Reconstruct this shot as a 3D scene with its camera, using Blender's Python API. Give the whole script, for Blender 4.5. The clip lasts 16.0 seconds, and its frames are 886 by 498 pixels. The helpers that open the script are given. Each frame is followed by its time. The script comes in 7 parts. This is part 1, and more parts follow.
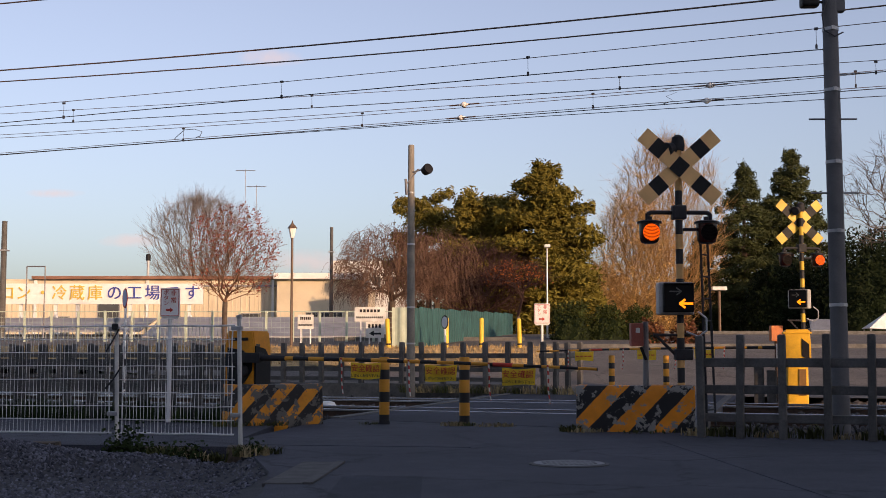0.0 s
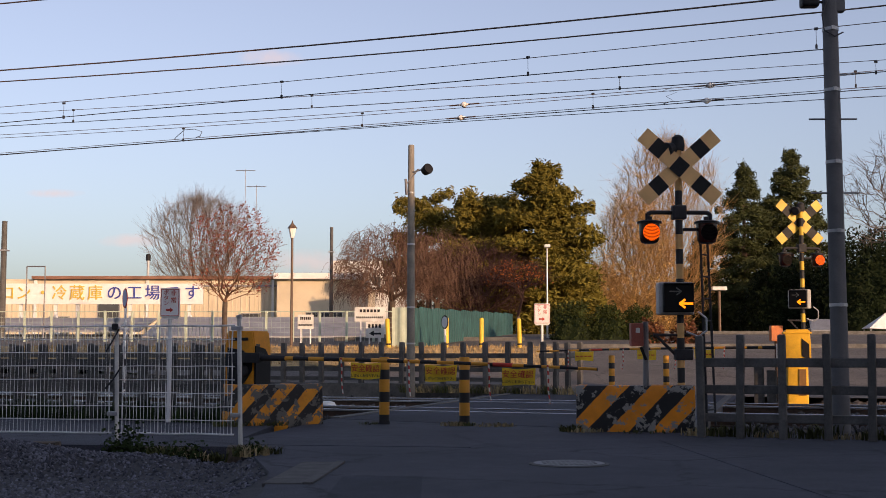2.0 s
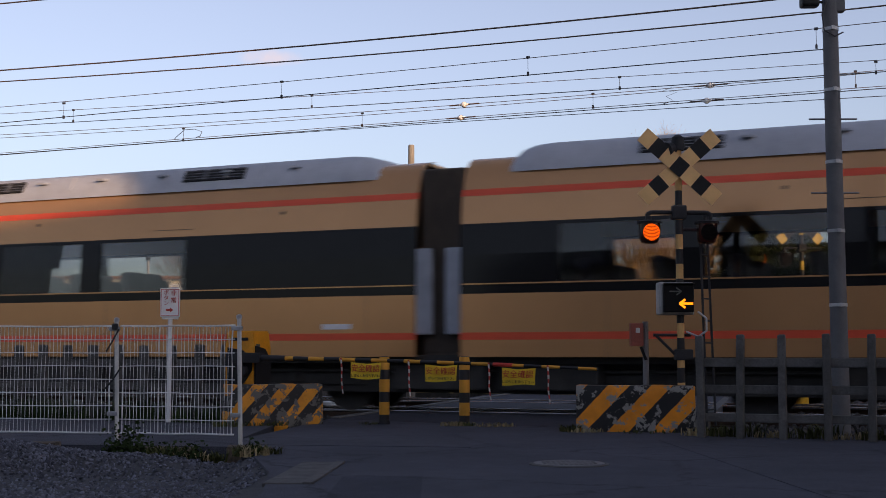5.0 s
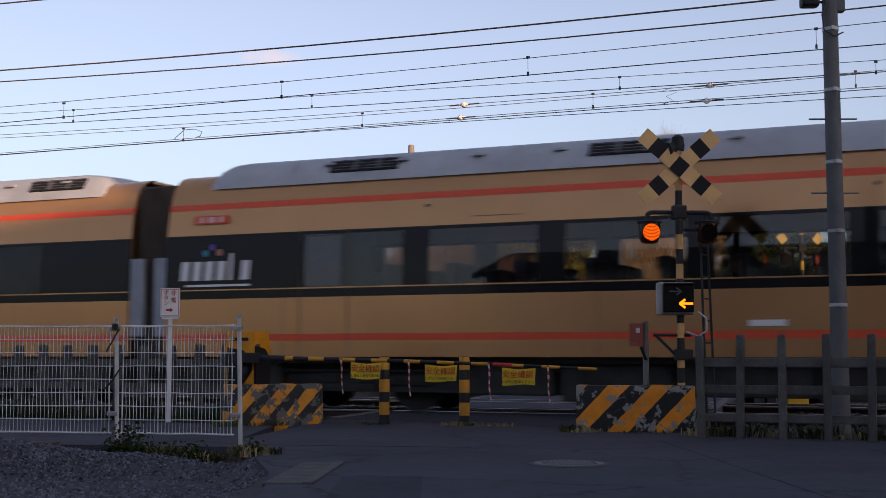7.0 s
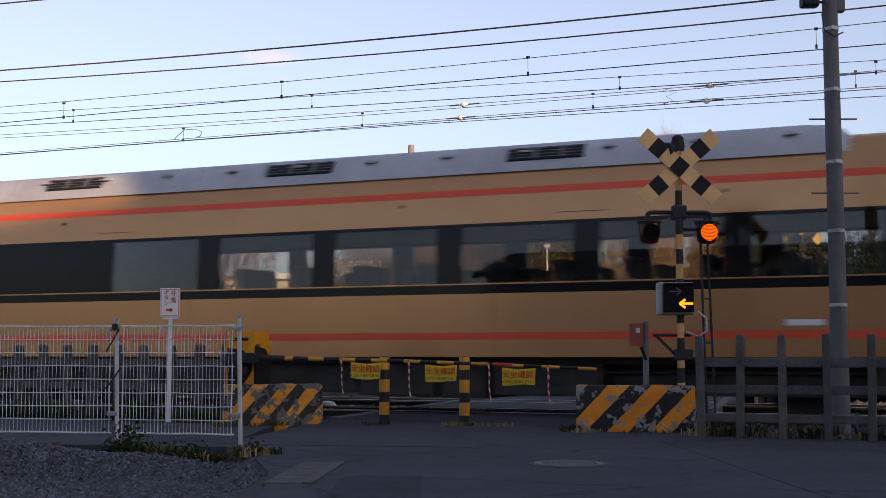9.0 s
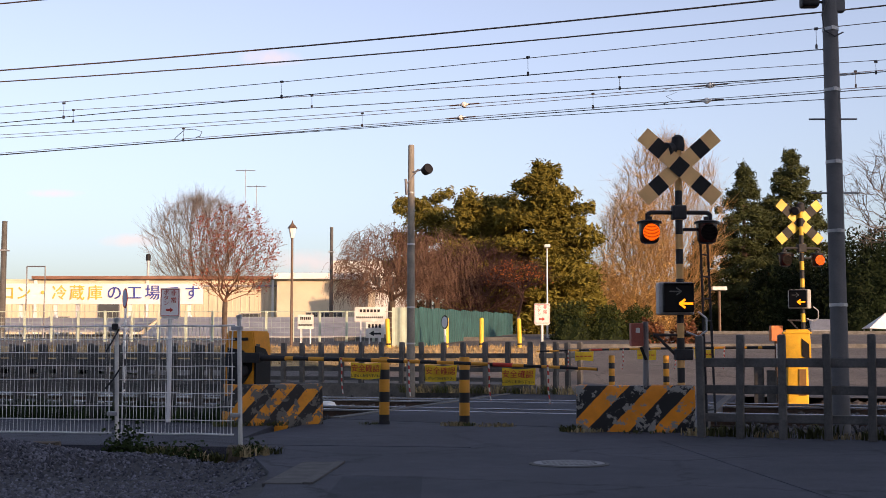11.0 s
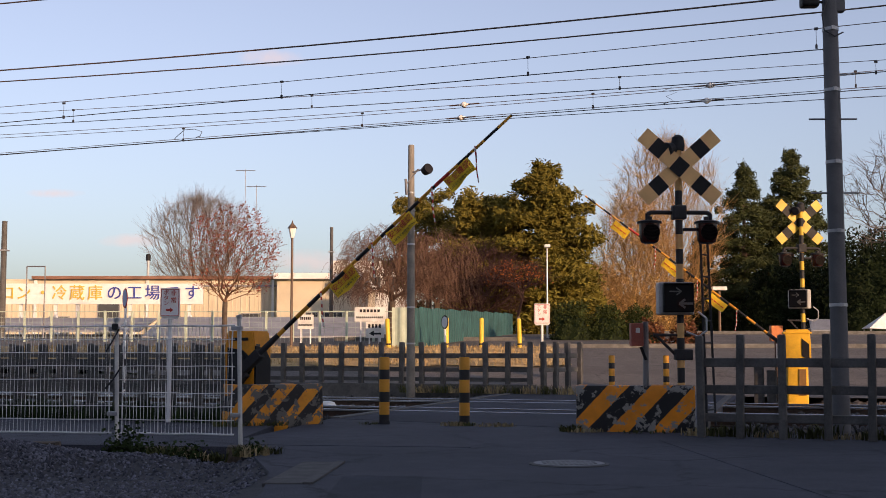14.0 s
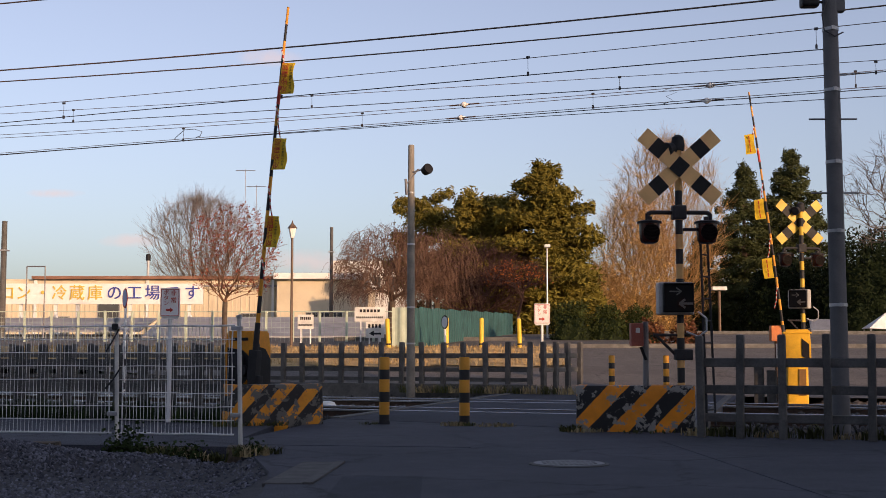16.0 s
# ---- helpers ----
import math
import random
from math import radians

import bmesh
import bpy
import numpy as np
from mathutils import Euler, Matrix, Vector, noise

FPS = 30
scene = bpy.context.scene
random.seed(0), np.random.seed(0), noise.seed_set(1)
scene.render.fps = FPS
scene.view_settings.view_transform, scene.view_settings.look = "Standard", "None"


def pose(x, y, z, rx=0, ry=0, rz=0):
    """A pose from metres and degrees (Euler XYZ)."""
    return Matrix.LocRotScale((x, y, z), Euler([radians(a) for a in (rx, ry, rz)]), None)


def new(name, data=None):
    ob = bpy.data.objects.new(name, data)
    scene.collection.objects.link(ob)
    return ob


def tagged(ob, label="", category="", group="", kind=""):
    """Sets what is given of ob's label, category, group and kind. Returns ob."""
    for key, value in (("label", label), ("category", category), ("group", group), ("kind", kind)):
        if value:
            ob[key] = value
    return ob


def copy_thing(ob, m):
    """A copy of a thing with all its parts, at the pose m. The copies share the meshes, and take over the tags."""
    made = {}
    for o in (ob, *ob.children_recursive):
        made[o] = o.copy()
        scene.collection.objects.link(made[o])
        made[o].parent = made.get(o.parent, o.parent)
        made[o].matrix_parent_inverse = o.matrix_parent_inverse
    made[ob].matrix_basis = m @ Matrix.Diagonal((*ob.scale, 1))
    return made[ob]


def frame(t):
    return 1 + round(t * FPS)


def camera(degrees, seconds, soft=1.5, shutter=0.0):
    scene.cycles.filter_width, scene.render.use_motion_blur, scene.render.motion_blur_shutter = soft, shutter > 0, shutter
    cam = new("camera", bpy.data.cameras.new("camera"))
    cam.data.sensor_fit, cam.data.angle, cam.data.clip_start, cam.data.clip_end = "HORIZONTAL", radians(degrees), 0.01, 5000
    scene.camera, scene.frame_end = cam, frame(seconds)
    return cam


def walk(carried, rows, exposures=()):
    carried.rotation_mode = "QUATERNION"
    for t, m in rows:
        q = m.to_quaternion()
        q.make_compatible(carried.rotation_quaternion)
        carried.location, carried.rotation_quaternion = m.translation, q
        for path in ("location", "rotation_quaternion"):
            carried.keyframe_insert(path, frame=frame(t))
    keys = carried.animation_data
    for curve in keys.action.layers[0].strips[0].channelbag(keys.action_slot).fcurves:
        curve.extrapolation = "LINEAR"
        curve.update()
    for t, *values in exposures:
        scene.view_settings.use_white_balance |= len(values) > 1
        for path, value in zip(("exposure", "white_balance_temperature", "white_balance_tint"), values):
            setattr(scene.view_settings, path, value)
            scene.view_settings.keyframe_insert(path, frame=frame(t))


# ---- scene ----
cam = camera(38.43, 16.0, soft=0.85, shutter=0.16)
PITCH = 4.70
walk(cam, [(0.0, pose(0, 0, 0.88, 90 + PITCH, 0, 0)), (16.0, pose(0, 0, 0.88, 90 + PITCH, 0, 0))],
     exposures=[(t, e, 7600, 24) for t, e in ((0.0, 0.9), (3.9, 0.88), (4.6, 1.0), (7.0, 1.1), (8.4, 1.27), (9.2, 1.32), (10.4, 1.3), (11.5, 1.21), (12.5, 1.11), (13.5, 1.02), (14.0, 0.96), (15.0, 0.9), (16.0, 0.88))])

# ---- daylight: low winter sun behind the camera, to its right ----
SUN_AZ, SUN_EL = -36.0, 11.0          # the way the light goes, degrees from +y; its height
world = bpy.data.worlds.new("sky")
scene.world = world
world.use_nodes = True
wn = world.node_tree.nodes
sky = wn.new("ShaderNodeTexSky")
sky.sky_type, sky.sun_disc = "NISHITA", False
sky.sun_elevation, sky.sun_rotation = radians(SUN_EL), radians(180 + SUN_AZ)
sky.air_density, sky.dust_density, sky.ozone_density = 1.0, 1.8, 4.5
wn["Background"].inputs["Strength"].default_value = 0.12
hue = wn.new("ShaderNodeHueSaturation")
hue.inputs["Saturation"].default_value, hue.inputs["Value"].default_value = 0.72, 1.0
world.node_tree.links.new(sky.outputs[0], hue.inputs["Color"])
world.node_tree.links.new(hue.outputs[0], wn["Background"].inputs[0])
ld = bpy.data.lights.new("sun", "SUN")
ld.energy, ld.angle, ld.color = 2.5, radians(0.6), (1.0, 0.72, 0.46)
sun = new("sun", ld)
_d = Vector((math.sin(radians(SUN_AZ)) * math.cos(radians(SUN_EL)), math.cos(radians(SUN_AZ)) * math.cos(radians(SUN_EL)), -math.sin(radians(SUN_EL))))
sun.matrix_world = Matrix.Translation((30, -40, 20)) @ _d.to_track_quat("-Z", "Y").to_matrix().to_4x4()

# ---- the track's own axes: s along it to the right, p across it and away, from the near car side ----
PSI = -23.7
_c, _s = math.cos(radians(PSI)), math.sin(radians(PSI))


def trk(s, p, z=0.0):
    return Vector((-0.56 + s * _c - p * _s, 18.68 + s * _s + p * _c, z))


def tpose(s, p, z=0.0, rz=0.0):
    v = trk(s, p, z)
    return pose(v.x, v.y, v.z, 0, 0, PSI + rz)


# ---- materials ----
def ramp2(nt, a, b, lo=0.35, hi=0.65):
    r = nt.nodes.new("ShaderNodeValToRGB")
    r.color_ramp.elements[0].position, r.color_ramp.elements[1].position = lo, hi
    r.color_ramp.elements[0].color, r.color_ramp.elements[1].color = (*a, 1), (*b, 1)
    return r


def noisy(nt, scale, detail=4.0, rough=0.6, coord=None):
    n = nt.nodes.new("ShaderNodeTexNoise")
    n.inputs["Scale"].default_value, n.inputs["Detail"].default_value, n.inputs["Roughness"].default_value = scale, detail, rough
    if coord:
        nt.links.new(coord, n.inputs["Vector"])
    return n


def start(name, rough=0.6, metal=0.0, spec=0.4):
    m = bpy.data.materials.new(name)
    m.use_nodes = True
    nt = m.node_tree
    b = nt.nodes["Principled BSDF"]
    b.inputs["Roughness"].default_value, b.inputs["Metallic"].default_value = rough, metal
    b.inputs["Specular IOR Level"].default_value = spec
    tc = nt.nodes.new("ShaderNodeTexCoord")
    return m, nt, b, tc


def mult(nt, a, b, fac=1.0):
    x = nt.nodes.new("ShaderNodeMix")
    x.data_type, x.blend_type = "RGBA", "MULTIPLY"
    x.inputs["Factor"].default_value = fac
    nt.links.new(a, x.inputs["A"])
    nt.links.new(b, x.inputs["B"])
    return x.outputs["Result"]


def mixc(nt, fac, a, b):
    x = nt.nodes.new("ShaderNodeMix")
    x.data_type = "RGBA"
    nt.links.new(fac, x.inputs["Factor"])
    for v, k in ((a, "A"), (b, "B")):
        if isinstance(v, tuple):
            x.inputs[k].default_value = (*v, 1)
        else:
            nt.links.new(v, x.inputs[k])
    return x.outputs["Result"]


def bump(nt, bsdf, h, strength, dist=0.02):
    n = nt.nodes.new("ShaderNodeBump")
    n.inputs["Strength"].default_value, n.inputs["Distance"].default_value = strength, dist
    nt.links.new(h, n.inputs["Height"])
    nt.links.new(n.outputs[0], bsdf.inputs["Normal"])


def mat(name, col, rough=0.6, metal=0.0, var=0.25, scale=3.0, fine=60.0, relief=0.15, spec=0.4, per=0.0, col2=None, dist=0.01):
    """A surface with stains at one scale and grain at another; per: spread from object to object."""
    m, nt, b, tc = start(name, rough, metal, spec)
    oi = nt.nodes.new("ShaderNodeObjectInfo")
    add = nt.nodes.new("ShaderNodeVectorMath")
    nt.links.new(tc.outputs["Object"], add.inputs[0])
    nt.links.new(oi.outputs["Random"], add.inputs[1])
    n1, n2 = noisy(nt, scale, 5, 0.65, add.outputs[0]), noisy(nt, fine, 3, 0.6, add.outputs[0])
    c2 = col2 or tuple(min(1, c * (1 + var)) for c in col)
    r1 = ramp2(nt, tuple(c * (1 - var) for c in col), c2, 0.3, 0.7)
    nt.links.new(n1.outputs[0], r1.inputs[0])
    r2 = ramp2(nt, (1 - var * 0.7,) * 3, (1, 1, 1), 0.3, 0.65)
    nt.links.new(n2.outputs[0], r2.inputs[0])
    out = mult(nt, r1.outputs[0], r2.outputs[0])
    if per:
        r3 = ramp2(nt, (1 - per,) * 3, (1, 1, 1), 0, 1)
        nt.links.new(oi.outputs["Random"], r3.inputs[0])
        out = mult(nt, out, r3.outputs[0])
    nt.links.new(out, b.inputs["Base Color"])
    if relief:
        bump(nt, b, n2.outputs[0], relief, dist)
    return m


def chipped(name, ca, cb, period, axis=(0, 0, 1), offset=0.0, under=(0.32, 0.31, 0.29), wear=0.5, rough=0.6, duty=0.5, ragged=0.0):
    """Painted stripes across an axis of the thing, worn through to what lies below."""
    m, nt, b, tc = start(name, rough)
    dot = nt.nodes.new("ShaderNodeVectorMath")
    dot.operation = "DOT_PRODUCT"
    nt.links.new(tc.outputs["Object"], dot.inputs[0])
    dot.inputs[1].default_value = axis
    nz = noisy(nt, 9, 3, 0.6, tc.outputs["Object"])
    wob = nt.nodes.new("ShaderNodeMath")
    wob.operation = "MULTIPLY_ADD"
    nt.links.new(nz.outputs[0], wob.inputs[0])
    wob.inputs[1].default_value = ragged
    nt.links.new(dot.outputs["Value"], wob.inputs[2])
    a = nt.nodes.new("ShaderNodeMath")
    a.operation = "MULTIPLY_ADD"
    nt.links.new(wob.outputs[0], a.inputs[0])
    a.inputs[1].default_value, a.inputs[2].default_value = 1.0 / period, offset
    fr = nt.nodes.new("ShaderNodeMath")
    fr.operation = "FRACT"
    nt.links.new(a.outputs[0], fr.inputs[0])
    gt = nt.nodes.new("ShaderNodeMath")
    gt.operation = "GREATER_THAN"
    nt.links.new(fr.outputs[0], gt.inputs[0])
    gt.inputs[1].default_value = duty
    n1, n2 = noisy(nt, 7, 6, 0.7, tc.outputs["Object"]), noisy(nt, 90, 2, 0.5, tc.outputs["Object"])
    paint = mixc(nt, gt.outputs[0], ca, cb)
    dirt = ramp2(nt, (0.72, 0.7, 0.66), (1, 1, 1), 0.35, 0.7)
    nt.links.new(noisy(nt, 4, 4, 0.6, tc.outputs["Object"]).outputs[0], dirt.inputs[0])
    paint = mult(nt, paint, dirt.outputs[0])
    chip = ramp2(nt, (0, 0, 0), (1, 1, 1), 0.86 - wear * 0.4, 0.88 - wear * 0.4)
    nt.links.new(n1.outputs[0], chip.inputs[0])
    nt.links.new(mixc(nt, chip.outputs[0], paint, under), b.inputs["Base Color"])
    bump(nt, b, n2.outputs[0], 0.12, 0.004)
    return m


def glow(name, col, strength):
    m, nt, b, tc = start(name, 0.4)
    b.inputs["Base Color"].default_value = (*(c * 0.25 for c in col), 1)
    b.inputs["Specular IOR Level"].default_value = 0.05
    b.inputs["Emission Color"].default_value = (*col, 1)
    b.inputs["Emission Strength"].default_value = strength
    return m


def glazing(name, tint, gloss=0.02, ior=1.5):
    m = bpy.data.materials.new(name)
    m.use_nodes = True
    nt = m.node_tree
    nt.nodes.remove(nt.nodes["Principled BSDF"])
    t, g, f, x = (nt.nodes.new(k) for k in ("ShaderNodeBsdfTransparent", "ShaderNodeBsdfGlossy", "ShaderNodeFresnel", "ShaderNodeMixShader"))
    t.inputs[0].default_value, g.inputs["Roughness"].default_value, f.inputs[0].default_value = (*tint, 1), gloss, ior
    nt.links.new(f.outputs[0], x.inputs[0])
    nt.links.new(t.outputs[0], x.inputs[1])
    nt.links.new(g.outputs[0], x.inputs[2])
    nt.links.new(x.outputs[0], nt.nodes["Material Output"].inputs[0])
    return m


YEL, BLK = (0.70, 0.31, 0.03), (0.013, 0.013, 0.015)
M_post = chipped("post_stripes", (0.74, 0.42, 0.16), BLK, 0.355, wear=0.15)
# far copy of the post stripes, with sunlight put into a warmer yellow
M_farpost = chipped("sunlit_post_stripes", (0.70, 0.45, 0.05), BLK, 0.355, wear=0.12)
M_bollard = chipped("bollard_stripes", YEL, BLK, 0.28, offset=0.57, wear=0.3, duty=0.56)
M_block = chipped("block_stripes", (0.88, 0.285, 0.012), (0.010, 0.010, 0.011), 0.345, axis=(0.72, 0, -0.69), offset=0.64, wear=0.78, ragged=0.02, under=(0.22, 0.215, 0.2))
M_block2 = chipped("block_stripes_worn", (0.78, 0.29, 0.016), BLK, 0.27, axis=(0.72, 0, -0.69), wear=0.86, ragged=0.03, under=(0.10, 0.097, 0.09))
M_arm = chipped("arm_stripes", YEL, BLK, 0.44, axis=(1, 0, 0), offset=0.2, wear=0.1)
M_yellow = mat("yellow_paint", (0.72, 0.40, 0.03), 0.5, var=0.2)
M_orange = mat("machine_paint", (0.74, 0.28, 0.012), 0.5, var=0.2)
M_flag = mat("flag_cloth", (0.74, 0.48, 0.03), 0.8, var=0.2, relief=0.3)
M_redpaint = mat("red_paint", (0.50, 0.035, 0.02), 0.5, var=0.2)
M_redbox = mat("faded_red_paint", (0.36, 0.09, 0.06), 0.6, var=0.25)
M_black = mat("black_paint", (0.014, 0.014, 0.016), 0.55, var=0.3, spec=0.2)
M_rubber = mat("rubber", (0.025, 0.025, 0.028), 0.8, var=0.3)
M_white = mat("white_paint", (0.74, 0.74, 0.72), 0.5, var=0.08)
M_offwhite = mat("weathered_white", (0.62, 0.61, 0.57), 0.6, var=0.18)
M_galv = mat("galvanised_steel", (0.42, 0.43, 0.44), 0.45, 0.6, var=0.2)
M_steel = mat("dull_steel", (0.20, 0.20, 0.21), 0.5, 0.5, var=0.3)
M_railhead = mat("polished_rail", (0.46, 0.46, 0.48), 0.26, 1.0, var=0.1, relief=0.02)
M_rust = mat("rusty_steel", (0.06, 0.036, 0.025), 0.8, 0.2, var=0.4)
M_concrete = mat("weathered_concrete", (0.118, 0.114, 0.108), 0.85, var=0.35, scale=4, fine=45, relief=0.4, per=0.25)
M_oldconc = mat("blackened_concrete", (0.115, 0.112, 0.106), 0.9, var=0.45, scale=4, fine=45, relief=0.4, per=0.3)
M_poleconc = mat("pole_concrete", (0.12, 0.12, 0.125), 0.8, var=0.2, scale=2.5, fine=70, relief=0.2)
M_wire = mat("wire", (0.05, 0.05, 0.055), 0.6, 0.3, var=0.2)
M_copper = mat("bronze_wire", (0.16, 0.105, 0.08), 0.5, 0.5, var=0.2)
M_porcelain = mat("porcelain", (0.8, 0.78, 0.74), 0.2, var=0.05)
M_timber = mat("dark_sleeper", (0.10, 0.085, 0.075), 0.9, var=0.4, relief=0.4)
M_wall = mat("cream_cladding", (0.60, 0.52, 0.38), 0.7, var=0.12, scale=0.5)
M_greyroof = mat("grey_sheet_roof", (0.30, 0.30, 0.31), 0.6, var=0.2, scale=1.0)
M_rustroof = mat("rust_red_roof", (0.24, 0.12, 0.08), 0.8, var=0.3, scale=1.0)
M_mint = mat("pale_green_paint", (0.40, 0.47, 0.38), 0.6, var=0.15)
M_teal = mat("teal_sheet", (0.026, 0.088, 0.09), 0.6, var=0.35, scale=1.2)
M_brown = mat("brown_lamp_paint", (0.12, 0.075, 0.05), 0.5, var=0.2)
M_ypole = mat("yellow_guard_paint", (0.70, 0.46, 0.04), 0.5, var=0.12)
M_bark = mat("bark", (0.11, 0.08, 0.06), 0.9, var=0.35, scale=5, relief=0.5)
# twig colour made paler and more golden to carry the sunlight
M_goldtwig = mat("sun_tinted_pale_twigs", (0.43, 0.27, 0.12), 0.9, var=0.25, spec=0.08)
M_cherry = mat("dark_cherry_twigs", (0.150, 0.090, 0.066), 0.9, var=0.55, scale=1.1, spec=0.08)
M_maroon = mat("maroon_twigs", (0.075, 0.042, 0.036), 0.9, var=0.3, spec=0.08)
M_dark = mat("dark_void", (0.012, 0.012, 0.014), 0.7, var=0.2)
M_leaf_con = mat("conifer_needles", (0.145, 0.120, 0.024), 0.8, var=0.5, scale=1.2, spec=0.08)
M_leaf_pine = mat("pine_needles", (0.165, 0.135, 0.030), 0.8, var=0.45, scale=1.2, spec=0.08)
M_leaf_spruce = mat("spruce_needles", (0.055, 0.066, 0.026), 0.8, var=0.4, scale=1.2, spec=0.08)
# evergreen green taken nearly to black: the shade is in the colour
M_leaf_shade = mat("shade_dark_evergreen_leaves", (0.012, 0.020, 0.0075), 0.7, var=0.45, scale=1.5, spec=0.08)
M_leaf_red = mat("red_autumn_leaves", (0.29, 0.08, 0.055), 0.8, var=0.4, spec=0.08)
M_leaf_orange = mat("orange_maple_leaves", (0.27, 0.085, 0.028), 0.8, var=0.4, spec=0.08)
M_leaf_gold = mat("golden_leaves", (0.47, 0.28, 0.085), 0.8, var=0.35, spec=0.08)
M_grass = mat("dry_weeds", (0.10, 0.105, 0.04), 0.9, var=0.5, per=0.3, spec=0.08)
M_dry = mat("straw_weeds", (0.32, 0.25, 0.13), 0.9, var=0.4)
M_brownshrub = mat("russet_shrub", (0.13, 0.055, 0.03), 0.9, var=0.4, spec=0.08)
G_amber = glow("lit_signal_lens", (1.0, 0.115, 0.008), 0.7)
G_arrow = glow("lit_arrow", (1.0, 0.23, 0.012), 1.25)
M_lensoff = mat("unlit_red_lens", (0.005, 0.003, 0.003), 0.6, var=0.2, spec=0.08)
M_smoked = mat("smoked_red_case", (0.028, 0.010, 0.008), 0.25, var=0.2, spec=0.35, relief=0.0)
M_face = mat("signal_face", (0.004, 0.004, 0.005), 0.45, var=0.2, spec=0.15)
M_arrowoff = mat("unlit_arrow", (0.085, 0.09, 0.09), 0.5, var=0.1)
# train
M_gold = mat("gold_car_paint", (0.57, 0.290, 0.130), 0.25, 0.55, var=0.06, scale=0.6, relief=0.0, spec=0.5)
M_cblack = mat("black_car_band", (0.010, 0.010, 0.011), 0.1, var=0.1, relief=0.0, spec=0.2)
M_cred = mat("red_car_stripe", (0.72, 0.085, 0.035), 0.4, var=0.05, relief=0.0)
M_croof = mat("car_roof_grey", (0.36, 0.38, 0.42), 0.6, var=0.15, scale=1.5)
M_cunder = mat("underframe", (0.035, 0.033, 0.032), 0.7, var=0.4)
M_seat = mat("seat_cloth", (0.06, 0.06, 0.075), 0.9, var=0.2)
M_lining = mat("car_lining", (0.06, 0.057, 0.055), 0.7, var=0.1)
M_gang = mat("gangway_grey", (0.26, 0.29, 0.34), 0.6, var=0.15)
M_gangdark = mat("gangway_brown", (0.06, 0.045, 0.035), 0.7, var=0.3)
M_glass = glazing("car_glass", (0.78, 0.79, 0.79), 0.01, 1.52)


# ---- mesh helpers ----
def box(bm, x0, x1, y0, y1, z0, z1, m=None, bevel=0.0):
    g = bmesh.ops.create_cube(bm, size=1.0)
    t = Matrix.Translation(((x0 + x1) / 2, (y0 + y1) / 2, (z0 + z1) / 2)) @ Matrix.Diagonal((x1 - x0, y1 - y0, z1 - z0, 1))
    bmesh.ops.transform(bm, matrix=(m @ t) if m else t, verts=g["verts"])
    if bevel:
        es = list({e for v in g["verts"] for e in v.link_edges})
        bmesh.ops.bevel(bm, geom=es, offset=bevel, segments=2, affect="EDGES", profile=0.6)


def rod(bm, a, b, r0, r1=None, seg=10, caps=True):
    a, b = Vector(a), Vector(b)
    d = b - a
    q = d.to_track_quat("Z", "Y").to_matrix().to_4x4()
    bmesh.ops.create_cone(bm, cap_ends=caps, segments=seg, radius1=r0, radius2=r0 if r1 is None else r1, depth=d.length,
                          matrix=Matrix.Translation((a + b) / 2) @ q)


def lathe(bm, prof, seg=16, m=None, wobble=0.0):
    rows = []
    for r, z in prof:
        ring = []
        for i in range(seg):
            a = 2 * math.pi * i / seg
            v = Vector((r * math.cos(a), r * math.sin(a), z))
            ring.append(bm.verts.new(m @ v if m else v))
        rows.append(ring)
    for p, q in zip(rows, rows[1:]):
        for i in range(seg):
            bm.faces.new((p[i], p[(i + 1) % seg], q[(i + 1) % seg], q[i]))
    bm.faces.new(rows[0][::-1])
    bm.faces.new(rows[-1])


def prism(bm, pts, y0, y1, m=None):
    """A slab whose outline in x, z is pts, from y0 to y1."""
    f, k = [], []
    for x, z in pts:
        for y, l in ((y0, f), (y1, k)):
            v = Vector((x, y, z))
            l.append(bm.verts.new(m @ v if m else v))
    n = len(pts)
    bm.faces.new(f)
    bm.faces.new(k[::-1])
    for i in range(n):
        bm.faces.new((f[i], k[i], k[(i + 1) % n], f[(i + 1) % n]))


def mesh_of(name, bm, material, smooth=False):
    bmesh.ops.recalc_face_normals(bm, faces=bm.faces)
    me = bpy.data.meshes.new(name)
    bm.to_mesh(me)
    bm.free()
    me.materials.append(material)
    if smooth:
        for p in me.polygons:
            p.use_smooth = True
        me.set_sharp_from_angle(angle=radians(40))
    return me


def part(name, bm, material, parent, label="", smooth=False, at=None):
    ob = new(name, mesh_of(name, bm, material, smooth))
    ob.parent = parent
    if at is not None:
        ob.matrix_basis = at
    return tagged(ob, label)


def again(name, me, parent, at):
    ob = new(name, me)
    ob.parent, ob.matrix_basis = parent, at
    return ob


def thing(name, m, label, category, group="", kind=""):
    ob = new(name)
    ob.empty_display_size = 0.2
    ob.matrix_basis = m
    return tagged(ob, label, category, group, kind)


def solid(name, bm, material, m, label, category="", group="", kind="", smooth=False):
    ob = new(name, mesh_of(name, bm, material, smooth))
    ob.matrix_basis = m
    return tagged(ob, label, category, group, kind)


def B():
    return bmesh.new()


def words(name, text, size, material, parent, m, depth=0.004, spread=1.0):
    c = bpy.data.curves.new(name, "FONT")
    c.body, c.size, c.extrude, c.align_x, c.align_y = text, size, depth, "CENTER", "CENTER"
    o = bpy.data.objects.new(name, c)
    me = bpy.data.meshes.new_from_object(o)
    bpy.data.objects.remove(o)
    bpy.data.curves.remove(c)
    me.name = name
    me.materials.clear()
    me.materials.append(material)
    ob = new(name, me)
    ob.parent, ob.matrix_basis = parent, m
    return ob


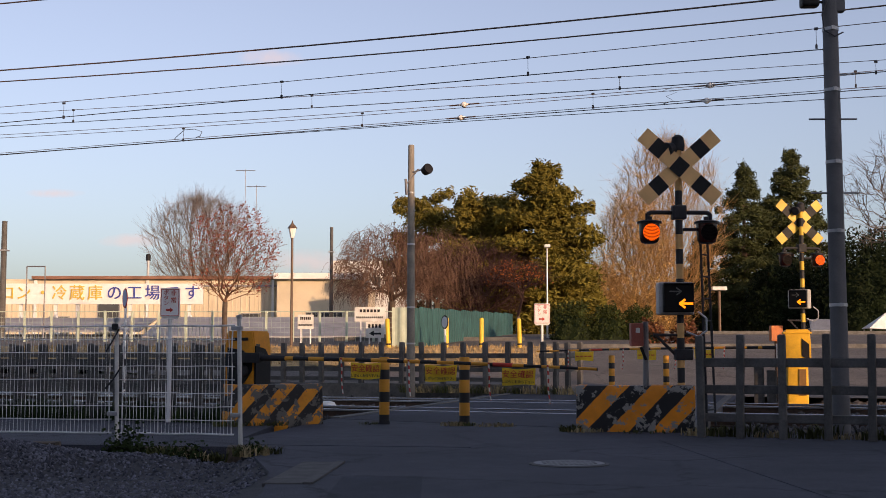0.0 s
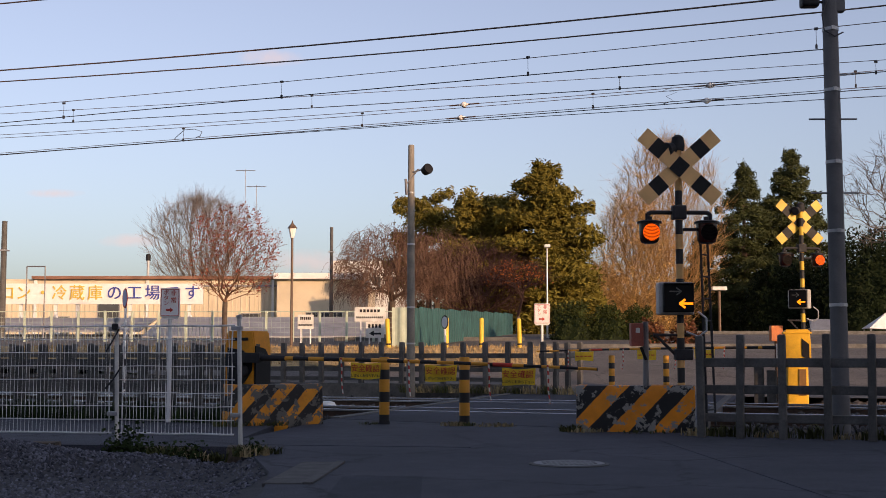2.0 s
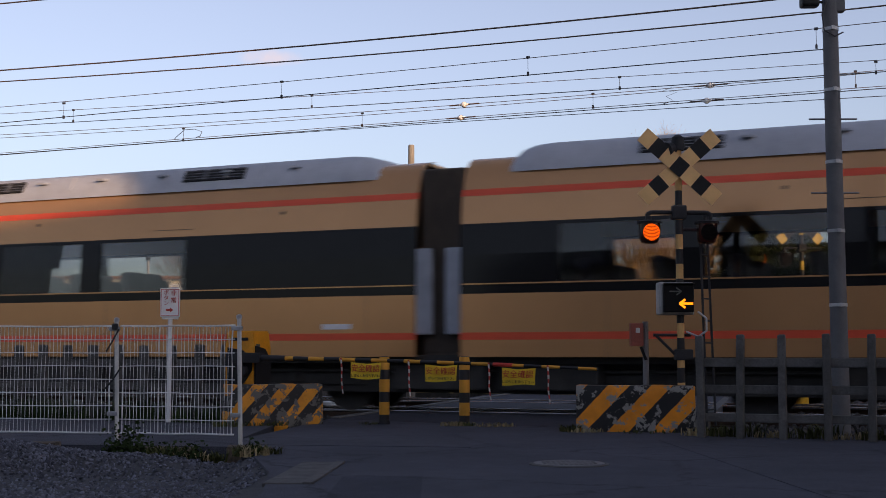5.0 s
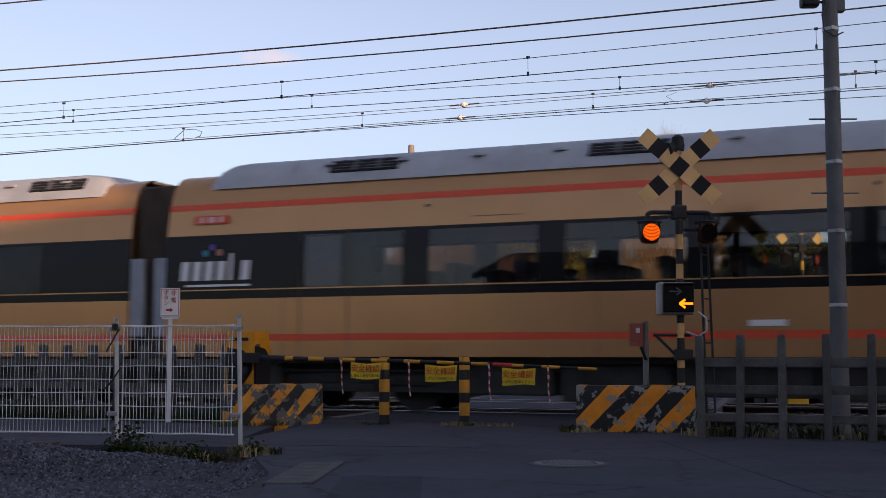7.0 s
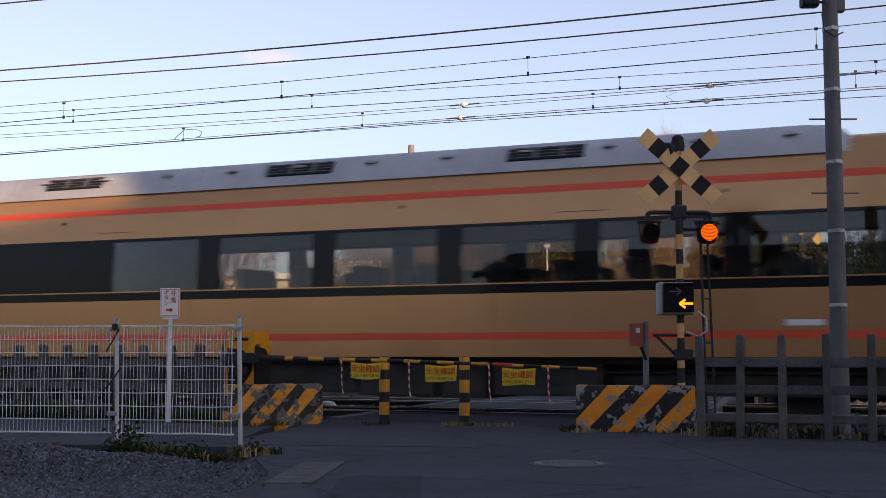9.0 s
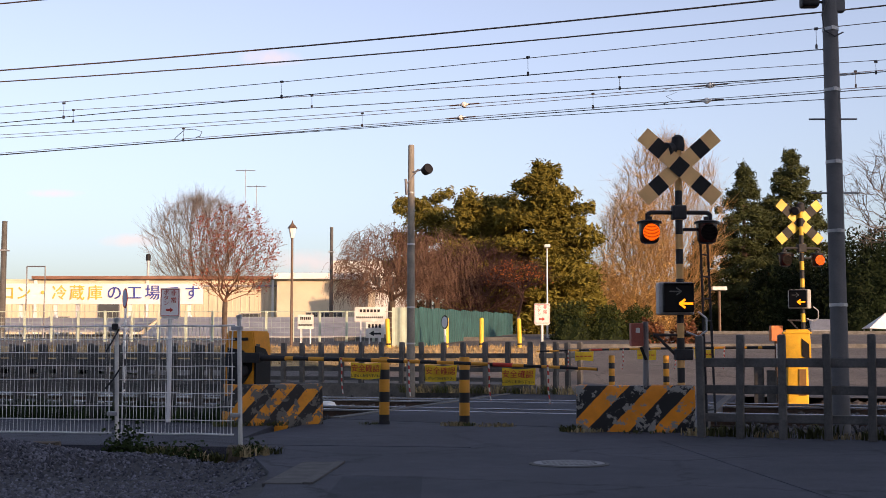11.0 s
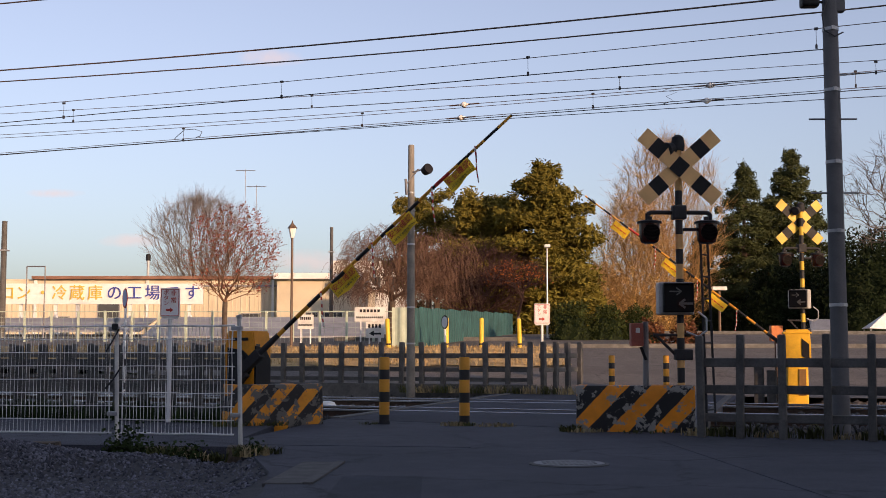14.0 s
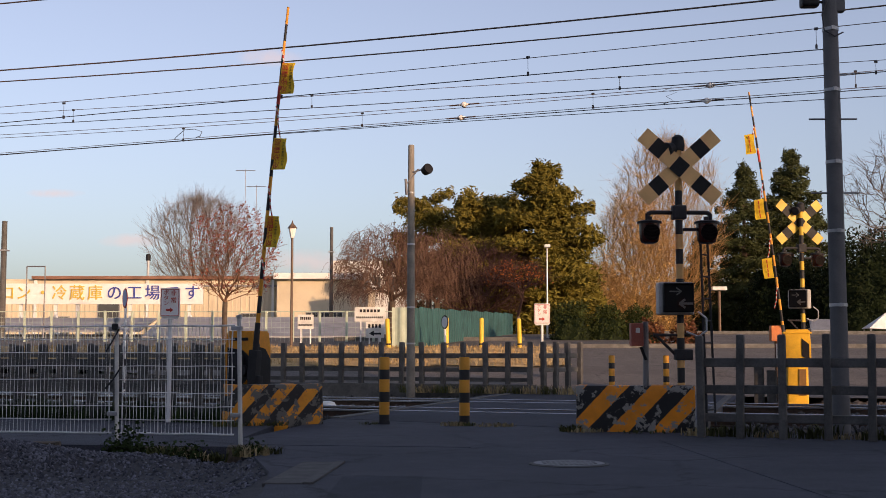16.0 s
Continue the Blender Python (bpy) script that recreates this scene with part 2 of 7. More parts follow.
FRONT = pose(0, 0, 0, 90, 0, 0)      # text in x, z, read from -y


def tube(bm, pts, rads, seg=10):
    """One closed tube through the points."""
    rows = []
    for i, (p, r) in enumerate(zip(pts, rads)):
        d = (Vector(pts[min(i + 1, len(pts) - 1)]) - Vector(pts[max(i - 1, 0)])).normalized()
        q = d.to_track_quat("Z", "Y").to_matrix()
        rows.append([bm.verts.new(Vector(p) + q @ Vector((r * math.cos(2 * math.pi * k / seg), r * math.sin(2 * math.pi * k / seg), 0))) for k in range(seg)])
    for a, b in zip(rows, rows[1:]):
        for k in range(seg):
            bm.faces.new((a[k], a[(k + 1) % seg], b[(k + 1) % seg], b[k]))
    bm.faces.new(rows[0][::-1])
    bm.faces.new(rows[-1])


def wire_curve(name, pts, r, material, label, group=""):
    c = bpy.data.curves.new(name, "CURVE")
    c.dimensions, c.bevel_depth, c.bevel_resolution, c.use_fill_caps = "3D", r * 0.84, 1, True
    s = c.splines.new("POLY")
    s.points.add(len(pts) - 1)
    for q, v in zip(s.points, pts):
        q.co = (*v, 1)
    o = bpy.data.objects.new(name, c)
    me = bpy.data.meshes.new_from_object(o)
    bpy.data.objects.remove(o)
    me.materials.clear()
    me.materials.append(material)
    ob = new(name, me)
    return tagged(ob, label, "cable", group)


# ---- ground ----
def asphalt(name, base, scale=1.0):
    m, nt, b, tc = start(name, 0.85, spec=0.3)
    n1, n2, n3 = noisy(nt, 0.5 * scale, 6, 0.7, tc.outputs["Object"]), noisy(nt, 110, 3, 0.6, tc.outputs["Object"]), noisy(nt, 5, 5, 0.7, tc.outputs["Object"])
    r1 = ramp2(nt, tuple(c * 0.72 for c in base), tuple(c * 1.25 for c in base), 0.32, 0.68)
    nt.links.new(n1.outputs[0], r1.inputs[0])
    r2 = ramp2(nt, (0.42,) * 3, (1.55,) * 3, 0.3, 0.7)
    nt.links.new(n2.outputs[0], r2.inputs[0])
    r3 = ramp2(nt, (0.8,) * 3, (1.08,) * 3, 0.3, 0.7)
    nt.links.new(n3.outputs[0], r3.inputs[0])
    vo = nt.nodes.new("ShaderNodeTexVoronoi")
    vo.feature = "DISTANCE_TO_EDGE"
    vo.inputs["Scale"].default_value = 0.42
    wv = nt.nodes.new("ShaderNodeVectorMath")
    wv.operation = "MULTIPLY_ADD"
    nt.links.new(n3.outputs["Color"], wv.inputs[0])
    wv.inputs[1].default_value = (0.5, 0.5, 0)
    nt.links.new(tc.outputs["Object"], wv.inputs[2])
    nt.links.new(wv.outputs[0], vo.inputs["Vector"])
    cr = ramp2(nt, (0.30,) * 3, (1, 1, 1), 0.0, 0.009)
    nt.links.new(vo.outputs["Distance"], cr.inputs[0])
    o = mult(nt, mult(nt, mult(nt, r1.outputs[0], r2.outputs[0]), r3.outputs[0]), cr.outputs[0])
    nt.links.new(o, b.inputs["Base Color"])
    bump(nt, b, n2.outputs[0], 0.5, 0.006)
    return m


M_asphalt = asphalt("old_asphalt", (0.053, 0.056, 0.071))
M_newasph = asphalt("patched_asphalt", (0.033, 0.036, 0.050))
M_patch = asphalt("patch_asphalt", (0.051, 0.054, 0.067))
M_lot = asphalt("worn_yard_paving", (0.125, 0.112, 0.10))
M_soil = mat("bare_soil", (0.25, 0.19, 0.125), 0.95, var=0.35, scale=0.8, fine=40, relief=0.6)
M_ballastbed = mat("ballast_bed", (0.05, 0.047, 0.046), 0.95, var=0.4, scale=6, fine=30, relief=0.8, dist=0.03)
M_gravelbed = mat("gravel_bed", (0.06, 0.06, 0.063), 0.95, var=0.35, scale=3, fine=38, relief=0.9, dist=0.02)
M_stone = mat("grey_stone", (0.15, 0.15, 0.155), 0.9, var=0.3, per=0.55)

bm = B()
NX, NY = 60, 60
g0 = [[bm.verts.new((-2500 + 5000 * i / NX, -300 + 3300 * j / NY, -0.02)) for j in range(NY + 1)] for i in range(NX + 1)]
for i in range(NX):
    for j in range(NY):
        bm.faces.new((g0[i][j], g0[i + 1][j], g0[i + 1][j + 1], g0[i][j + 1]))
solid("ground", bm, M_soil, pose(0, 0, -0.3), "dry brown winter soil reaching the horizon", "ground", kind="structure")


def sheet(name, pts, z, material, label, category, thick=0.3):
    bm = B()
    top = [bm.verts.new((x, y, z)) for x, y in pts]
    low = [bm.verts.new((x, y, z - thick)) for x, y in pts]
    bm.faces.new(top)
    n = len(pts)
    for i in range(n):
        bm.faces.new((top[i], low[i], low[(i + 1) % n], top[(i + 1) % n]))
    bmesh.ops.recalc_face_normals(bm, faces=bm.faces)
    return solid(name, bm, material, pose(0, 0, 0), label, category, kind="structure")


def tq(*sp):
    return [tuple(trk(s, p)[:2]) for s, p in sp]


# near road beside the track, and the crossing deck over both tracks
sheet("road", [(-1.15, -30), (40, -30)] + tq((40, -3.5), (5.1, -2.6), (-0.35, -1.6)) + [(-2.1, 13.1), (-1.72, 12.12), (-1.62, 11.0), (-1.3, 9.6), (-1.15, 8.2)],
      0.0, M_asphalt, "worn grey asphalt street with cracks beside the railway", "road")
sheet("road", [(-1.72, 12.12), (-1.95, 12.14), (-58, 21.6)] + tq((-60, -2.4), (-0.6, -2.4)) + [(-2.104, 13.1)], 0.0, M_asphalt, "grey asphalt strip between the mesh fence and the railway", "road")


def verge_z(x, y):
    """The gravel verge: level with the street at its edge, lower along the fence, with a heap on it."""
    edge = float(np.interp(y, (9.6, 11.0), (-1.3, -1.62)))
    d = min(1.0, max(0.0, (edge - x) / 0.32)) * min(1.0, max(0.0, (y - 7.0) / 3.0))
    heap = 0.27 * math.exp(-((x + 4.25) / 1.35) ** 2 - ((y - 11.35) / 0.62) ** 2) + 0.07 * math.exp(-((x + 2.5) / 0.5) ** 2 - ((y - 11.3) / 0.4) ** 2)
    return -0.006 - 0.015 - 0.125 * d * d * (3 - 2 * d) + heap + 0.012 * noise.noise((x * 2.3, y * 2.3, 1.0))


bm = B()
_vx = [-60, -30, -15, -9] + [-7.5 + 0.13 * i for i in range(48)] + [-1.25, -1.154]
_vy = [-30, -12, 0, 4, 6] + [7 + 0.13 * i for i in range(42)]
_g = [[bm.verts.new((x, min(y, 12.08 + 0.17 * max(0.0, -1.935 - x)), verge_z(x, y) if x > -9 and y > 5 else -0.03)) for y in _vy] for x in _vx]
for i in range(len(_vx) - 1):
    for j in range(len(_vy) - 1):
        bm.faces.new((_g[i][j], _g[i + 1][j], _g[i + 1][j + 1], _g[i][j + 1]))
solid("verge", bm, M_gravelbed, pose(0, 0, 0), "grey gravel verge with scattered stones and a heap", "ground", kind="structure", smooth=True)
sheet("crossing_deck", tq((-0.35, -1.596), (4.6, -2.596), (3.0, 10.2), (-2.35, 10.2)), 0.003, M_newasph, "dark asphalt deck across the two railway tracks", "road")
def rise(y):
    """Height of the yard beyond the tracks, which climbs gently away from them."""
    return float(np.interp(y, (29.5, 34.0, 40.0, 48.0, 56.0, 70.0, 400.0), (0.0, 0.50, 1.05, 1.42, 1.75, 1.85, 1.9)))


bm = B()
rows_ = []
for j in range(60):
    p = 10.204 + 0.6 * j + 0.055 * j * j
    rows_.append([bm.verts.new((v.x, v.y, -0.02 + rise(v.y))) for v in [trk(-150 + 5 * i, p) for i in range(61)]])
for a, b in zip(rows_, rows_[1:]):
    for i in range(60):
        bm.faces.new((a[i], a[i + 1], b[i + 1], b[i]))
solid("pavement", bm, M_lot, pose(0, 0, 0), "worn pale yard paving beyond the tracks", "pavement", kind="structure", smooth=True)
for a, b in ((-120, -0.9), (4.6, 60)):
    sheet("trackbed", tq((a, -2.35), (b, -2.35), (b, 10.0), (a, 10.0)), -0.13, M_ballastbed, "dark crushed stone bed under the tracks", "ground", 0.2)

# patched strips in the street
sheet("road_patch", [(2.19, 13.0), (2.36, 7.9), (2.42, -6.0), (14.0, -6.0), (9.0, 9.9), (4.4, 12.2)], 0.004, M_patch, "paler strip of newer asphalt in the street", "road", 0.02)
sheet("road_patch", [(-2.0, 13.0), (0.24, 13.9), (0.26, 12.05), (-1.0, 12.25), (-1.8, 12.4)], 0.004, M_patch, "paler strip of newer asphalt in the street", "road", 0.02)
sheet("road_patch", [(-0.72, 9.2), (-0.15, 9.25), (-0.13, 7.5), (-0.72, 7.4)], 0.004, M_newasph, "darker patch of asphalt in the street", "road", 0.02)

# stones of the ballast and of the gravel verge
def pebble(rnd, r):
    bm = B()
    bmesh.ops.create_icosphere(bm, subdivisions=1, radius=r)
    for v in bm.verts:
        v.co = Vector((v.co.x * rnd.uniform(0.7, 1.3), v.co.y * rnd.uniform(0.7, 1.3), v.co.z * rnd.uniform(0.45, 0.9)))
    return bm


def stone_field(name, n, where, rmin, rmax, label, seed, material):
    rnd = random.Random(seed)
    ico = pebble(rnd, 1.0)
    vs = [v.co.copy() for v in ico.verts]
    fs = [[v.index for v in f.verts] for f in ico.faces]
    ico.free()
    V, F = [], []
    for _ in range(n):
        x, y, z = where(rnd)
        r = rnd.uniform(rmin, rmax)
        q = Euler((rnd.uniform(0, 6), rnd.uniform(0, 6), rnd.uniform(0, 6))).to_matrix()
        k = len(V)
        sc = Vector((rnd.uniform(0.7, 1.3), rnd.uniform(0.7, 1.3), rnd.uniform(0.5, 0.9)))
        V += [tuple(q @ Vector((v.x * sc.x * r, v.y * sc.y * r, v.z * sc.z * r)) + Vector((x, y, z))) for v in vs]
        F += [tuple(k + i for i in f) for f in fs]
    me = bpy.data.meshes.new(name)
    me.from_pydata(V, [], F)
    me.materials.append(material)
    return tagged(new(name, me), label, "gravel", kind="stuff")


def island_stone(name, base):
    m, nt, b, tc = start(name, 0.9, spec=0.3)
    gi = nt.nodes.new("ShaderNodeNewGeometry")
    r = ramp2(nt, tuple(c * 0.4 for c in base), tuple(c * 1.7 for c in base), 0, 1)
    nt.links.new(gi.outputs["Random Per Island"], r.inputs[0])
    n = noisy(nt, 60, 3, 0.6, tc.outputs["Object"])
    nt.links.new(r.outputs[0], b.inputs["Base Color"])
    bump(nt, b, n.outputs[0], 0.3, 0.005)
    return m


M_gravel = island_stone("loose_gravel", (0.105, 0.109, 0.130))
M_ballast = island_stone("ballast_stone", (0.066, 0.063, 0.064))


def on_verge(r):
    heap = r.random() < 0.45
    if heap:
        x, y = r.gauss(-4.1, 0.95), r.gauss(11.3, 0.42)
    else:
        y = 7.2 + 4.8 * r.random() ** 1.3
        x = r.uniform(-5.2 * y / 13.0 - 0.6, float(np.interp(y, (9.6, 11.0), (-1.32, -1.64))))
    y = min(y, 12.0)
    x = min(x, float(np.interp(y, (9.6, 11.0), (-1.32, -1.64))))
    return x, y, verge_z(x, y) + (r.uniform(-0.004, 0.012) if heap else r.uniform(-0.012, 0.004))


def on_bed(r):
    v = trk(r.uniform(4.7, 9.0) if r.random() < 0.55 else r.uniform(-14, -0.95), r.uniform(-2.3, 9.8))
    return v.x, v.y, r.uniform(-0.14, -0.09)


stone_field("verge_stones", 17000, on_verge, 0.005, 0.022, "loose grey gravel stones on the verge", 3, M_gravel)
stone_field("ballast_stones", 12000, on_bed, 0.025, 0.055, "dark crushed ballast stones between the rails", 4, M_ballast)

# ---- tracks ----
def rail_profile(bm, x0, x1, y, z):
    prism(bm, [(-0.06, 0), (0.06, 0), (0.06, 0.012), (0.01, 0.03), (0.01, 0.11), (-0.01, 0.11), (-0.01, 0.03), (-0.06, 0.012)], x0, x1,
          m=Matrix.Translation((0, y, z)) @ Matrix(((0, 1, 0, 0), (1, 0, 0, 0), (0, 0, 1, 0), (0, 0, 0, 1))))


def track(p, label):
    t = thing("railway_track", tpose(0, p), label, "railway track", "two tracks side by side", "structure")
    for side in (-0.57, 0.57):
        bm = B()
        rail_profile(bm, -120, 60, side, -0.13)
        r = part("rail", bm, M_rust, t)
        bm = B()
        box(bm, -120, 60, side - 0.033, side + 0.033, -0.022, 0.014, bevel=0.006)
        part("rail_head", bm, M_railhead, r, "polished steel running surface")
    bm = B()
    box(bm, -0.12, 0.12, -1.05, 1.05, -0.26, -0.115, bevel=0.02)
    me = mesh_of("sleeper", bm, M_timber)
    for i in range(-42, 30):
        x = i * 0.6
        if -1.4 < x < 5.0:
            continue
        again("sleeper", me, t, pose(x, 0, random.uniform(-0.01, 0.01), 0, 0, random.uniform(-1, 1)))
    for y in (-0.44, 0.44):
        bm = B()
        box(bm, -0.9, 4.6, y - 0.03, y + 0.03, -0.05, 0.009, bevel=0.006)
        part("check_rail", bm, M_rust, t)
    return t


track(1.44, "pair of polished steel rails on dark sleepers, nearer track")
track(5.24, "pair of polished steel rails on dark sleepers, further track")

# edge timbers of the crossing deck
for s, p0, p1 in ((-0.55, -1.5, 10.0), (4.35, -2.4, 9.9)):
    bm = B()
    box(bm, -0.07, 0.07, p0, p1, -0.13, 0.02, bevel=0.012)
    solid("deck_edge", bm, M_concrete, tpose(s, 0, 0, 8 if s < 0 else 9), "pale concrete edge beam of the crossing deck", "kerb", kind="structure")

bm = B()
lathe(bm, [(0.17, 0.0), (0.17, 0.06), (0.13, 0.12), (0.06, 0.14)], 14)
solid("track_beacon", bm, M_white, tpose(-3.0, 3.1, -0.1), "small white domed marker between the tracks", "marker", smooth=True)

# manhole
mh = thing("manhole_cover", pose(1.005, 10.243, 0.0), "pale worn iron manhole cover set in asphalt", "manhole")
M_iron = mat("worn_iron", (0.16, 0.16, 0.165), 0.5, 0.5, var=0.3, scale=20, fine=120)
bm = B()
lathe(bm, [(0.32, -0.02), (0.32, 0.006), (0.295, 0.008), (0.29, 0.004)], 40)
part("ring", bm, M_concrete, mh)
bm = B()
lathe(bm, [(0.283, -0.02), (0.283, 0.010), (0.275, 0.013)], 40)
lid = part("lid", bm, M_iron, mh)
bm = B()
for i in range(-6, 7):
    for j in range(-6, 7):
        if i * i + j * j < 33:
            box(bm, i * 0.04 - 0.013, i * 0.04 + 0.013, j * 0.04 - 0.013, j * 0.04 + 0.013, 0.012, 0.017)
part("tread", bm, M_iron, lid)

M_darkslab = mat("grimy_concrete", (0.095, 0.09, 0.085), 0.9, var=0.35, scale=6, relief=0.5)
# concrete gutter cover at the edge of the street
gc = thing("drain_cover", pose(-1.02, 9.55, 0.0, 0, 0, -3), "cracked concrete drain cover with a raised rim", "drain cover")
bm = B()
box(bm, -0.16, 0.11, -0.55, 0.85, -0.05, 0.008, bevel=0.01)
part("slab", bm, M_darkslab, gc)
bm = B()
box(bm, 0.114, 0.185, -0.86, 0.85, -0.05, 0.016, bevel=0.008)
part("rim", bm, M_darkslab, gc)
bm = B()
box(bm, -0.16, 0.110, -0.86, -0.56, -0.05, 0.010, bevel=0.01)
part("apron", bm, M_darkslab, gc)


# strip of dry straw coloured grass between the far fence and the yard
M_straw = mat("dry_turf", (0.46, 0.32, 0.15), 0.95, var=0.4, scale=1.5, fine=25, relief=0.8, dist=0.05)
bm = B()
tv = [[bm.verts.new((-24 + 27.5 * i / 40, 34.3 + 6.5 * j / 8 + 0.25 * math.sin(i * 1.3), rise(34.3 + 6.5 * j / 8 + 0.25 * math.sin(i * 1.3)) + 0.012 + 0.02 * random.random())) for j in range(9)] for i in range(41)]
for i in range(40):
    for j in range(8):
        bm.faces.new((tv[i][j], tv[i + 1][j], tv[i + 1][j + 1], tv[i][j + 1]))
solid("grass_strip", bm, M_straw, pose(0, 0, 0), "strip of dry straw coloured grass beyond the far fence", "grass", kind="structure", smooth=True)


# upright straw on the strip
_r = random.Random(77)
V, F = [], []
for _ in range(9000):
    x, y = _r.uniform(-13, 3.4), 34.4 + 6.2 * _r.random()
    z, a, l, w = rise(y), _r.uniform(0, 6.283), _r.uniform(0.05, 0.16), _r.uniform(0.008, 0.02)
    dx, dy, e = math.cos(a), math.sin(a), _r.uniform(-0.05, 0.05)
    k = len(V)
    V += [(x - dx * w, y - dy * w, z), (x + dx * w, y + dy * w, z), (x + e, y + e, z + l)]
    F.append((k, k + 1, k + 2))
me = bpy.data.meshes.new("dry_grass")
me.from_pydata(V, [], F)
me.materials.append(M_straw)
tagged(new("dry_grass", me), "short upright straw on the strip beyond the far fence", "grass", kind="stuff")


# ---- concrete post fences ----
def post_mesh(h, material, w=0.108, d=0.11):
    bm = B()
    box(bm, -w / 2, w / 2, -d / 2, d / 2, -0.3, h, bevel=0.016)
    for v in bm.verts:
        if v.co.z > h - 0.03:
            v.co.z += 0.012 * noise.noise((v.co.x * 30, v.co.y * 30, 0))
    return mesh_of("post", bm, material)


def concrete_fence(label, pts, h, rails, group, rail_d=0.05, base=False, material=None, post=0.108):
    """Posts at the points; rails run through them."""
    a, b = Vector(pts[0]), Vector(pts[-1])
    rz = math.degrees(math.atan2(b.y - a.y, b.x - a.x))
    f = thing("concrete_fence", pose(a.x, a.y, 0, 0, 0, rz), label, "fence", group)
    L = (b - a).length
    material = material or M_concrete
    me = post_mesh(h, material, post, post)
    for q in pts:
        d = (Vector(q) - a)
        again("post", me, f, pose(d.length, 0, random.uniform(-0.015, 0.01), random.uniform(-1, 1), random.uniform(-1.2, 1.2), random.uniform(-3, 3)))
    for z, t in rails:
        bm = B()
        box(bm, -0.05, L + 0.05, -rail_d / 2 + 0.05, rail_d / 2 + 0.05, z - t / 2, z + t / 2, bevel=0.01)
        part("rail", bm, material, f)
    if base:
        bm = B()
        box(bm, -0.1, L + 0.1, -0.08, 0.10, -0.3, 0.2, bevel=0.015)
        part("footing", bm, material, f, "low weathered concrete footing")
    return f


def line(s0, s1, p, step):
    n = max(1, round(abs(s1 - s0) / step))
    return [tuple(trk(s0 + (s1 - s0) * i / n, p)[:2]) for i in range(n + 1)]


concrete_fence("weathered grey concrete post fence with three rails beside the street",
               [tuple(trk(s, -3.42)[:2]) for s in (5.09, 5.49, 5.93, 6.38, 6.805, 7.24, 7.67)], 1.08, ((0.785, 0.095), (0.505, 0.09), (0.21, 0.088)), "fences along the track", 0.055, post=0.08)
concrete_fence("weathered dark concrete post fence behind the wire mesh panels", line(-8.6, -0.85, -2.75, 0.43), 1.0, ((0.76, 0.09), (0.44, 0.09)), "fences along the track", 0.06, True, M_oldconc, 0.105)
concrete_fence("weathered concrete post fence on the far side of the tracks", line(-16.6, -1.5, 9.55, 0.515), 1.14, ((0.83, 0.11), (0.52, 0.10), (0.30, 0.09)), "fences along the track", 0.07, True)
concrete_fence("short weathered concrete fence turning away from the far track", [tuple(trk(-1.25 + 0.12 * i, 9.75 + 0.5 * i)[:2]) for i in range(4)], 1.14, ((0.83, 0.11), (0.52, 0.10)), "fences along the track", 0.07)
concrete_fence("sunlit concrete post fence beyond the far gate", line(6.6, 14.0, 9.6, 0.95), 1.05, ((0.86, 0.13), (0.5, 0.12)), "fences along the track", 0.07)


# ---- striped guard blocks ----
def guard_block(m, L, h, d, label):
    bm = B()
    box(bm, -L / 2, L / 2, -d / 2, d / 2, -0.1, h, bevel=0.02)
    bmesh.ops.subdivide_edges(bm, edges=[e for e in bm.edges if e.calc_length() > 0.3], cuts=5, use_grid_fill=True)
    for v in bm.verts:
        k = noise.noise(v.co * 6 + Vector((L, 0, 3)))
        v.co += Vector((0.006, 0.010, 0.008)) * k
        if v.co.z > 0.1:
            v.co.y += 0.12 * d * (1 if v.co.y < 0 else -1) * v.co.z / h
    return solid("guard_block", bm, M_block if L > 1.3 else M_block2, m, label, "concrete block", "striped blocks at the crossing", smooth=True)


guard_block(pose(2.19, 14.55, 0, 0, 0, -10), 1.33, 0.52, 0.34, "low concrete block with peeling yellow and black stripes")
guard_block(pose(-2.12, 15.95, 0, 0, 0, 26), 1.22, 0.50, 0.34, "chipped concrete block with yellow and black stripes beside the gate")


# ---- bollards ----
def bollard(m, h=0.845, r=0.065):
    t = thing("bollard", m, "yellow and black striped round bollard on asphalt", "bollard", "bollards at the crossing")
    bm = B()
    lathe(bm, [(r, -0.1), (r, h - 0.03), (r * 0.92, h - 0.008), (r * 0.7, h)], 20)
    part("post", bm, M_bollard, t, smooth=True)
    bm = B()
    lathe(bm, [(r + 0.010, -0.05), (r + 0.010, 0.03), (r + 0.004, 0.04)], 20)
    part("collar", bm, M_black, t, smooth=True)
    return t


bol = bollard(pose(-0.735, 16.02, 0))
copy_thing(bol, pose(0.264, 15.77, 0))
for X, Y in ((3.62, 27.4), (4.72, 27.0)):
    copy_thing(bol, pose(X, Y, 0.0))


# ---- level crossing gates ----
HUNG = []


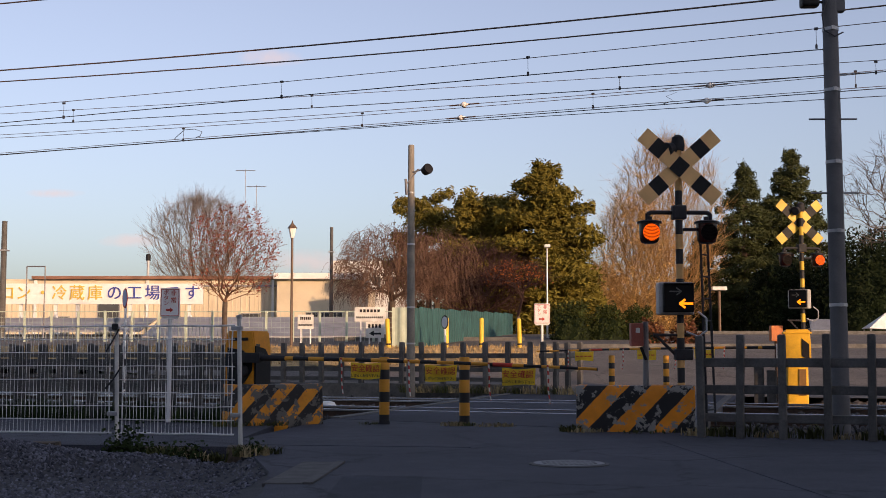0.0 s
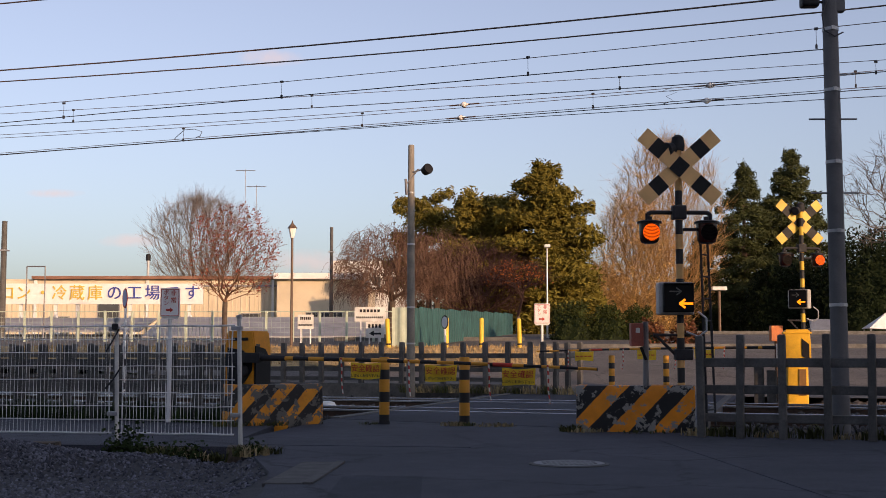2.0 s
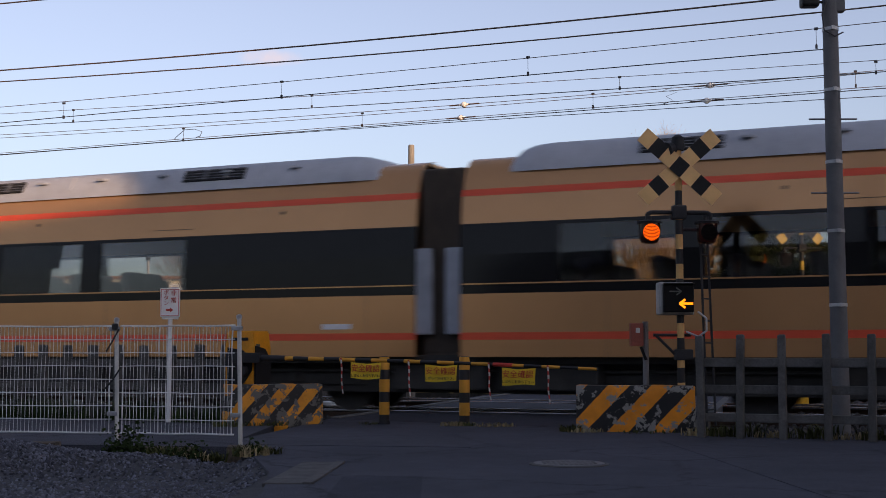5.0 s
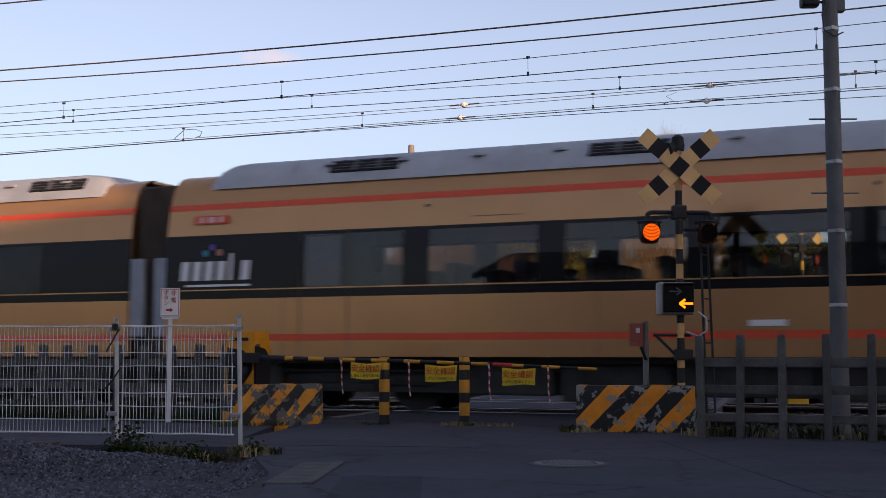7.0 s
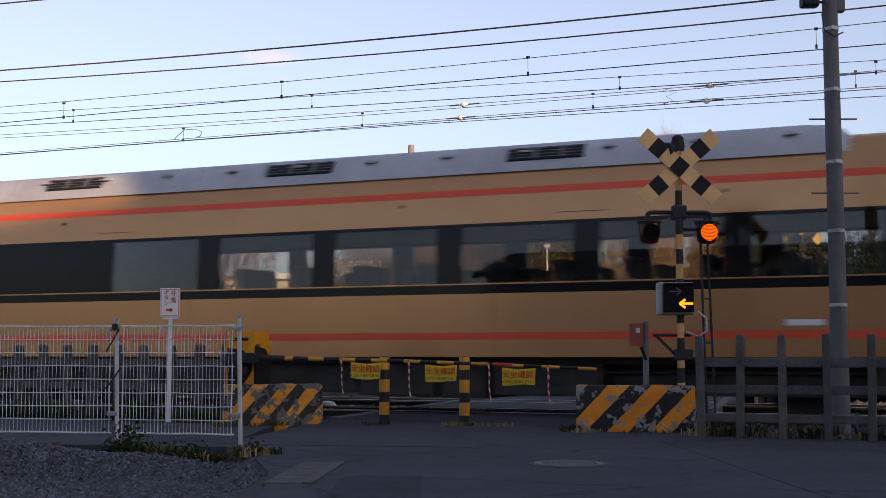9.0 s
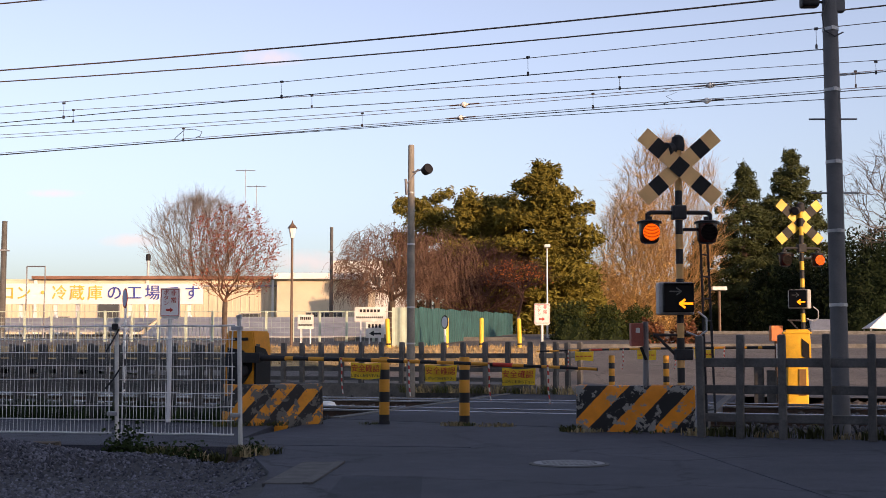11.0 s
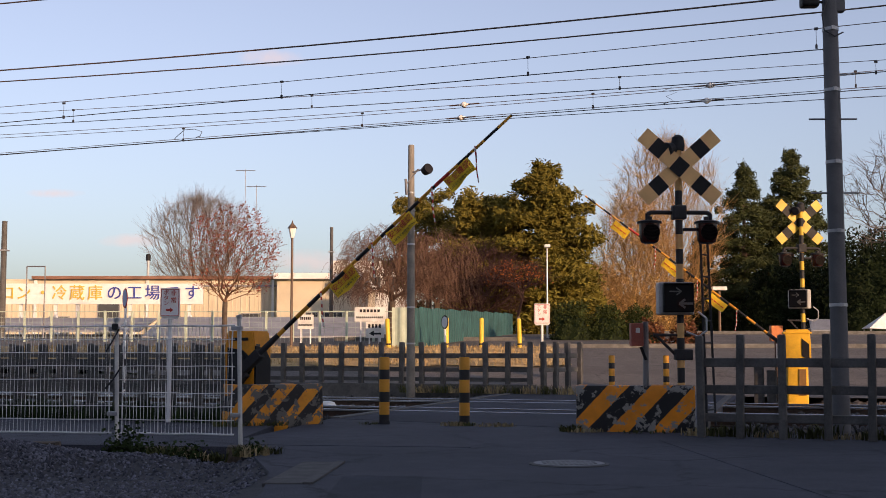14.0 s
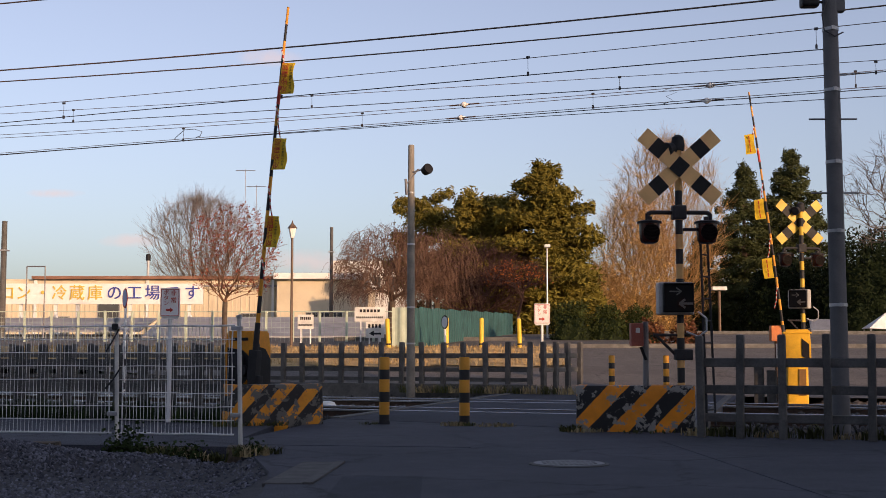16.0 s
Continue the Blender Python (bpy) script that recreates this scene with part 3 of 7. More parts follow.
def gate_arm(parent_name, L, m, flip, label, flags, cords):
    """An arm along +x (or -x) from its pivot, with warning flags and cords."""
    t = thing(parent_name, m, label, "barrier arm", "crossing arms")
    d = -1 if flip else 1
    bm = B()
    n = 14
    xs = [0.30 + (L - 0.30) * i / n for i in range(n + 1)]
    tube(bm, [(d * x, 0, -0.075 * (x / L) ** 2) for x in xs], [0.029 - 0.012 * i / n for i in range(n + 1)], 10)
    part("pole", bm, M_arm, t, smooth=True)
    bm = B()
    rod(bm, (d * -0.12, 0, 0), (d * 0.45, 0, 0), 0.045, 0.034, 12)
    box(bm, min(d * -0.30, d * 0.1), max(d * -0.30, d * 0.1), -0.065, 0.065, -0.065, 0.065, bevel=0.02)
    part("arm_clamp", bm, M_rubber, t, smooth=True)
    bm = B()
    box(bm, min(d * -0.42, d * -0.22), max(d * -0.42, d * -0.22), -0.05, 0.05, -0.12, 0.06, bevel=0.02)
    part("counterweight", bm, M_rubber, t)
    bm = B()
    x = L * 0.72
    rod(bm, (d * x, 0, -0.075 * 0.52), (d * (x + 0.24), 0, -0.075 * 0.6), 0.0235, 0.0235, 10)
    part("red_band", bm, M_redpaint, t)
    for x in flags:
        bm = B()
        w, h = 0.41, 0.19
        cols = 8
        vs = []
        z0 = -0.075 * (x / L) ** 2 - 0.035
        for i in range(cols + 1):
            u = i / cols - 0.5
            y = -0.045 + 0.018 * math.sin(u * 7 + x)
            vs.append([(d * (x + u * w), y, z0 - 0.008 * math.cos(u * 6)), (d * (x + u * w * 0.97), y - 0.01, z0 - h - 0.01 * math.sin(u * 5 + x))])
        top = [[bm.verts.new(q) for q in c] for c in vs]
        back = [[bm.verts.new((q[0], q[1] + 0.006, q[2])) for q in c] for c in vs]
        for i in range(cols):
            bm.faces.new((top[i][0], top[i + 1][0], top[i + 1][1], top[i][1]))
            bm.faces.new((back[i][0], back[i][1], back[i + 1][1], back[i + 1][0]))
            for k in (0, 1):
                bm.faces.new((top[i][k], back[i][k], back[i + 1][k], top[i + 1][k]))
        fl = part("warning_flag", bm, M_flag, t, "wavy yellow warning flag", smooth=True)
        if not flip:
            words("lettering", "安全確認", 0.098, M_redpaint, fl, pose(d * x, -0.071, z0 - 0.070) @ FRONT, 0.002)
            words("small_print", "しばらくお待ち下さい", 0.040, M_rubber, fl, pose(d * x, -0.071, z0 - 0.155) @ FRONT, 0.002)
        else:
            bm = B()
            for i in range(4):
                box(bm, d * x - 0.17 + i * 0.09, d * x - 0.10 + i * 0.09, -0.073, -0.069, z0 - 0.105, z0 - 0.085)
            part("lettering", bm, M_redpaint, fl)
    hung = []
    for x in cords:
        bm = B()
        tube(bm, [(0, 0, 0.02), (d * 0.012, 0, -0.12), (d * 0.004, 0.01, -0.26), (d * 0.03, 0, -0.42)], [0.011, 0.011, 0.010, 0.008], 8)
        hung.append(part("cord", bm, M_cord, t, "hanging red and white cord", at=pose(d * x, -0.03, -0.075 * (x / L) ** 2)))
    HUNG.append(hung)
    return t


M_cord = chipped("cord_stripes", (0.5, 0.04, 0.03), (0.62, 0.6, 0.56), 0.09, wear=0.0, axis=(0.3, 0, 1))


M_gangdoor = mat("brown_access_door", (0.20, 0.10, 0.03), 0.6, var=0.2)


def machine_linkage(t):
    bm = B()
    prism(bm, [(-0.17, 0.45), (0.02, 0.42), (0.19, 0.66), (0.19, 0.80), (0.06, 0.92), (-0.17, 0.96)], -0.225, -0.198)
    part("linkage_plate", bm, M_black, t)
    bm = B()
    prism(bm, [(-0.19, 0.36), (0.17, 0.36), (0.17, 0.80), (0.04, 0.94), (-0.19, 0.98)], 0.216, 0.240, m=Matrix(((0, 1, 0, 0), (1, 0, 0, 0), (0, 0, 1, 0), (0, 0, 0, 1))))
    part("drive_cover", bm, M_black, t, "black drive cover")
    for x, z, r in ((-0.02, 0.80, 0.10), (0.08, 0.66, 0.075)):
        bm = B()
        rod(bm, (x, -0.30, z), (x, -0.21, z), r, r, 16)
        part("crank", bm, M_rubber, t, smooth=True)


def gate_machine(m, label, size=1.0, plain=False):
    m = m @ Matrix.Diagonal((size, size, size, 1))
    t = thing("gate_machine", m, label, "crossing gate", "crossing gates")
    bm = B()
    prism(bm, [(-0.22, 0.55 if plain else 0.30), (0.22, 0.55 if plain else 0.30), (0.22, 0.95), (0.20, 1.17), (-0.20, 1.17), (-0.22, 0.95)], -0.20, 0.20)
    bmesh.ops.bevel(bm, geom=list(bm.edges), offset=0.018, segments=2, affect="EDGES")
    part("housing", bm, M_yellow if plain else M_orange, t, smooth=True)
    if plain:
        bm = B()
        prism(bm, [(0.07, 0.72), (0.19, 0.66), (0.19, 0.92), (0.07, 1.02)], -0.215, -0.196)
        part("vent", bm, M_black, t)
        for z0, z1 in ((0.60, 0.64), (1.10, 1.13)):
            bm = B()
            box(bm, -0.235, 0.235, -0.215, 0.215, z0, z1, bevel=0.006)
            part("lid_edge", bm, M_yellow, t)
        bm = B()
        box(bm, 0.01, 0.13, -0.19, -0.165, 0.06, 0.50, bevel=0.006)
        part("lower_door", bm, M_gangdoor, t)
    else:
        bm = B()
        box(bm, -0.13, 0.13, -0.217, -0.196, 1.045, 1.085, bevel=0.006)
        part("vent", bm, M_black, t)
        machine_linkage(t)
    bm = B()
    box(bm, -0.17 if plain else -0.26, 0.17 if plain else 0.26, -0.17 if plain else -0.24, 0.17 if plain else 0.24, -0.1, 0.55 if plain else 0.30, bevel=0.02)
    part("plinth", bm, M_yellow if plain else M_concrete, t)
    bm = B()
    box(bm, -0.34, -0.225, -0.14, 0.02, 0.55, 0.93, bevel=0.012)
    part("switch_box", bm, M_offwhite, t)
    return t


gate_machine(tpose(-1.0, -2.66, 0), "orange yellow crossing gate machine with black linkage")
near_arm = gate_arm("barrier_arm", 4.54, tpose(-0.73, -2.92, 0.825), False, "striped yellow and black crossing arm with yellow flags", (1.62, 2.62, 3.60), (1.26, 2.18, 3.22, 3.95))
far_machine = gate_machine(tpose(4.33, 8.76, 0, 12), "bright yellow sunlit gate machine beyond the tracks", 1.15, True)
# red shifted to a brighter orange, so the colour itself carries the sun
M_relay = mat("sunlit_orange_paint", (0.52, 0.16, 0.05), 0.6, var=0.25)
ob_ = thing("relay_box", pose(6.85, 26.2, 0), "small faded red relay box on a thin post, tinted as sunlit", "box")
bm = B()
rod(bm, (0, 0.02, -0.1), (0, 0.02, 1.15), 0.03, None, 10)
part("post", bm, M_rust, ob_)
bm = B()
box(bm, -0.12, 0.12, -0.1, 0.1, 1.13, 1.45, bevel=0.015)
part("case", bm, M_relay, ob_)
for s_, h_ in ((3.55, 0.75), (3.8, 0.55), (5.1, 0.7)):
    bm = B()
    box(bm, -0.09, 0.09, -0.09, 0.09, -0.2, h_, bevel=0.02)
    solid("marker_stump", bm, M_darkslab, tpose(s_, 9.0, 0), "short grimy concrete stump by the far gate", "post", "stumps at the far gate")
far_arm = gate_arm("barrier_arm", 5.22, tpose(4.08, 9.0, 1.0), True, "striped crossing arm of the far gate with yellow flags", (1.6, 2.8, 4.15), (1.2, 2.2, 3.3, 4.5))


# ---- crossing signals ----
M_flagpaint = mat("board_yellow", (0.76, 0.45, 0.19), 0.6, var=0.1)
# far copy of the board paint, its yellow warmed to look sunlit
M_farboard = mat("sunlit_board_yellow", (0.66, 0.42, 0.04), 0.5, var=0.1)
M_boxgrey = mat("weathered_box", (0.42, 0.42, 0.40), 0.6, var=0.3)
def board(t, bm_y, bm_k, L, w, ang, y, bands):
    """One crossbuck board of alternate yellow and black fields."""
    R = pose(0, 0, 3.12, 0, ang, 0)
    for i in range(bands):
        a, b = -L / 2 + L * i / bands, -L / 2 + L * (i + 1) / bands
        bm = B()
        box(bm, a, b, y - 0.008, y + 0.008, -w / 2, w / 2, m=R)
        part("board_field", bm, bm_k if i % 2 else bm_y, t)


def lamp_head(t, x, z, lamps, key):
    """Bucket shaped signal lamp under a flat lid; the lit reflector in its front turns away to go dark."""
    bm = B()
    lathe(bm, [(0.126, 0.115), (0.122, 0.0), (0.116, -0.085), (0.100, -0.122), (0.06, -0.138)], 24, m=pose(x, 0, z))
    part("lamp_case", bm, M_smoked, t, "smoked dark red lamp case", smooth=True)
    bm = B()
    lathe(bm, [(0.148, 0.105), (0.150, 0.128), (0.12, 0.140), (0.03, 0.148)], 24, m=pose(x, 0, z))
    part("lid", bm, M_black, t, smooth=True)
    bm = B()
    rod(bm, (x, 0, z + 0.14), (x, 0, z + 0.19), 0.035, None, 10)
    part("collar", bm, M_rubber, t, smooth=True)
    bm = B()
    lathe(bm, [(0.101, -0.004), (0.101, 0.004)], 28, m=pose(0, 0, 0, 90, 0, 0))
    me = mesh_of("reflector", bm, M_lensoff)
    me.materials.append(G_amber)
    for f in me.polygons:
        f.material_index = 1 if f.normal.y < -0.9 else 0
    r = new("reflector", me)
    r.parent = t
    r.matrix_basis = pose(x, -0.132, z - 0.01)
    tagged(r, "orange lit lens of small points")
    lamps[key] = r
    # fine dark lines of the lens in front of the light
    bm = B()
    for k in range(-5, 6):
        h = 0.017 * k
        w = math.sqrt(max(0.0, 0.099 ** 2 - h * h))
        for i in range(6):
            a, b = -w + 2 * w * i / 6, -w + 2 * w * (i + 1) / 6
            rod(bm, (x + a, -0.139, z - 0.01 + h - 1.6 * a * a), (x + b, -0.139, z - 0.01 + h - 1.6 * b * b), 0.0030, None, 4, False)
    part("lens_grid", bm, M_lensoff, t)


def arrow_mesh(bm, w, d, k=1):
    """A thin stroked arrow pointing to -x (or +x): shaft and two barbs, d deep."""
    box(bm, -0.075, 0.078, -d, d, -w, w) if k > 0 else box(bm, -0.078, 0.075, -d, d, -w, w)
    for q in (-1, 1):
        box(bm, -0.006, 0.082, -d, d, -w, w, m=pose(-0.08 * k, 0, 0, 0, q * 38 if k > 0 else 180 + q * 38, 0))


def crossing_signal(m, label, back=False, turn=0.0):
    t = thing("crossing_signal", m, label, "crossing signal", "crossing signals")
    k = -1 if back else 1
    R = pose(0, 0, 0, 0, 0, turn)
    lamps = {}
    bm = B()
    rod(bm, (0, 0, -0.6), (0, 0, 3.36), 0.046, 0.044, 16)
    part("post", bm, M_farpost if back else M_post, t, smooth=True)
    for a in (41.5, -41.5):
        board(t, M_farboard if back else M_flagpaint, M_black, 1.19, 0.195, a, -0.075 * k - (0.010 if a > 0 else -0.010), 7)
    bm = B()
    lathe(bm, [(0.075, 3.33), (0.085, 3.39), (0.07, 3.49), (0.03, 3.52)], 14)
    rod(bm, (-0.02, 0.02, 3.37), (-0.15, -0.06, 3.33), 0.06, 0.09, 14)
    part("bell", bm, M_rubber, t, smooth=True)
    bm = B()
    box(bm, -0.085, 0.085, -0.07, 0.07, 2.49, 2.66, bevel=0.02)
    part("bracket", bm, M_rubber, t)
    bm = B()
    for s in (-1, 1):
        rod(bm, (0, 0, 2.575), (s * 0.33, 0, 2.575), 0.026, None, 10)
        rod(bm, (s * 0.33, 0, 2.58), (s * 0.38, 0, 2.55), 0.028, None, 10)
        rod(bm, (s * 0.38, 0, 2.56), (s * 0.38, 0, 2.46), 0.028, None, 10)
    rod(bm, (0.05, 0, 2.37), (0.30, 0, 2.37), 0.022, None, 8)
    part("lamp_arm", bm, M_rubber, t, smooth=True)
    lamp_head(t, -0.36, 2.335, lamps, "left")
    lamp_head(t, 0.335, 2.335, lamps, "right")
    # direction box
    bm = B()
    box(bm, -0.278, 0.150, -0.10, 0.09, 1.34, 1.73, bevel=0.025)
    box_part = part("direction_box", bm, M_boxgrey, t, "weathered pale metal direction box", at=R)
    bm = B()
    box(bm, -0.232, 0.132, -0.17, -0.095, 1.37, 1.705, bevel=0.012)
    part("direction_face", bm, M_face, t, "black face with two arrows", at=R)
    bm = B()
    box(bm, -0.237, 0.137, -0.21, -0.16, 1.705, 1.718)
    part("visor", bm, M_black, t, at=R)
    bm = B()
    arrow_mesh(bm, 0.009, 0.003, -1)
    part("right_arrow", bm, M_arrowoff, t, at=R @ pose(-0.095, -0.174, 1.615) @ Matrix.Diagonal((0.88, 1, 0.88, 1)))
    bm = B()
    arrow_mesh(bm, 0.013, 0.005)
    me = mesh_of("left_arrow", bm, M_arrowoff)
    me.materials.append(G_arrow)
    for f in me.polygons:
        f.material_index = 1 if f.normal.y < -0.9 else 0
    la = new("left_arrow", me)
    la.parent = t
    la.matrix_basis = R @ pose(0.035, -0.185, 1.47)
    tagged(la, "lit orange arrow")
    lamps["arrow"] = la
    # frame below the box
    bm = B()
    rod(bm, (-0.33, 0, 1.10), (0.12, 0, 1.10), 0.018, None, 8)
    rod(bm, (-0.30, 0, 1.10), (-0.06, 0, 0.86), 0.018, None, 8)
    box(bm, -0.08, 0.14, -0.06, 0.06, 0.80, 0.93, bevel=0.02)
    part("stay", bm, M_rubber, t)
    bm = B()
    pts = [(0.20, -0.05, 1.38), (0.30, -0.06, 1.30), (0.30, -0.06, 1.15), (0.20, -0.05, 1.08), (0.06, -0.04, 1.14)]
    for a, b in zip(pts, pts[1:]):
        rod(bm, a, b, 0.012, None, 8)
    part("cable", bm, M_galv, t, smooth=True)
    return t, lamps


sig_near, lamps_near = crossing_signal(pose(2.845, 15.25, 0, 0, 0, 2), "striped crossing signal post with crossbuck and round lamps")
bm = B()
for y in (-0.13, 0.13):
    rod(bm, (y, 0, 0), (y * 0.8, 0, 2.5), 0.016, None, 8)
for i in range(9):
    rod(bm, (-0.13, 0, 0.2 + 0.27 * i), (0.13, 0, 0.2 + 0.27 * i), 0.010, None, 6)
solid("service_ladder", bm, M_rubber, pose(3.26, 15.55, 0, -1.5, 0, 55), "narrow dark steel service ladder beside the signal post", "ladder")


sig_far, lamps_far = crossing_signal(pose(7.33, 25.9, 0.45, 0, 0, 8), "sunlit yellow striped crossing signal beyond the tracks", True, -42)

# emergency button box on its post
eb = thing("emergency_button", pose(2.42, 15.6, 0), "faded red emergency button box on a grey steel post", "call box")
bm = B()
rod(bm, (0.06, 0, -0.1), (0.06, 0, 1.27), 0.038, 0.036, 14)
part("post", bm, M_steel, eb, smooth=True)
bm = B()
box(bm, -0.13, 0.02, -0.11, 0.06, 0.97, 1.25, bevel=0.012)
cb = part("box", bm, M_redbox, eb)
bm = B()
box(bm, -0.075, -0.025, -0.118, -0.108, 1.13, 1.19)
part("label_plate", bm, M_offwhite, cb)
bm = B()
rod(bm, (0.0, -0.02, 0.96), (0.06, -0.03, 0.80), 0.02, None, 8)
part("conduit", bm, M_black, eb)


# ---- emergency signs ----
def arrow_sign(m, w, h, post_h, label):
    t = thing("emergency_sign", m, label, "sign", "emergency button signs")
    bm = B()
    rod(bm, (0, 0.03, -0.1), (0, 0.03, post_h), 0.030, 0.030, 12)
    part("post", bm, M_white, t, smooth=True)
    bm = B()
    box(bm, -w / 2, w / 2, -0.02, 0.02, post_h, post_h + h, bevel=0.012)
    box(bm, -w * 0.42, w * 0.42, 0.0, 0.04, post_h - 0.03, post_h + 0.03)
    pl = part("panel", bm, M_white, t)
    bm = B()
    for x0, x1, z0, z1 in ((-0.46, 0.46, 0.035, 0.05), (-0.46, 0.46, 0.95, 0.965), (-0.46, -0.435, 0.05, 0.95), (0.435, 0.46, 0.05, 0.95)):
        box(bm, x0 * w, x1 * w, -0.026, -0.019, post_h + z0 * h, post_h + z1 * h)
    part("border", bm, M_redpaint, pl)
    for i, ch in enumerate("非常"):
        words("lettering", ch, h * 0.21, M_redpaint, pl, pose(w * 0.19, -0.024, post_h + h * (0.82 - 0.25 * i)) @ FRONT)
    for i, ch in enumerate("ボタン"):
        words("lettering", ch, h * 0.19, M_redpaint, pl, pose(-w * 0.19, -0.024, post_h + h * (0.84 - 0.185 * i)) @ FRONT)
    bm = B()
    z = post_h + h * 0.24
    prism(bm, [(0.17 * w, z), (0.02 * w, z + 0.09 * h), (0.02 * w, z + 0.035 * h), (-0.20 * w, z + 0.035 * h), (-0.20 * w, z - 0.035 * h), (0.02 * w, z - 0.035 * h), (0.02 * w, z - 0.09 * h)], -0.027, -0.019)
    part("arrow", bm, M_redpaint, pl)
    return t


arrow_sign(pose(-3.52, 16.4, 0, 0, 0, 4), 0.25, 0.37, 1.35, "white emergency button sign with red letters and arrow")
arrow_sign(pose(2.25, 28.9, 0, 0, 0, -3), 0.36, 0.46, 1.55, "white emergency button sign beyond the tracks")


# ---- poles ----
def concrete_pole(m, h, r0, r1, label, bands, pegs=(), material=None):
    t = thing("utility_pole", m, label, "pole", "poles along the track")
    bm = B()
    lathe(bm, [(r0, -0.3), (r0 + (r1 - r0) * 0.5, h / 2), (r1, h - 0.02), (r1 * 0.8, h)], 20)
    part("shaft", bm, material or M_poleconc, t, smooth=True)
    for z in bands:
        r = r0 + (r1 - r0) * z / h + 0.006
        bm = B()
        lathe(bm, [(r, z - 0.018), (r, z + 0.018)], 20)
        box(bm, -0.02, 0.02, -r - 0.03, -r + 0.01, z - 0.02, z + 0.02)
        part("band", bm, M_galv, t)
    for z in pegs:
        bm = B()
        rod(bm, (-0.27, 0, z), (0.27, 0, z), 0.010, None, 8)
        part("step_bolt", bm, M_steel, t)
    return t


bp = concrete_pole(pose(4.42, 14.2, 0, 0, -0.2, 0), 6.2, 0.098, 0.080, "tall dark grey utility pole behind the concrete fence", (1.42, 2.25, 3.03, 3.85, 4.55, 5.2), (3.52, 2.68))
bm = B()
box(bm, -0.02, 0.16, -0.06, 0.06, 4.75, 5.2, bevel=0.015)
part("terminal_box", bm, M_poleconc, bp)
bm = B()
box(bm, -0.34, -0.14, -0.12, 0.05, 4.80, 4.92, m=pose(0, 0, 0, 0, 0, 0), bevel=0.03)
rod(bm, (-0.16, 0, 4.88), (-0.05, 0, 4.86), 0.015)
part("flood_lamp", bm, M_black, bp)
wire_pts = [(-0.06, -0.09, 4.86), (-0.12, -0.1, 4.70), (-0.10, -0.1, 4.52), (0.02, -0.1, 4.45), (0.12, -0.08, 4.50)]
bm = B()
for a, b in zip(wire_pts, wire_pts[1:]):
    rod(bm, a, b, 0.008)
part("cable", bm, M_wire, bp)

cp = concrete_pole(pose(-0.71, 28.15, 0), 5.53, 0.10, 0.068, "weathered concrete pole with a floodlight beyond the tracks", (3.3, 1.9, 1.1, 4.45), (), mat("pale_pole_concrete", (0.21, 0.19, 0.16), 0.85, var=0.3, scale=2.5, fine=60, relief=0.25))
bm = B()
lathe(bm, [(0.05, 0), (0.10, 0.03), (0.12, 0.16), (0.115, 0.2)], 16, m=pose(0.34, -0.1, 4.95, 70, 20, 30) @ pose(0, 0, -0.1))
part("floodlight", bm, M_black, cp, smooth=True)
bm = B()
rod(bm, (0, -0.05, 4.9), (0.30, -0.08, 4.98), 0.018)
rod(bm, (-0.12, -0.06, 4.62), (0.16, -0.06, 4.98), 0.016)
rod(bm, (-0.10, -0.07, 4.40), (-0.12, -0.07, 4.75), 0.03)
part("bracket", bm, M_steel, cp)

# ---- mesh fence of welded wire beside the street ----
def mesh_panel(a, b, label):
    a, b = Vector(a), Vector(b)
    L = (b - a).length
    rz = math.degrees(math.atan2(b.y - a.y, b.x - a.x))
    t = thing("mesh_fence", pose(a.x, a.y, 0, 0, 0, rz), label, "fence", "wire mesh fence panels")
    n = max(2, round(L / 0.0395))
    mes = []
    for r in (0.0031, 0.0075):
        bm = B()
        tube(bm, [(0.003 * math.sin(3 * k), 0.006 * math.sin(2 * k), 0.115 + 1.03 * k / 5) for k in range(6)], [r] * 6, 5)
        mes.append(mesh_of("upright_wire", bm, M_galvwire))
    for i in range(n + 1):
        again("upright_wire", mes[1 if i in (0, n // 3, n) else 0], t, pose(0.03 + (L - 0.06) * i / n, 0, 0, 0, 0, random.uniform(-90, 90)))
    for i in range(9):
        z = 0.115 + 1.03 * i / 8
        bm = B()
        tube(bm, [(L * k / 12, -0.006, z + 0.003 * math.sin(k + i)) for k in range(13)], [0.0044 if 0 < i < 8 else 0.009] * 13, 5)
        part("level_wire", bm, M_galvwire, t)
    return t


M_galvwire = mat("zinc_wire", (0.78, 0.78, 0.76), 0.55, 0.0, var=0.15)
mesh_panel((-5.75, 12.75), (-3.22, 12.45), "grey welded wire fence panel on the gravel")
mesh_panel((-3.14, 12.42), (-1.98, 12.15), "grey welded wire fence panel on the gravel")
for X, Y, h in ((-3.18, 12.40, 1.20), (-1.935, 12.08, 1.22)):
    t = thing("fence_post", pose(X, Y, 0), "pale painted tubular fence post", "post", "mesh fence posts")
    bm = B()
    rod(bm, (0.03, 0, -0.1), (0.0, 0, h), 0.021, 0.021, 12)
    part("tube", bm, M_offwhite, t, smooth=True)
    bm = B()
    lathe(bm, [(0.028, h - 0.01), (0.028, h + 0.02), (0.012, h + 0.03)], 12)
    part("cap", bm, M_galv, t)
    bm = B()
    for z in (1.12, 0.3):
        bm = B()
        box(bm, -0.07, 0.03, -0.035, 0.035, z - 0.02, z + 0.02, bevel=0.006)
        part("clamp", bm, M_galv, t)
M_mossy = mat("mossy_brown_concrete", (0.115, 0.088, 0.062), 0.95, var=0.5, scale=9, fine=50, relief=0.6)


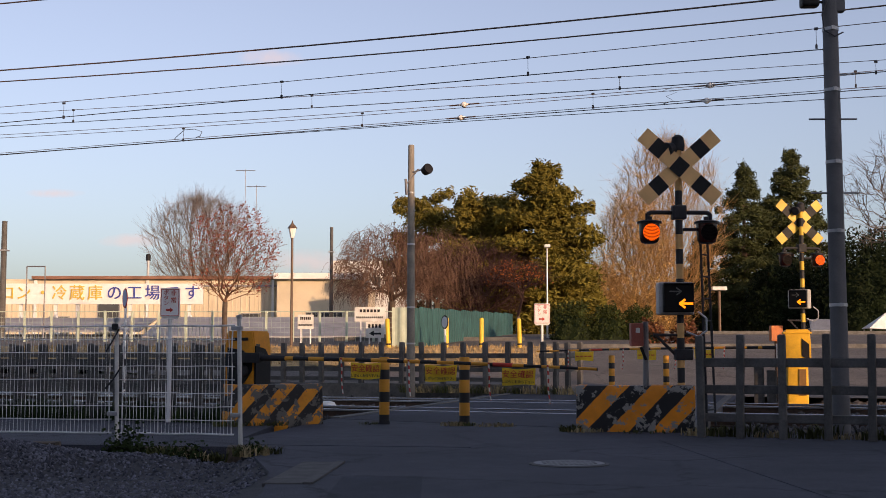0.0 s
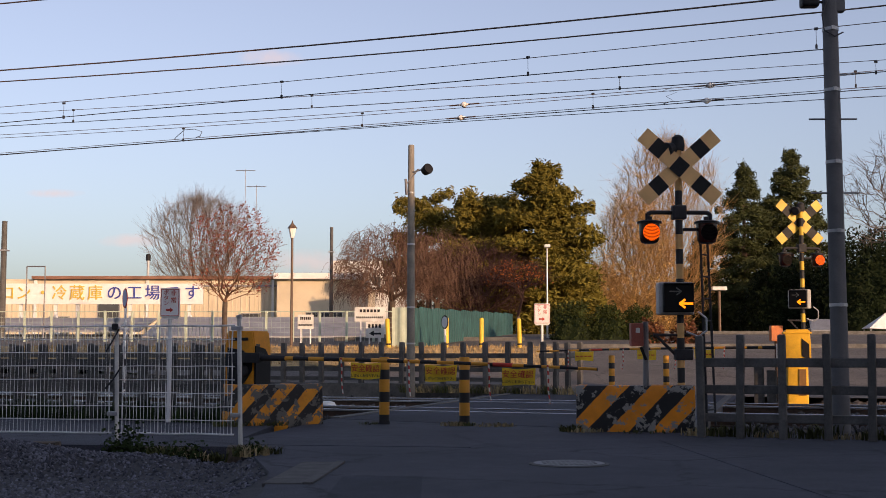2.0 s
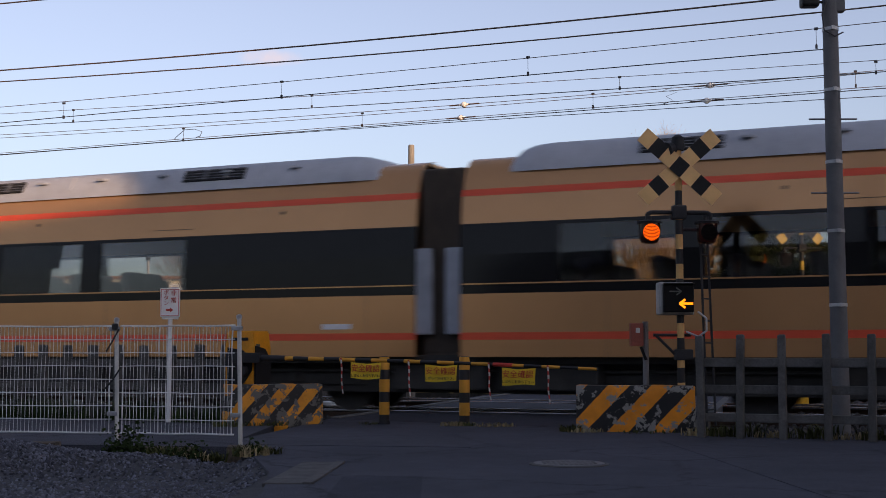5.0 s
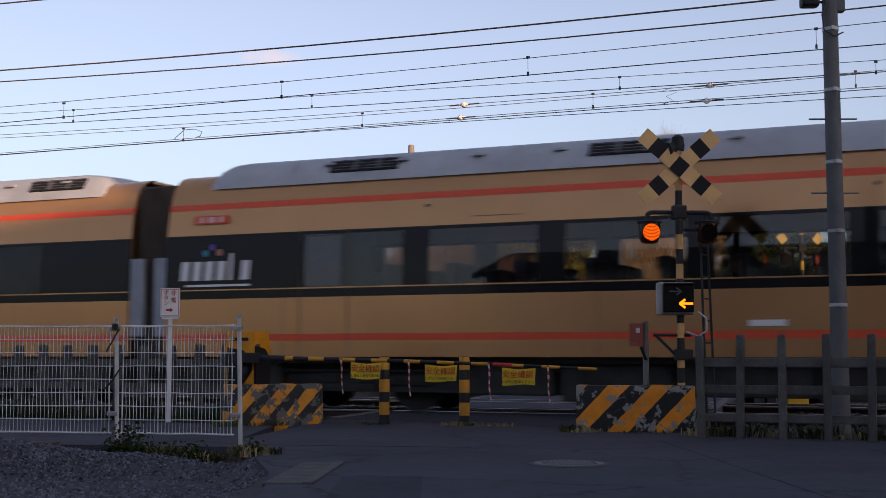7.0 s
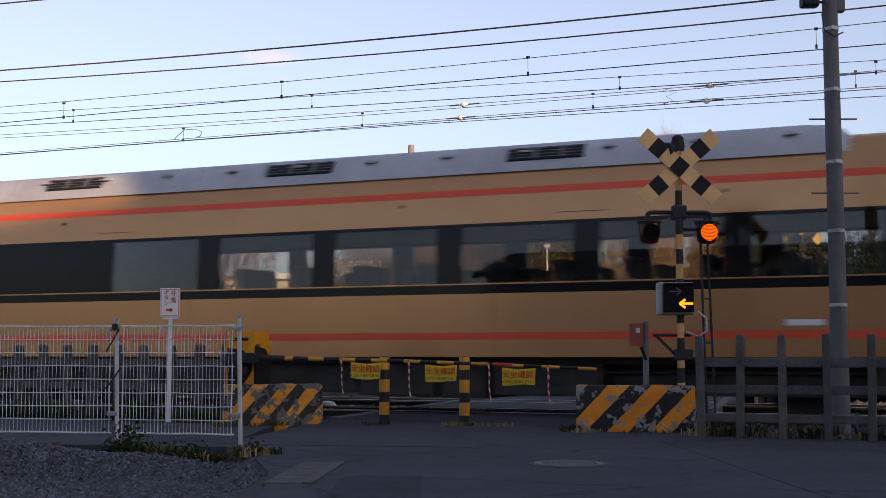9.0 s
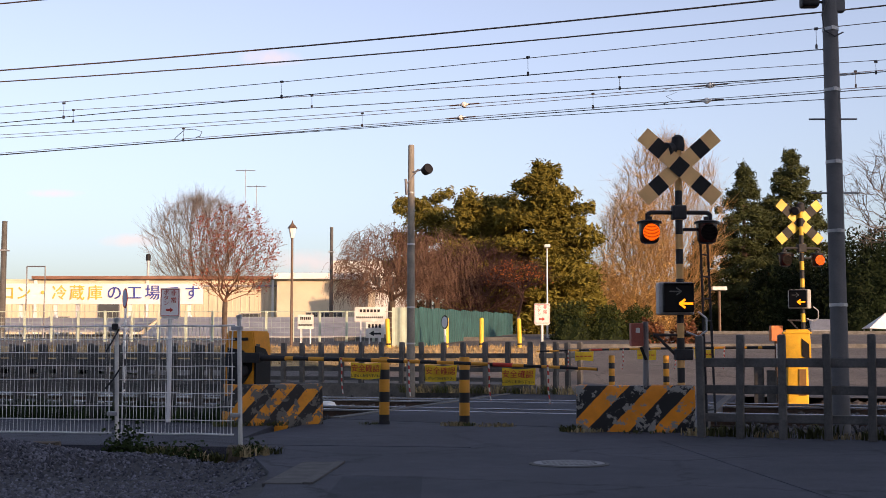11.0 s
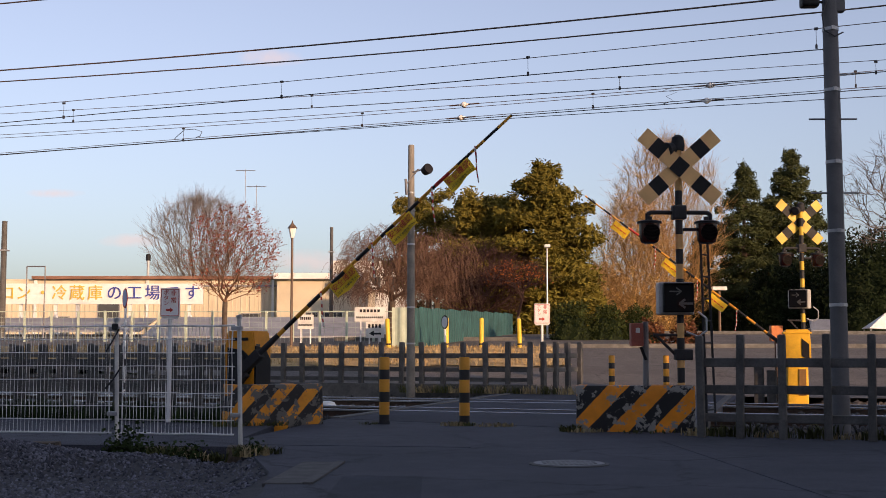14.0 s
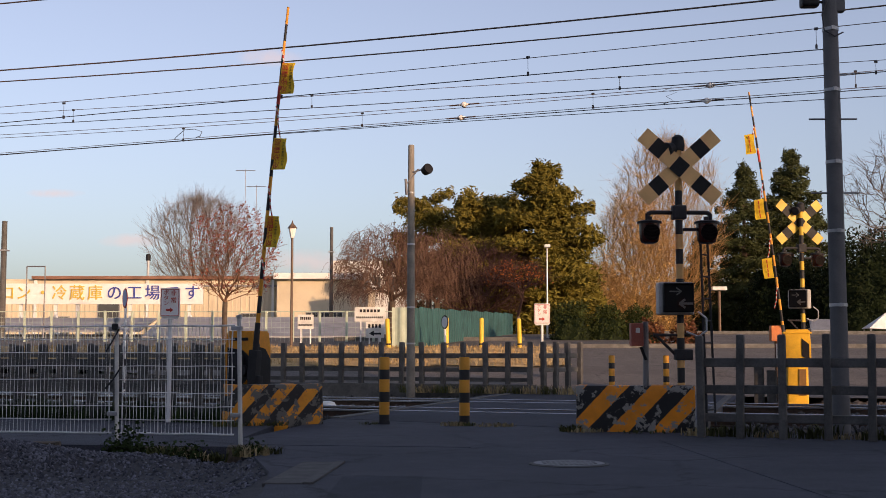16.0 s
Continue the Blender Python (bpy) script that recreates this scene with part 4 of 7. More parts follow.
def rough_block(m, lx, ly, h, label, seed):
    """A broken concrete block: a bevelled box with knocked corners."""
    bm = B()
    box(bm, -lx, lx, -ly, ly, -0.3, h, bevel=0.018)
    bmesh.ops.subdivide_edges(bm, edges=[e for e in bm.edges if e.calc_length() > 0.1], cuts=3, use_grid_fill=True)
    for v in bm.verts:
        k = noise.noise(v.co * 14 + Vector((seed, 0, 0)))
        v.co += Vector((0.012, 0.012, 0.014)) * k
    solid("concrete_block", bm, M_mossy, m, label, "concrete block", "old blocks under the mesh fence", smooth=True)


rough_block(pose(-1.90, 11.98, 0.0, 0, 0, 8), 0.115, 0.10, 0.02, "mossy brown concrete footing of the end fence post", 1)
rough_block(pose(-2.62, 12.12, -0.02, 0, 1, -8), 0.27, 0.06, 0.02, "mossy brown kerb stone half sunk in gravel", 2)
rough_block(pose(-4.30, 12.40, 0.0, 0, -1, -8), 0.62, 0.06, 0.03, "mossy brown kerb stone half sunk in gravel", 3)
rough_block(pose(-5.75, 12.62, 0.0, 0, 0, -8), 0.60, 0.06, 0.02, "mossy brown kerb stone half sunk in gravel", 4)
for i, (x, y, r) in enumerate(((-2.10, 11.95, 0.07), (-2.75, 11.55, 0.045), (-2.35, 11.72, 0.04), (-4.75, 11.2, 0.04), (-1.75, 11.3, 0.03))):
    bm = pebble(random.Random(70 + i), r)
    solid("loose_stone", bm, M_stone, pose(x, y, verge_z(x, y) + r * 0.3, 0, 0, 40 * i), "pale broken stone lying on the verge", "stone", "loose stones on the verge")

st = thing("fence_strap", pose(-3.18, 12.36, 0), "dark strap tied round the mesh fence post", "strap")
bm = B()
tube(bm, [(-0.085, 0, 0.90), (-0.03, -0.01, 0.99), (0.035, 0, 1.115)], [0.009, 0.008, 0.008], 6)
part("upper_strap", bm, M_rubber, st)
bm = B()
tube(bm, [(-0.085, 0, 0.54), (-0.01, -0.012, 0.63), (0.06, 0, 0.745)], [0.009, 0.009, 0.008], 6)
part("lower_strap", bm, M_rubber, st)
bm = B()
box(bm, -0.03, 0.03, -0.03, 0.0, 1.11, 1.17, bevel=0.01)
part("buckle", bm, M_rubber, st)

# ---- overhead wires ----
def strand(name, p, zs, r, material, label, s0=-60, s1=45):
    """zs: heights at s = -12, 0 and 8; level beyond."""
    (a, za), (b, zb), (c, zc) = zs
    k = np.polyfit((a, b, c), (za, zb, zc), 2)
    pts = []
    for i in range(61):
        s = s0 + (s1 - s0) * i / 60
        q = min(max(s, a - 6), c + 6)
        pts.append(trk(s, p, float(np.polyval(k, q))))
    return wire_curve(name, pts, r, material, label, "wires over the tracks")


strand("messenger_wire", 1.44, ((-9.14, 5.51), (-0.02, 5.451), (6.69, 5.471)), 0.007, M_copper, "bronze messenger wire over the near track")
strand("contact_wire", 1.44, ((-9.13, 5.207), (-0.02, 5.19), (6.68, 5.154)), 0.0095, M_wire, "dark contact wire over the near track")
strand("messenger_wire", 4.4, ((-11.91, 6.107), (-1.32, 5.786), (6.46, 5.586)), 0.0065, M_copper, "bronze messenger wire sloping between the tracks")
strand("contact_wire", 4.4, ((-11.9, 5.831), (-1.32, 5.563), (6.45, 5.393)), 0.0095, M_wire, "dark contact wire sloping between the tracks")
strand("messenger_wire", 5.24, ((-12.68, 5.831), (-1.69, 5.626), (6.39, 5.60)), 0.007, M_copper, "bronze messenger wire over the far track")
strand("messenger_wire", 5.30, ((-12.68, 5.77), (-1.69, 5.575), (6.39, 5.585)), 0.007, M_copper, "bronze messenger wire over the far track")
strand("contact_wire", 5.24, ((-12.66, 5.41), (-1.69, 5.375), (6.38, 5.33)), 0.007, M_copper, "thin copper wire over the far track")
strand("contact_wire", 5.28, ((-12.66, 5.385), (-1.69, 5.345), (6.38, 5.30)), 0.0095, M_wire, "dark contact wire over the far track")
strand("contact_wire", 5.34, ((-12.66, 5.385), (-1.69, 5.32), (6.38, 5.18)), 0.008, M_wire, "dark contact wire over the far track")
strand("power_cable", -2.05, ((-5.89, 5.199), (1.51, 5.019), (5.72, 4.982)), 0.013, M_copper, "thick brown power cable carried past the pole")
strand("power_cable", -2.05, ((-5.89, 5.023), (1.51, 4.818), (6.95, 4.777)), 0.011, M_copper, "brown power cable carried past the pole")
strand("power_cable", -3.0, ((-5.04, 5.9), (-2.0, 5.80), (5.0, 5.72)), 0.012, M_copper, "high brown power cable above the street")


def dropper(s, p, z1, z0, label="short dropper with a dark clip between two wires"):
    t = thing("dropper", tpose(s, p, z0), label, "wire dropper", "droppers")
    bm = B()
    rod(bm, (0, 0, 0), (0, 0, z1 - z0), 0.004, None, 5)
    part("hanger", bm, M_wire, t)
    bm = B()
    box(bm, -0.026, 0.026, -0.016, 0.016, z1 - z0 - 0.014, z1 - z0 + 0.02)
    box(bm, -0.015, 0.015, -0.015, 0.015, -0.01, 0.05)
    part("clip", bm, M_wire, t)


for s in (-7.63, -3.0, 1.42, 5.75, 10.0):
    dropper(s, 1.44, 5.46, 5.185)
for s in (-9.9, -4.1, 2.05, 6.3):
    dropper(s, 4.4, 5.786 + (-1.32 - s) * 0.029, 5.563 + (-1.32 - s) * 0.025)
for s in (-7.7, -3.45, 1.3, 5.9):
    dropper(s, 5.27, 5.62, 5.36)
for s, p, z in ((-1.25, 5.24, 5.62), (-1.33, 5.28, 5.38), (3.45, 5.28, 5.60), (3.38, 5.28, 5.33)):
    t = thing("insulator", tpose(s, p, z), "white porcelain insulator strung in a wire", "insulator", "insulators")
    bm = B()
    lathe(bm, [(0.018, -0.09), (0.03, -0.05), (0.055, -0.02), (0.055, 0.02), (0.03, 0.05), (0.018, 0.09)], 12, m=pose(0, 0, 0, 0, 90, 0))
    part("porcelain", bm, M_porcelain, t, smooth=True)
    bm = B()
    rod(bm, (-0.30, 0, 0), (0.30, 0, 0), 0.014, None, 8)
    part("fitting", bm, M_copper, t)
wire_curve("wire_loop", [trk(s, 5.3, z) for s, z in ((-7.95, 5.42), (-7.85, 5.50), (-7.7, 5.60), (-7.45, 5.60), (-7.25, 5.53), (-7.3, 5.44), (-7.4, 5.42))], 0.008, M_wire, "loose dark jumper loop joining two wires", "wires over the tracks")
wire_curve("wire_loop", [trk(s, 5.3, z) for s, z in ((2.75, 5.62), (2.6, 5.58), (2.85, 5.53), (2.65, 5.47), (2.78, 5.38), (2.6, 5.34))], 0.008, M_wire, "coiled dark jumper joining two wires", "wires over the tracks")


# ---- weeds ----
def weed(x, y, h, spread, n, seed, material, label, z=0.0):
    """A tuft of bent tapering blades."""
    r = random.Random(seed)
    V, F = [], []
    for _ in range(n):
        a, q = r.uniform(0, 6.28), spread * math.sqrt(r.random())
        px, py = q * math.cos(a), q * math.sin(a) * 0.6
        b = r.uniform(0, 6.28)
        l, w = h * r.uniform(0.4, 1.1), r.uniform(0.004, 0.010)
        bend = r.uniform(0.2, 0.9) * l
        k = len(V)
        dx, dy = math.cos(b), math.sin(b)
        V += [(px - dy * w, py + dx * w, 0), (px + dy * w, py - dx * w, 0), (px + dx * bend * 0.35 - dy * w, py + dy * bend * 0.35 + dx * w, l * 0.6), (px + dx * bend * 0.35 + dy * w, py + dy * bend * 0.35 - dx * w, l * 0.6), (px + dx * bend, py + dy * bend, l * 0.85)]
        F += [(k, k + 1, k + 3, k + 2), (k + 2, k + 3, k + 4)]
    me = bpy.data.meshes.new("weed_clump")
    me.from_pydata(V, [], F)
    me.materials.append(material)
    ob = new("weed_clump", me)
    ob.matrix_basis = pose(x, y, z)
    return tagged(ob, label, "weeds", "weeds at the edges", "stuff")


def leafy(x, y, h, spread, n, seed, z=0.0):
    r = random.Random(seed)
    V, F = [], []
    for _ in range(n):
        p = Vector((r.gauss(0, 0.45), r.gauss(0, 0.35), abs(r.gauss(0, 0.5)))) * spread
        p.z = min(p.z, h)
        u = Vector((r.gauss(0, 1), r.gauss(0, 1), r.gauss(0, 0.6))).normalized() * r.uniform(0.012, 0.03)
        w = u.cross(Vector((r.gauss(0, 1), r.gauss(0, 1), r.gauss(0, 1)))).normalized() * u.length * 0.7
        k = len(V)
        V += [tuple(p - u), tuple(p + w), tuple(p + u), tuple(p - w)]
        F.append((k, k + 1, k + 2, k + 3))
    me = bpy.data.meshes.new("weed_clump")
    me.from_pydata(V, [], F)
    me.materials.append(M_leaf_weed)
    ob = new("weed_clump", me)
    ob.matrix_basis = pose(x, y, z)
    return tagged(ob, "dark green leafy weed under the mesh fence", "weeds", "weeds at the edges", "stuff")


M_leaf_weed = mat("weed_leaves", (0.03, 0.048, 0.015), 0.8, var=0.4, spec=0.08)
leafy(-2.98, 12.02, 0.28, 0.24, 360, 1, -0.05)
leafy(-2.75, 11.95, 0.18, 0.16, 120, 2, -0.08)
leafy(-4.95, 12.2, 0.15, 0.25, 200, 3, 0.05)
for i, (x, y, sp, n) in enumerate(((-1.66, 11.2, 0.14, 90), (-2.25, 11.8, 0.16, 90), (-2.5, 11.75, 0.16, 90), (-2.3, 11.5, 0.16, 100), (-5.6, 12.3, 0.35, 300), (-3.1, 12.0, 0.12, 80), (-2.85, 11.8, 0.16, 90))):
    leafy(x, y, 0.16, sp, n, 10 + i, verge_z(x, y))
for i, (x, y, h, sp, n, m_) in enumerate(((-1.68, 11.25, 0.13, 0.16, 150, M_grass), (-1.62, 11.1, 0.13, 0.14, 60, M_dry), (-1.55, 11.3, 0.10, 0.16, 60, M_grass), (-2.2, 11.75, 0.12, 0.22, 140, M_grass), (-2.5, 11.7, 0.15, 0.25, 120, M_grass), (-2.3, 11.6, 0.10, 0.2, 30, M_dry), (-2.1, 11.7, 0.10, 0.1, 60, M_grass), (-5.4, 12.2, 0.16, 0.4, 120, M_grass))):
    weed(x, y, h, sp, n, 300 + i, m_, "tuft of grass and straw on the gravel verge", verge_z(x, y))
for i, (x, y, h, sp, n, m_) in enumerate((
        
        (0.12, 15.62, 0.07, 0.16, 90, M_dry), (0.62, 15.5, 0.06, 0.26, 90, M_dry), (0.30, 15.6, 0.06, 0.12, 50, M_grass), (-0.9, 15.95, 0.05, 0.14, 40, M_grass),
        (1.45, 14.5, 0.10, 0.14, 90, M_grass), (1.6, 14.35, 0.06, 0.2, 60, M_dry), (2.9, 14.2, 0.08, 0.18, 60, M_grass), (2.3, 14.3, 0.05, 0.4, 80, M_grass),
        (-2.6, 15.5, 0.10, 0.2, 80, M_grass), (-2.2, 15.7, 0.08, 0.3, 90, M_grass), (-1.75, 16.1, 0.06, 0.2, 60, M_grass))):
    weed(x, y, h, sp, n, 50 + i, m_, "tuft of dry grass and weeds at the edge of the asphalt")
for i in range(12):
    v = trk(5.0 + 0.26 * i, -3.15)
    weed(v.x, v.y, 0.10 + 0.05 * ((i * 7) % 3), 0.2, 60, 80 + i, M_grass if i % 3 else M_dry, "weeds at the foot of the concrete fence")
for i in range(14):
    v = trk(-8.2 + 0.56 * i, -3.05)
    weed(v.x, v.y, 0.22 + 0.08 * ((i * 5) % 3), 0.34, 130, 110 + i, M_leaf_weed, "dark weeds along the foot of the concrete fence")
for i in range(10):
    v = trk(-4.3 + 0.42 * i, 9.25)
    weed(v.x, v.y, 0.25 + 0.1 * ((i * 3) % 3), 0.25, 80, 140 + i, M_dry if i % 2 else M_grass, "dry weeds along the far fence footing")


# ---- the express train: six cars, moved as one ----
def side_y(z, w=1.44, top=3.80):
    q = min(1.0, max(0.0, (z - 0.83) / (top - 0.83)))
    return w * max(0.0, 1 - q ** 4) ** 0.15


def strip(bm, zs, x0, x1, out=0.0, sides=(-1, 1)):
    """A band of the car's side between heights, from x0 to x1, with a little thickness."""
    for k in sides:
        rows = []
        for z in zs:
            y = side_y(z) + out
            rows.append([bm.verts.new((x, k * yy, z)) for x in (x0, x1) for yy in (y, max(0.0, y - 0.03))])
        for a, b in zip(rows, rows[1:]):
            for i, j in ((0, 2), (3, 1)):
                bm.faces.new((a[i], a[j], b[j], b[i]))
            for i, j in ((0, 1), (2, 3)):
                bm.faces.new((a[i], a[j], b[j], b[i]))
        bm.faces.new((rows[0][0], rows[0][1], rows[0][3], rows[0][2]))
        bm.faces.new((rows[-1][0], rows[-1][1], rows[-1][3], rows[-1][2]))


ROOF_Z = [3.26, 3.36, 3.46, 3.55, 3.62, 3.68, 3.72, 3.75, 3.77, 3.785, 3.795]
train = thing("express_train", tpose(153, 1.44), "gold limited express train with black window band and red stripes", "train")

# shared pieces
bm = B()
strip(bm, [1.885, 2.30, 2.70], -0.84, 0.84, -0.006, (-1,))
ME_PANE = mesh_of("window", bm, M_glass)
bm = B()
strip(bm, [1.885, 2.30, 2.70], -0.84, 0.84, -0.006, (1,))
ME_PANE_F = mesh_of("window", bm, M_glass)
bm = B()
box(bm, -0.23, 0.23, -0.24, 0.20, 1.15, 1.62, bevel=0.05)
box(bm, 0.10, 0.26, -0.24, 0.20, 1.35, 2.22, bevel=0.05)
box(bm, 0.07, 0.16, -0.24, 0.20, 2.02, 2.20, bevel=0.02)
ME_SEAT = mesh_of("seat", bm, M_seat)


def bogie_mesh():
    bm = B()
    for s in (-1.05, 1.05):
        for y in (-0.57, 0.57):
            rod(bm, (s, y - 0.05, 0.43), (s, y + 0.05, 0.43), 0.43, 0.43, 28)
            rod(bm, (s, y * 1.2, 0.43), (s, y * 1.55, 0.43), 0.13, 0.11, 14)
        rod(bm, (s, -0.57, 0.43), (s, 0.57, 0.43), 0.09, None, 12)
    for y in (-0.9, 0.9):
        box(bm, -1.45, 1.45, y - 0.06, y + 0.06, 0.40, 0.60, bevel=0.03)
        rod(bm, (-0.28, y, 0.45), (-0.28, y, 0.86), 0.12, None, 12)
        rod(bm, (0.28, y, 0.45), (0.28, y, 0.86), 0.12, None, 12)
        box(bm, -0.5, 0.5, y - 0.08, y + 0.08, 0.30, 0.42, bevel=0.02)
    box(bm, -0.4, 0.4, -0.9, 0.9, 0.45, 0.75, bevel=0.03)
    return mesh_of("bogie", bm, M_cunder, True)


ME_BOGIE = bogie_mesh()


def under_mesh(L, seed):
    r = random.Random(seed)
    bm = B()
    x = -L / 2 + 4.9
    while x < L / 2 - 6.0:
        w = r.uniform(0.7, 1.9)
        y = -1.22 + r.uniform(0, 0.12)
        box(bm, x, x + w, y, -y, 0.20 + r.uniform(0, 0.10), 0.83, bevel=0.03)
        for i in range(int(w / 0.3)):
            box(bm, x + 0.08 + 0.3 * i, x + 0.28 + 0.3 * i, y - 0.02, y, 0.45, 0.72)
        x += w + r.uniform(0.04, 0.12)
    box(bm, -L / 2 + 0.3, L / 2 - 0.3, -1.25, 1.25, 0.74, 0.86)
    box(bm, -L / 2 + 0.3, L / 2 - 0.3, -0.9, 0.9, 0.30, 0.78)
    for s in (-1, 1):
        box(bm, s * (L / 2 - 1.2) - 0.8, s * (L / 2 - 1.2) + 0.7, -1.15, 1.15, 0.35, 0.78, bevel=0.03)
    rod(bm, (-L / 2 + 0.4, -1.0, 0.62), (L / 2 - 0.4, -1.0, 0.62), 0.03)
    return mesh_of("underframe", bm, M_cunder)


ME_UNDER = under_mesh(19.4, 5)


def pod_mesh(x0, x1):
    """Grey roof fairing with sloping sides and rounded ends."""
    bm = B()
    rows = []
    n = 16
    prof = [(-1.26, 3.50), (-1.22, 3.64), (-1.08, 3.86), (-0.96, 3.93), (-0.3, 3.96), (0.3, 3.96), (0.96, 3.93), (1.08, 3.86), (1.22, 3.64), (1.26, 3.50)]
    for e, k in ((0, 0.0), (0.10, 0.55), (0.22, 0.8), (0.42, 0.95), (0.7, 1.0)):
        rows.append((x0 + e, k))
    rows += [(x1 - (a - x0), k) for a, k in rows[::-1]]
    ring = [[bm.verts.new((x, y * (0.93 + 0.07 * k), 3.5 + (z - 3.5) * max(0.02, k))) for y, z in prof] for x, k in rows]
    for a, b in zip(ring, ring[1:]):
        for i in range(len(prof) - 1):
            bm.faces.new((a[i], a[i + 1], b[i + 1], b[i]))
    bm.faces.new(ring[0])
    bm.faces.new(ring[-1][::-1])
    x = x0 + 1.6
    while x < x1 - 1.4:                      # joint ribs and lifting lugs
        prism(bm, [(-1.235, 3.64), (-1.20, 3.64), (-1.06, 3.87), (-1.095, 3.87)], x, x + 0.03, m=Matrix(((0, 1, 0, 0), (1, 0, 0, 0), (0, 0, 1, 0), (0, 0, 0, 1))))
        box(bm, x + 0.55, x + 0.73, -1.20, -1.10, 3.78, 3.81)
        x += 1.25
    return mesh_of("roof_fairing", bm, M_croof, True)


def grille_mesh(w):
    bm = B()
    T = pose(0, -1.155, 3.745, -32, 0, 0)
    box(bm, -w / 2, w / 2, -0.028, 0.03, -0.11, 0.11, m=T)
    return mesh_of("grille", bm, M_dark)


def slat_mesh(w):
    bm = B()
    T = pose(0, -1.155, 3.745, -32, 0, 0)
    for i in range(4):
        box(bm, -w / 2, w / 2, -0.042, -0.026, -0.085 + 0.055 * i, -0.077 + 0.055 * i, m=T)
    for k in (-0.15, 0.2):
        box(bm, k * w, k * w + 0.05, -0.044, -0.026, -0.10, 0.10, m=T)
    return mesh_of("slats", bm, M_steel)


ME_GRILLE, ME_SLAT = grille_mesh(1.15), slat_mesh(1.15)


def side_band(bm, x0, x1, wins, w=1.68):
    strip(bm, [1.735, 1.865], x0, x1)
    strip(bm, [2.70, 2.75], x0, x1)
    e = x0
    for c in list(wins) + [None]:
        a = x1 if c is None else c - w / 2
        if a > e:
            strip(bm, [1.865, 2.3, 2.70], e, a)
        e = x1 if c is None else c + w / 2


def car(c, L, wins, pods, grilles, door, seats=True):
    """A car centred at c on the train; everything else hangs on its gold body."""
    x0, x1 = -L / 2, L / 2
    bm = B()
    strip(bm, [0.83, 1.075], x0, x1)
    strip(bm, [1.18, 1.45, 1.735], x0, x1)
    strip(bm, [2.75, 2.95, 3.16], x0, x1)
    strip(bm, ROOF_Z, x0, x1)
    box(bm, x0 + 0.05, x1 - 0.05, -0.75, 0.75, 3.74, 3.785)
    for x in (x0 + 0.16, x1 - 0.20):
        prism(bm, [(-1.40, 0.84), (1.40, 0.84), (1.40, 2.6), (1.30, 3.2), (1.1, 3.5), (0.6, 3.7), (-0.6, 3.7), (-1.1, 3.5), (-1.30, 3.2), (-1.40, 2.6)], x, x + 0.04,
              m=Matrix(((0, 1, 0, 0), (1, 0, 0, 0), (0, 0, 1, 0), (0, 0, 0, 1))))
    body = part("car", bm, M_gold, train, "gold painted car body", True, pose(c, 0, 0))
    bm = B()
    strip(bm, [1.075, 1.18], x0, x1, 0.002)
    part("lower_stripe", bm, M_cred, body, "thin red stripe")
    bm = B()
    strip(bm, [3.16, 3.21, 3.26], x0, x1, 0.002)
    part("upper_stripe", bm, M_cred, body, "thin red stripe")
    bm = B()
    side_band(bm, x0, x1, wins)
    part("window_band", bm, M_cblack, body, "glossy black band")
    bm = B()
    strip(bm, [1.865, 1.885], x0, x1, 0.006)
    part("gold_trim", bm, M_gold, body)
    for w in wins:
        again("window", ME_PANE, body, pose(w, 0, 0))
        again("window", ME_PANE_F, body, pose(w, 0, 0))
    bm = B()
    box(bm, x0 + 0.25, x1 - 0.25, -1.36, 1.36, 0.98, 1.12)
    part("floor", bm, M_seat, body)
    bm = B()
    box(bm, x0 + 0.25, x1 - 0.25, -1.25, 1.25, 2.98, 3.02)
    for x in (max(x0 + 0.3, wins[0] - 1.05), min(x1 - 0.3, wins[-1] + 1.05)):
        box(bm, x - 0.03, x + 0.03, -1.34, 1.34, 1.12, 2.98)
    part("lining", bm, M_lining, body)
    if seats and wins:
        n = int((wins[-1] - wins[0] + 1.6) / 1.05)
        for i in range(n):
            for y in (-1.06, -0.58, 0.60, 1.10):
                again("seat", ME_SEAT, body, pose(wins[0] - 0.7 + 1.05 * i, y, 0))
    for s in (-6.9, 6.9):
        again("bogie", ME_BOGIE, body, pose(s * L / 20, 0, 0))
    again("underframe", ME_UNDER, body, pose(0, 0, 0))
    for a, b in pods:
        again("roof_fairing", pod_mesh(a, b), body, Matrix.Identity(4))
    for g in grilles:
        again("grille", ME_GRILLE, body, pose(g, 0, 0))
        again("slats", ME_SLAT, body, pose(g, 0, 0))
    if door is not None:
        bm = B()
        strip(bm, [0.86, 1.4, 2.0, 2.78], door - 0.42, door - 0.405, 0.004, (-1,))
        strip(bm, [0.86, 1.4, 2.0, 2.78], door + 0.405, door + 0.42, 0.004, (-1,))
        part("door_seam", bm, M_gangdark, body)
        bm = B()
        strip(bm, [1.90, 2.2, 2.66], door - 0.30, door + 0.30, 0.004, (-1,))
        part("door_window", bm, M_doorglass, body)
    return body


M_doorglass = mat("door_glass", (0.06, 0.065, 0.07), 0.08, var=0.1, relief=0, spec=0.6)


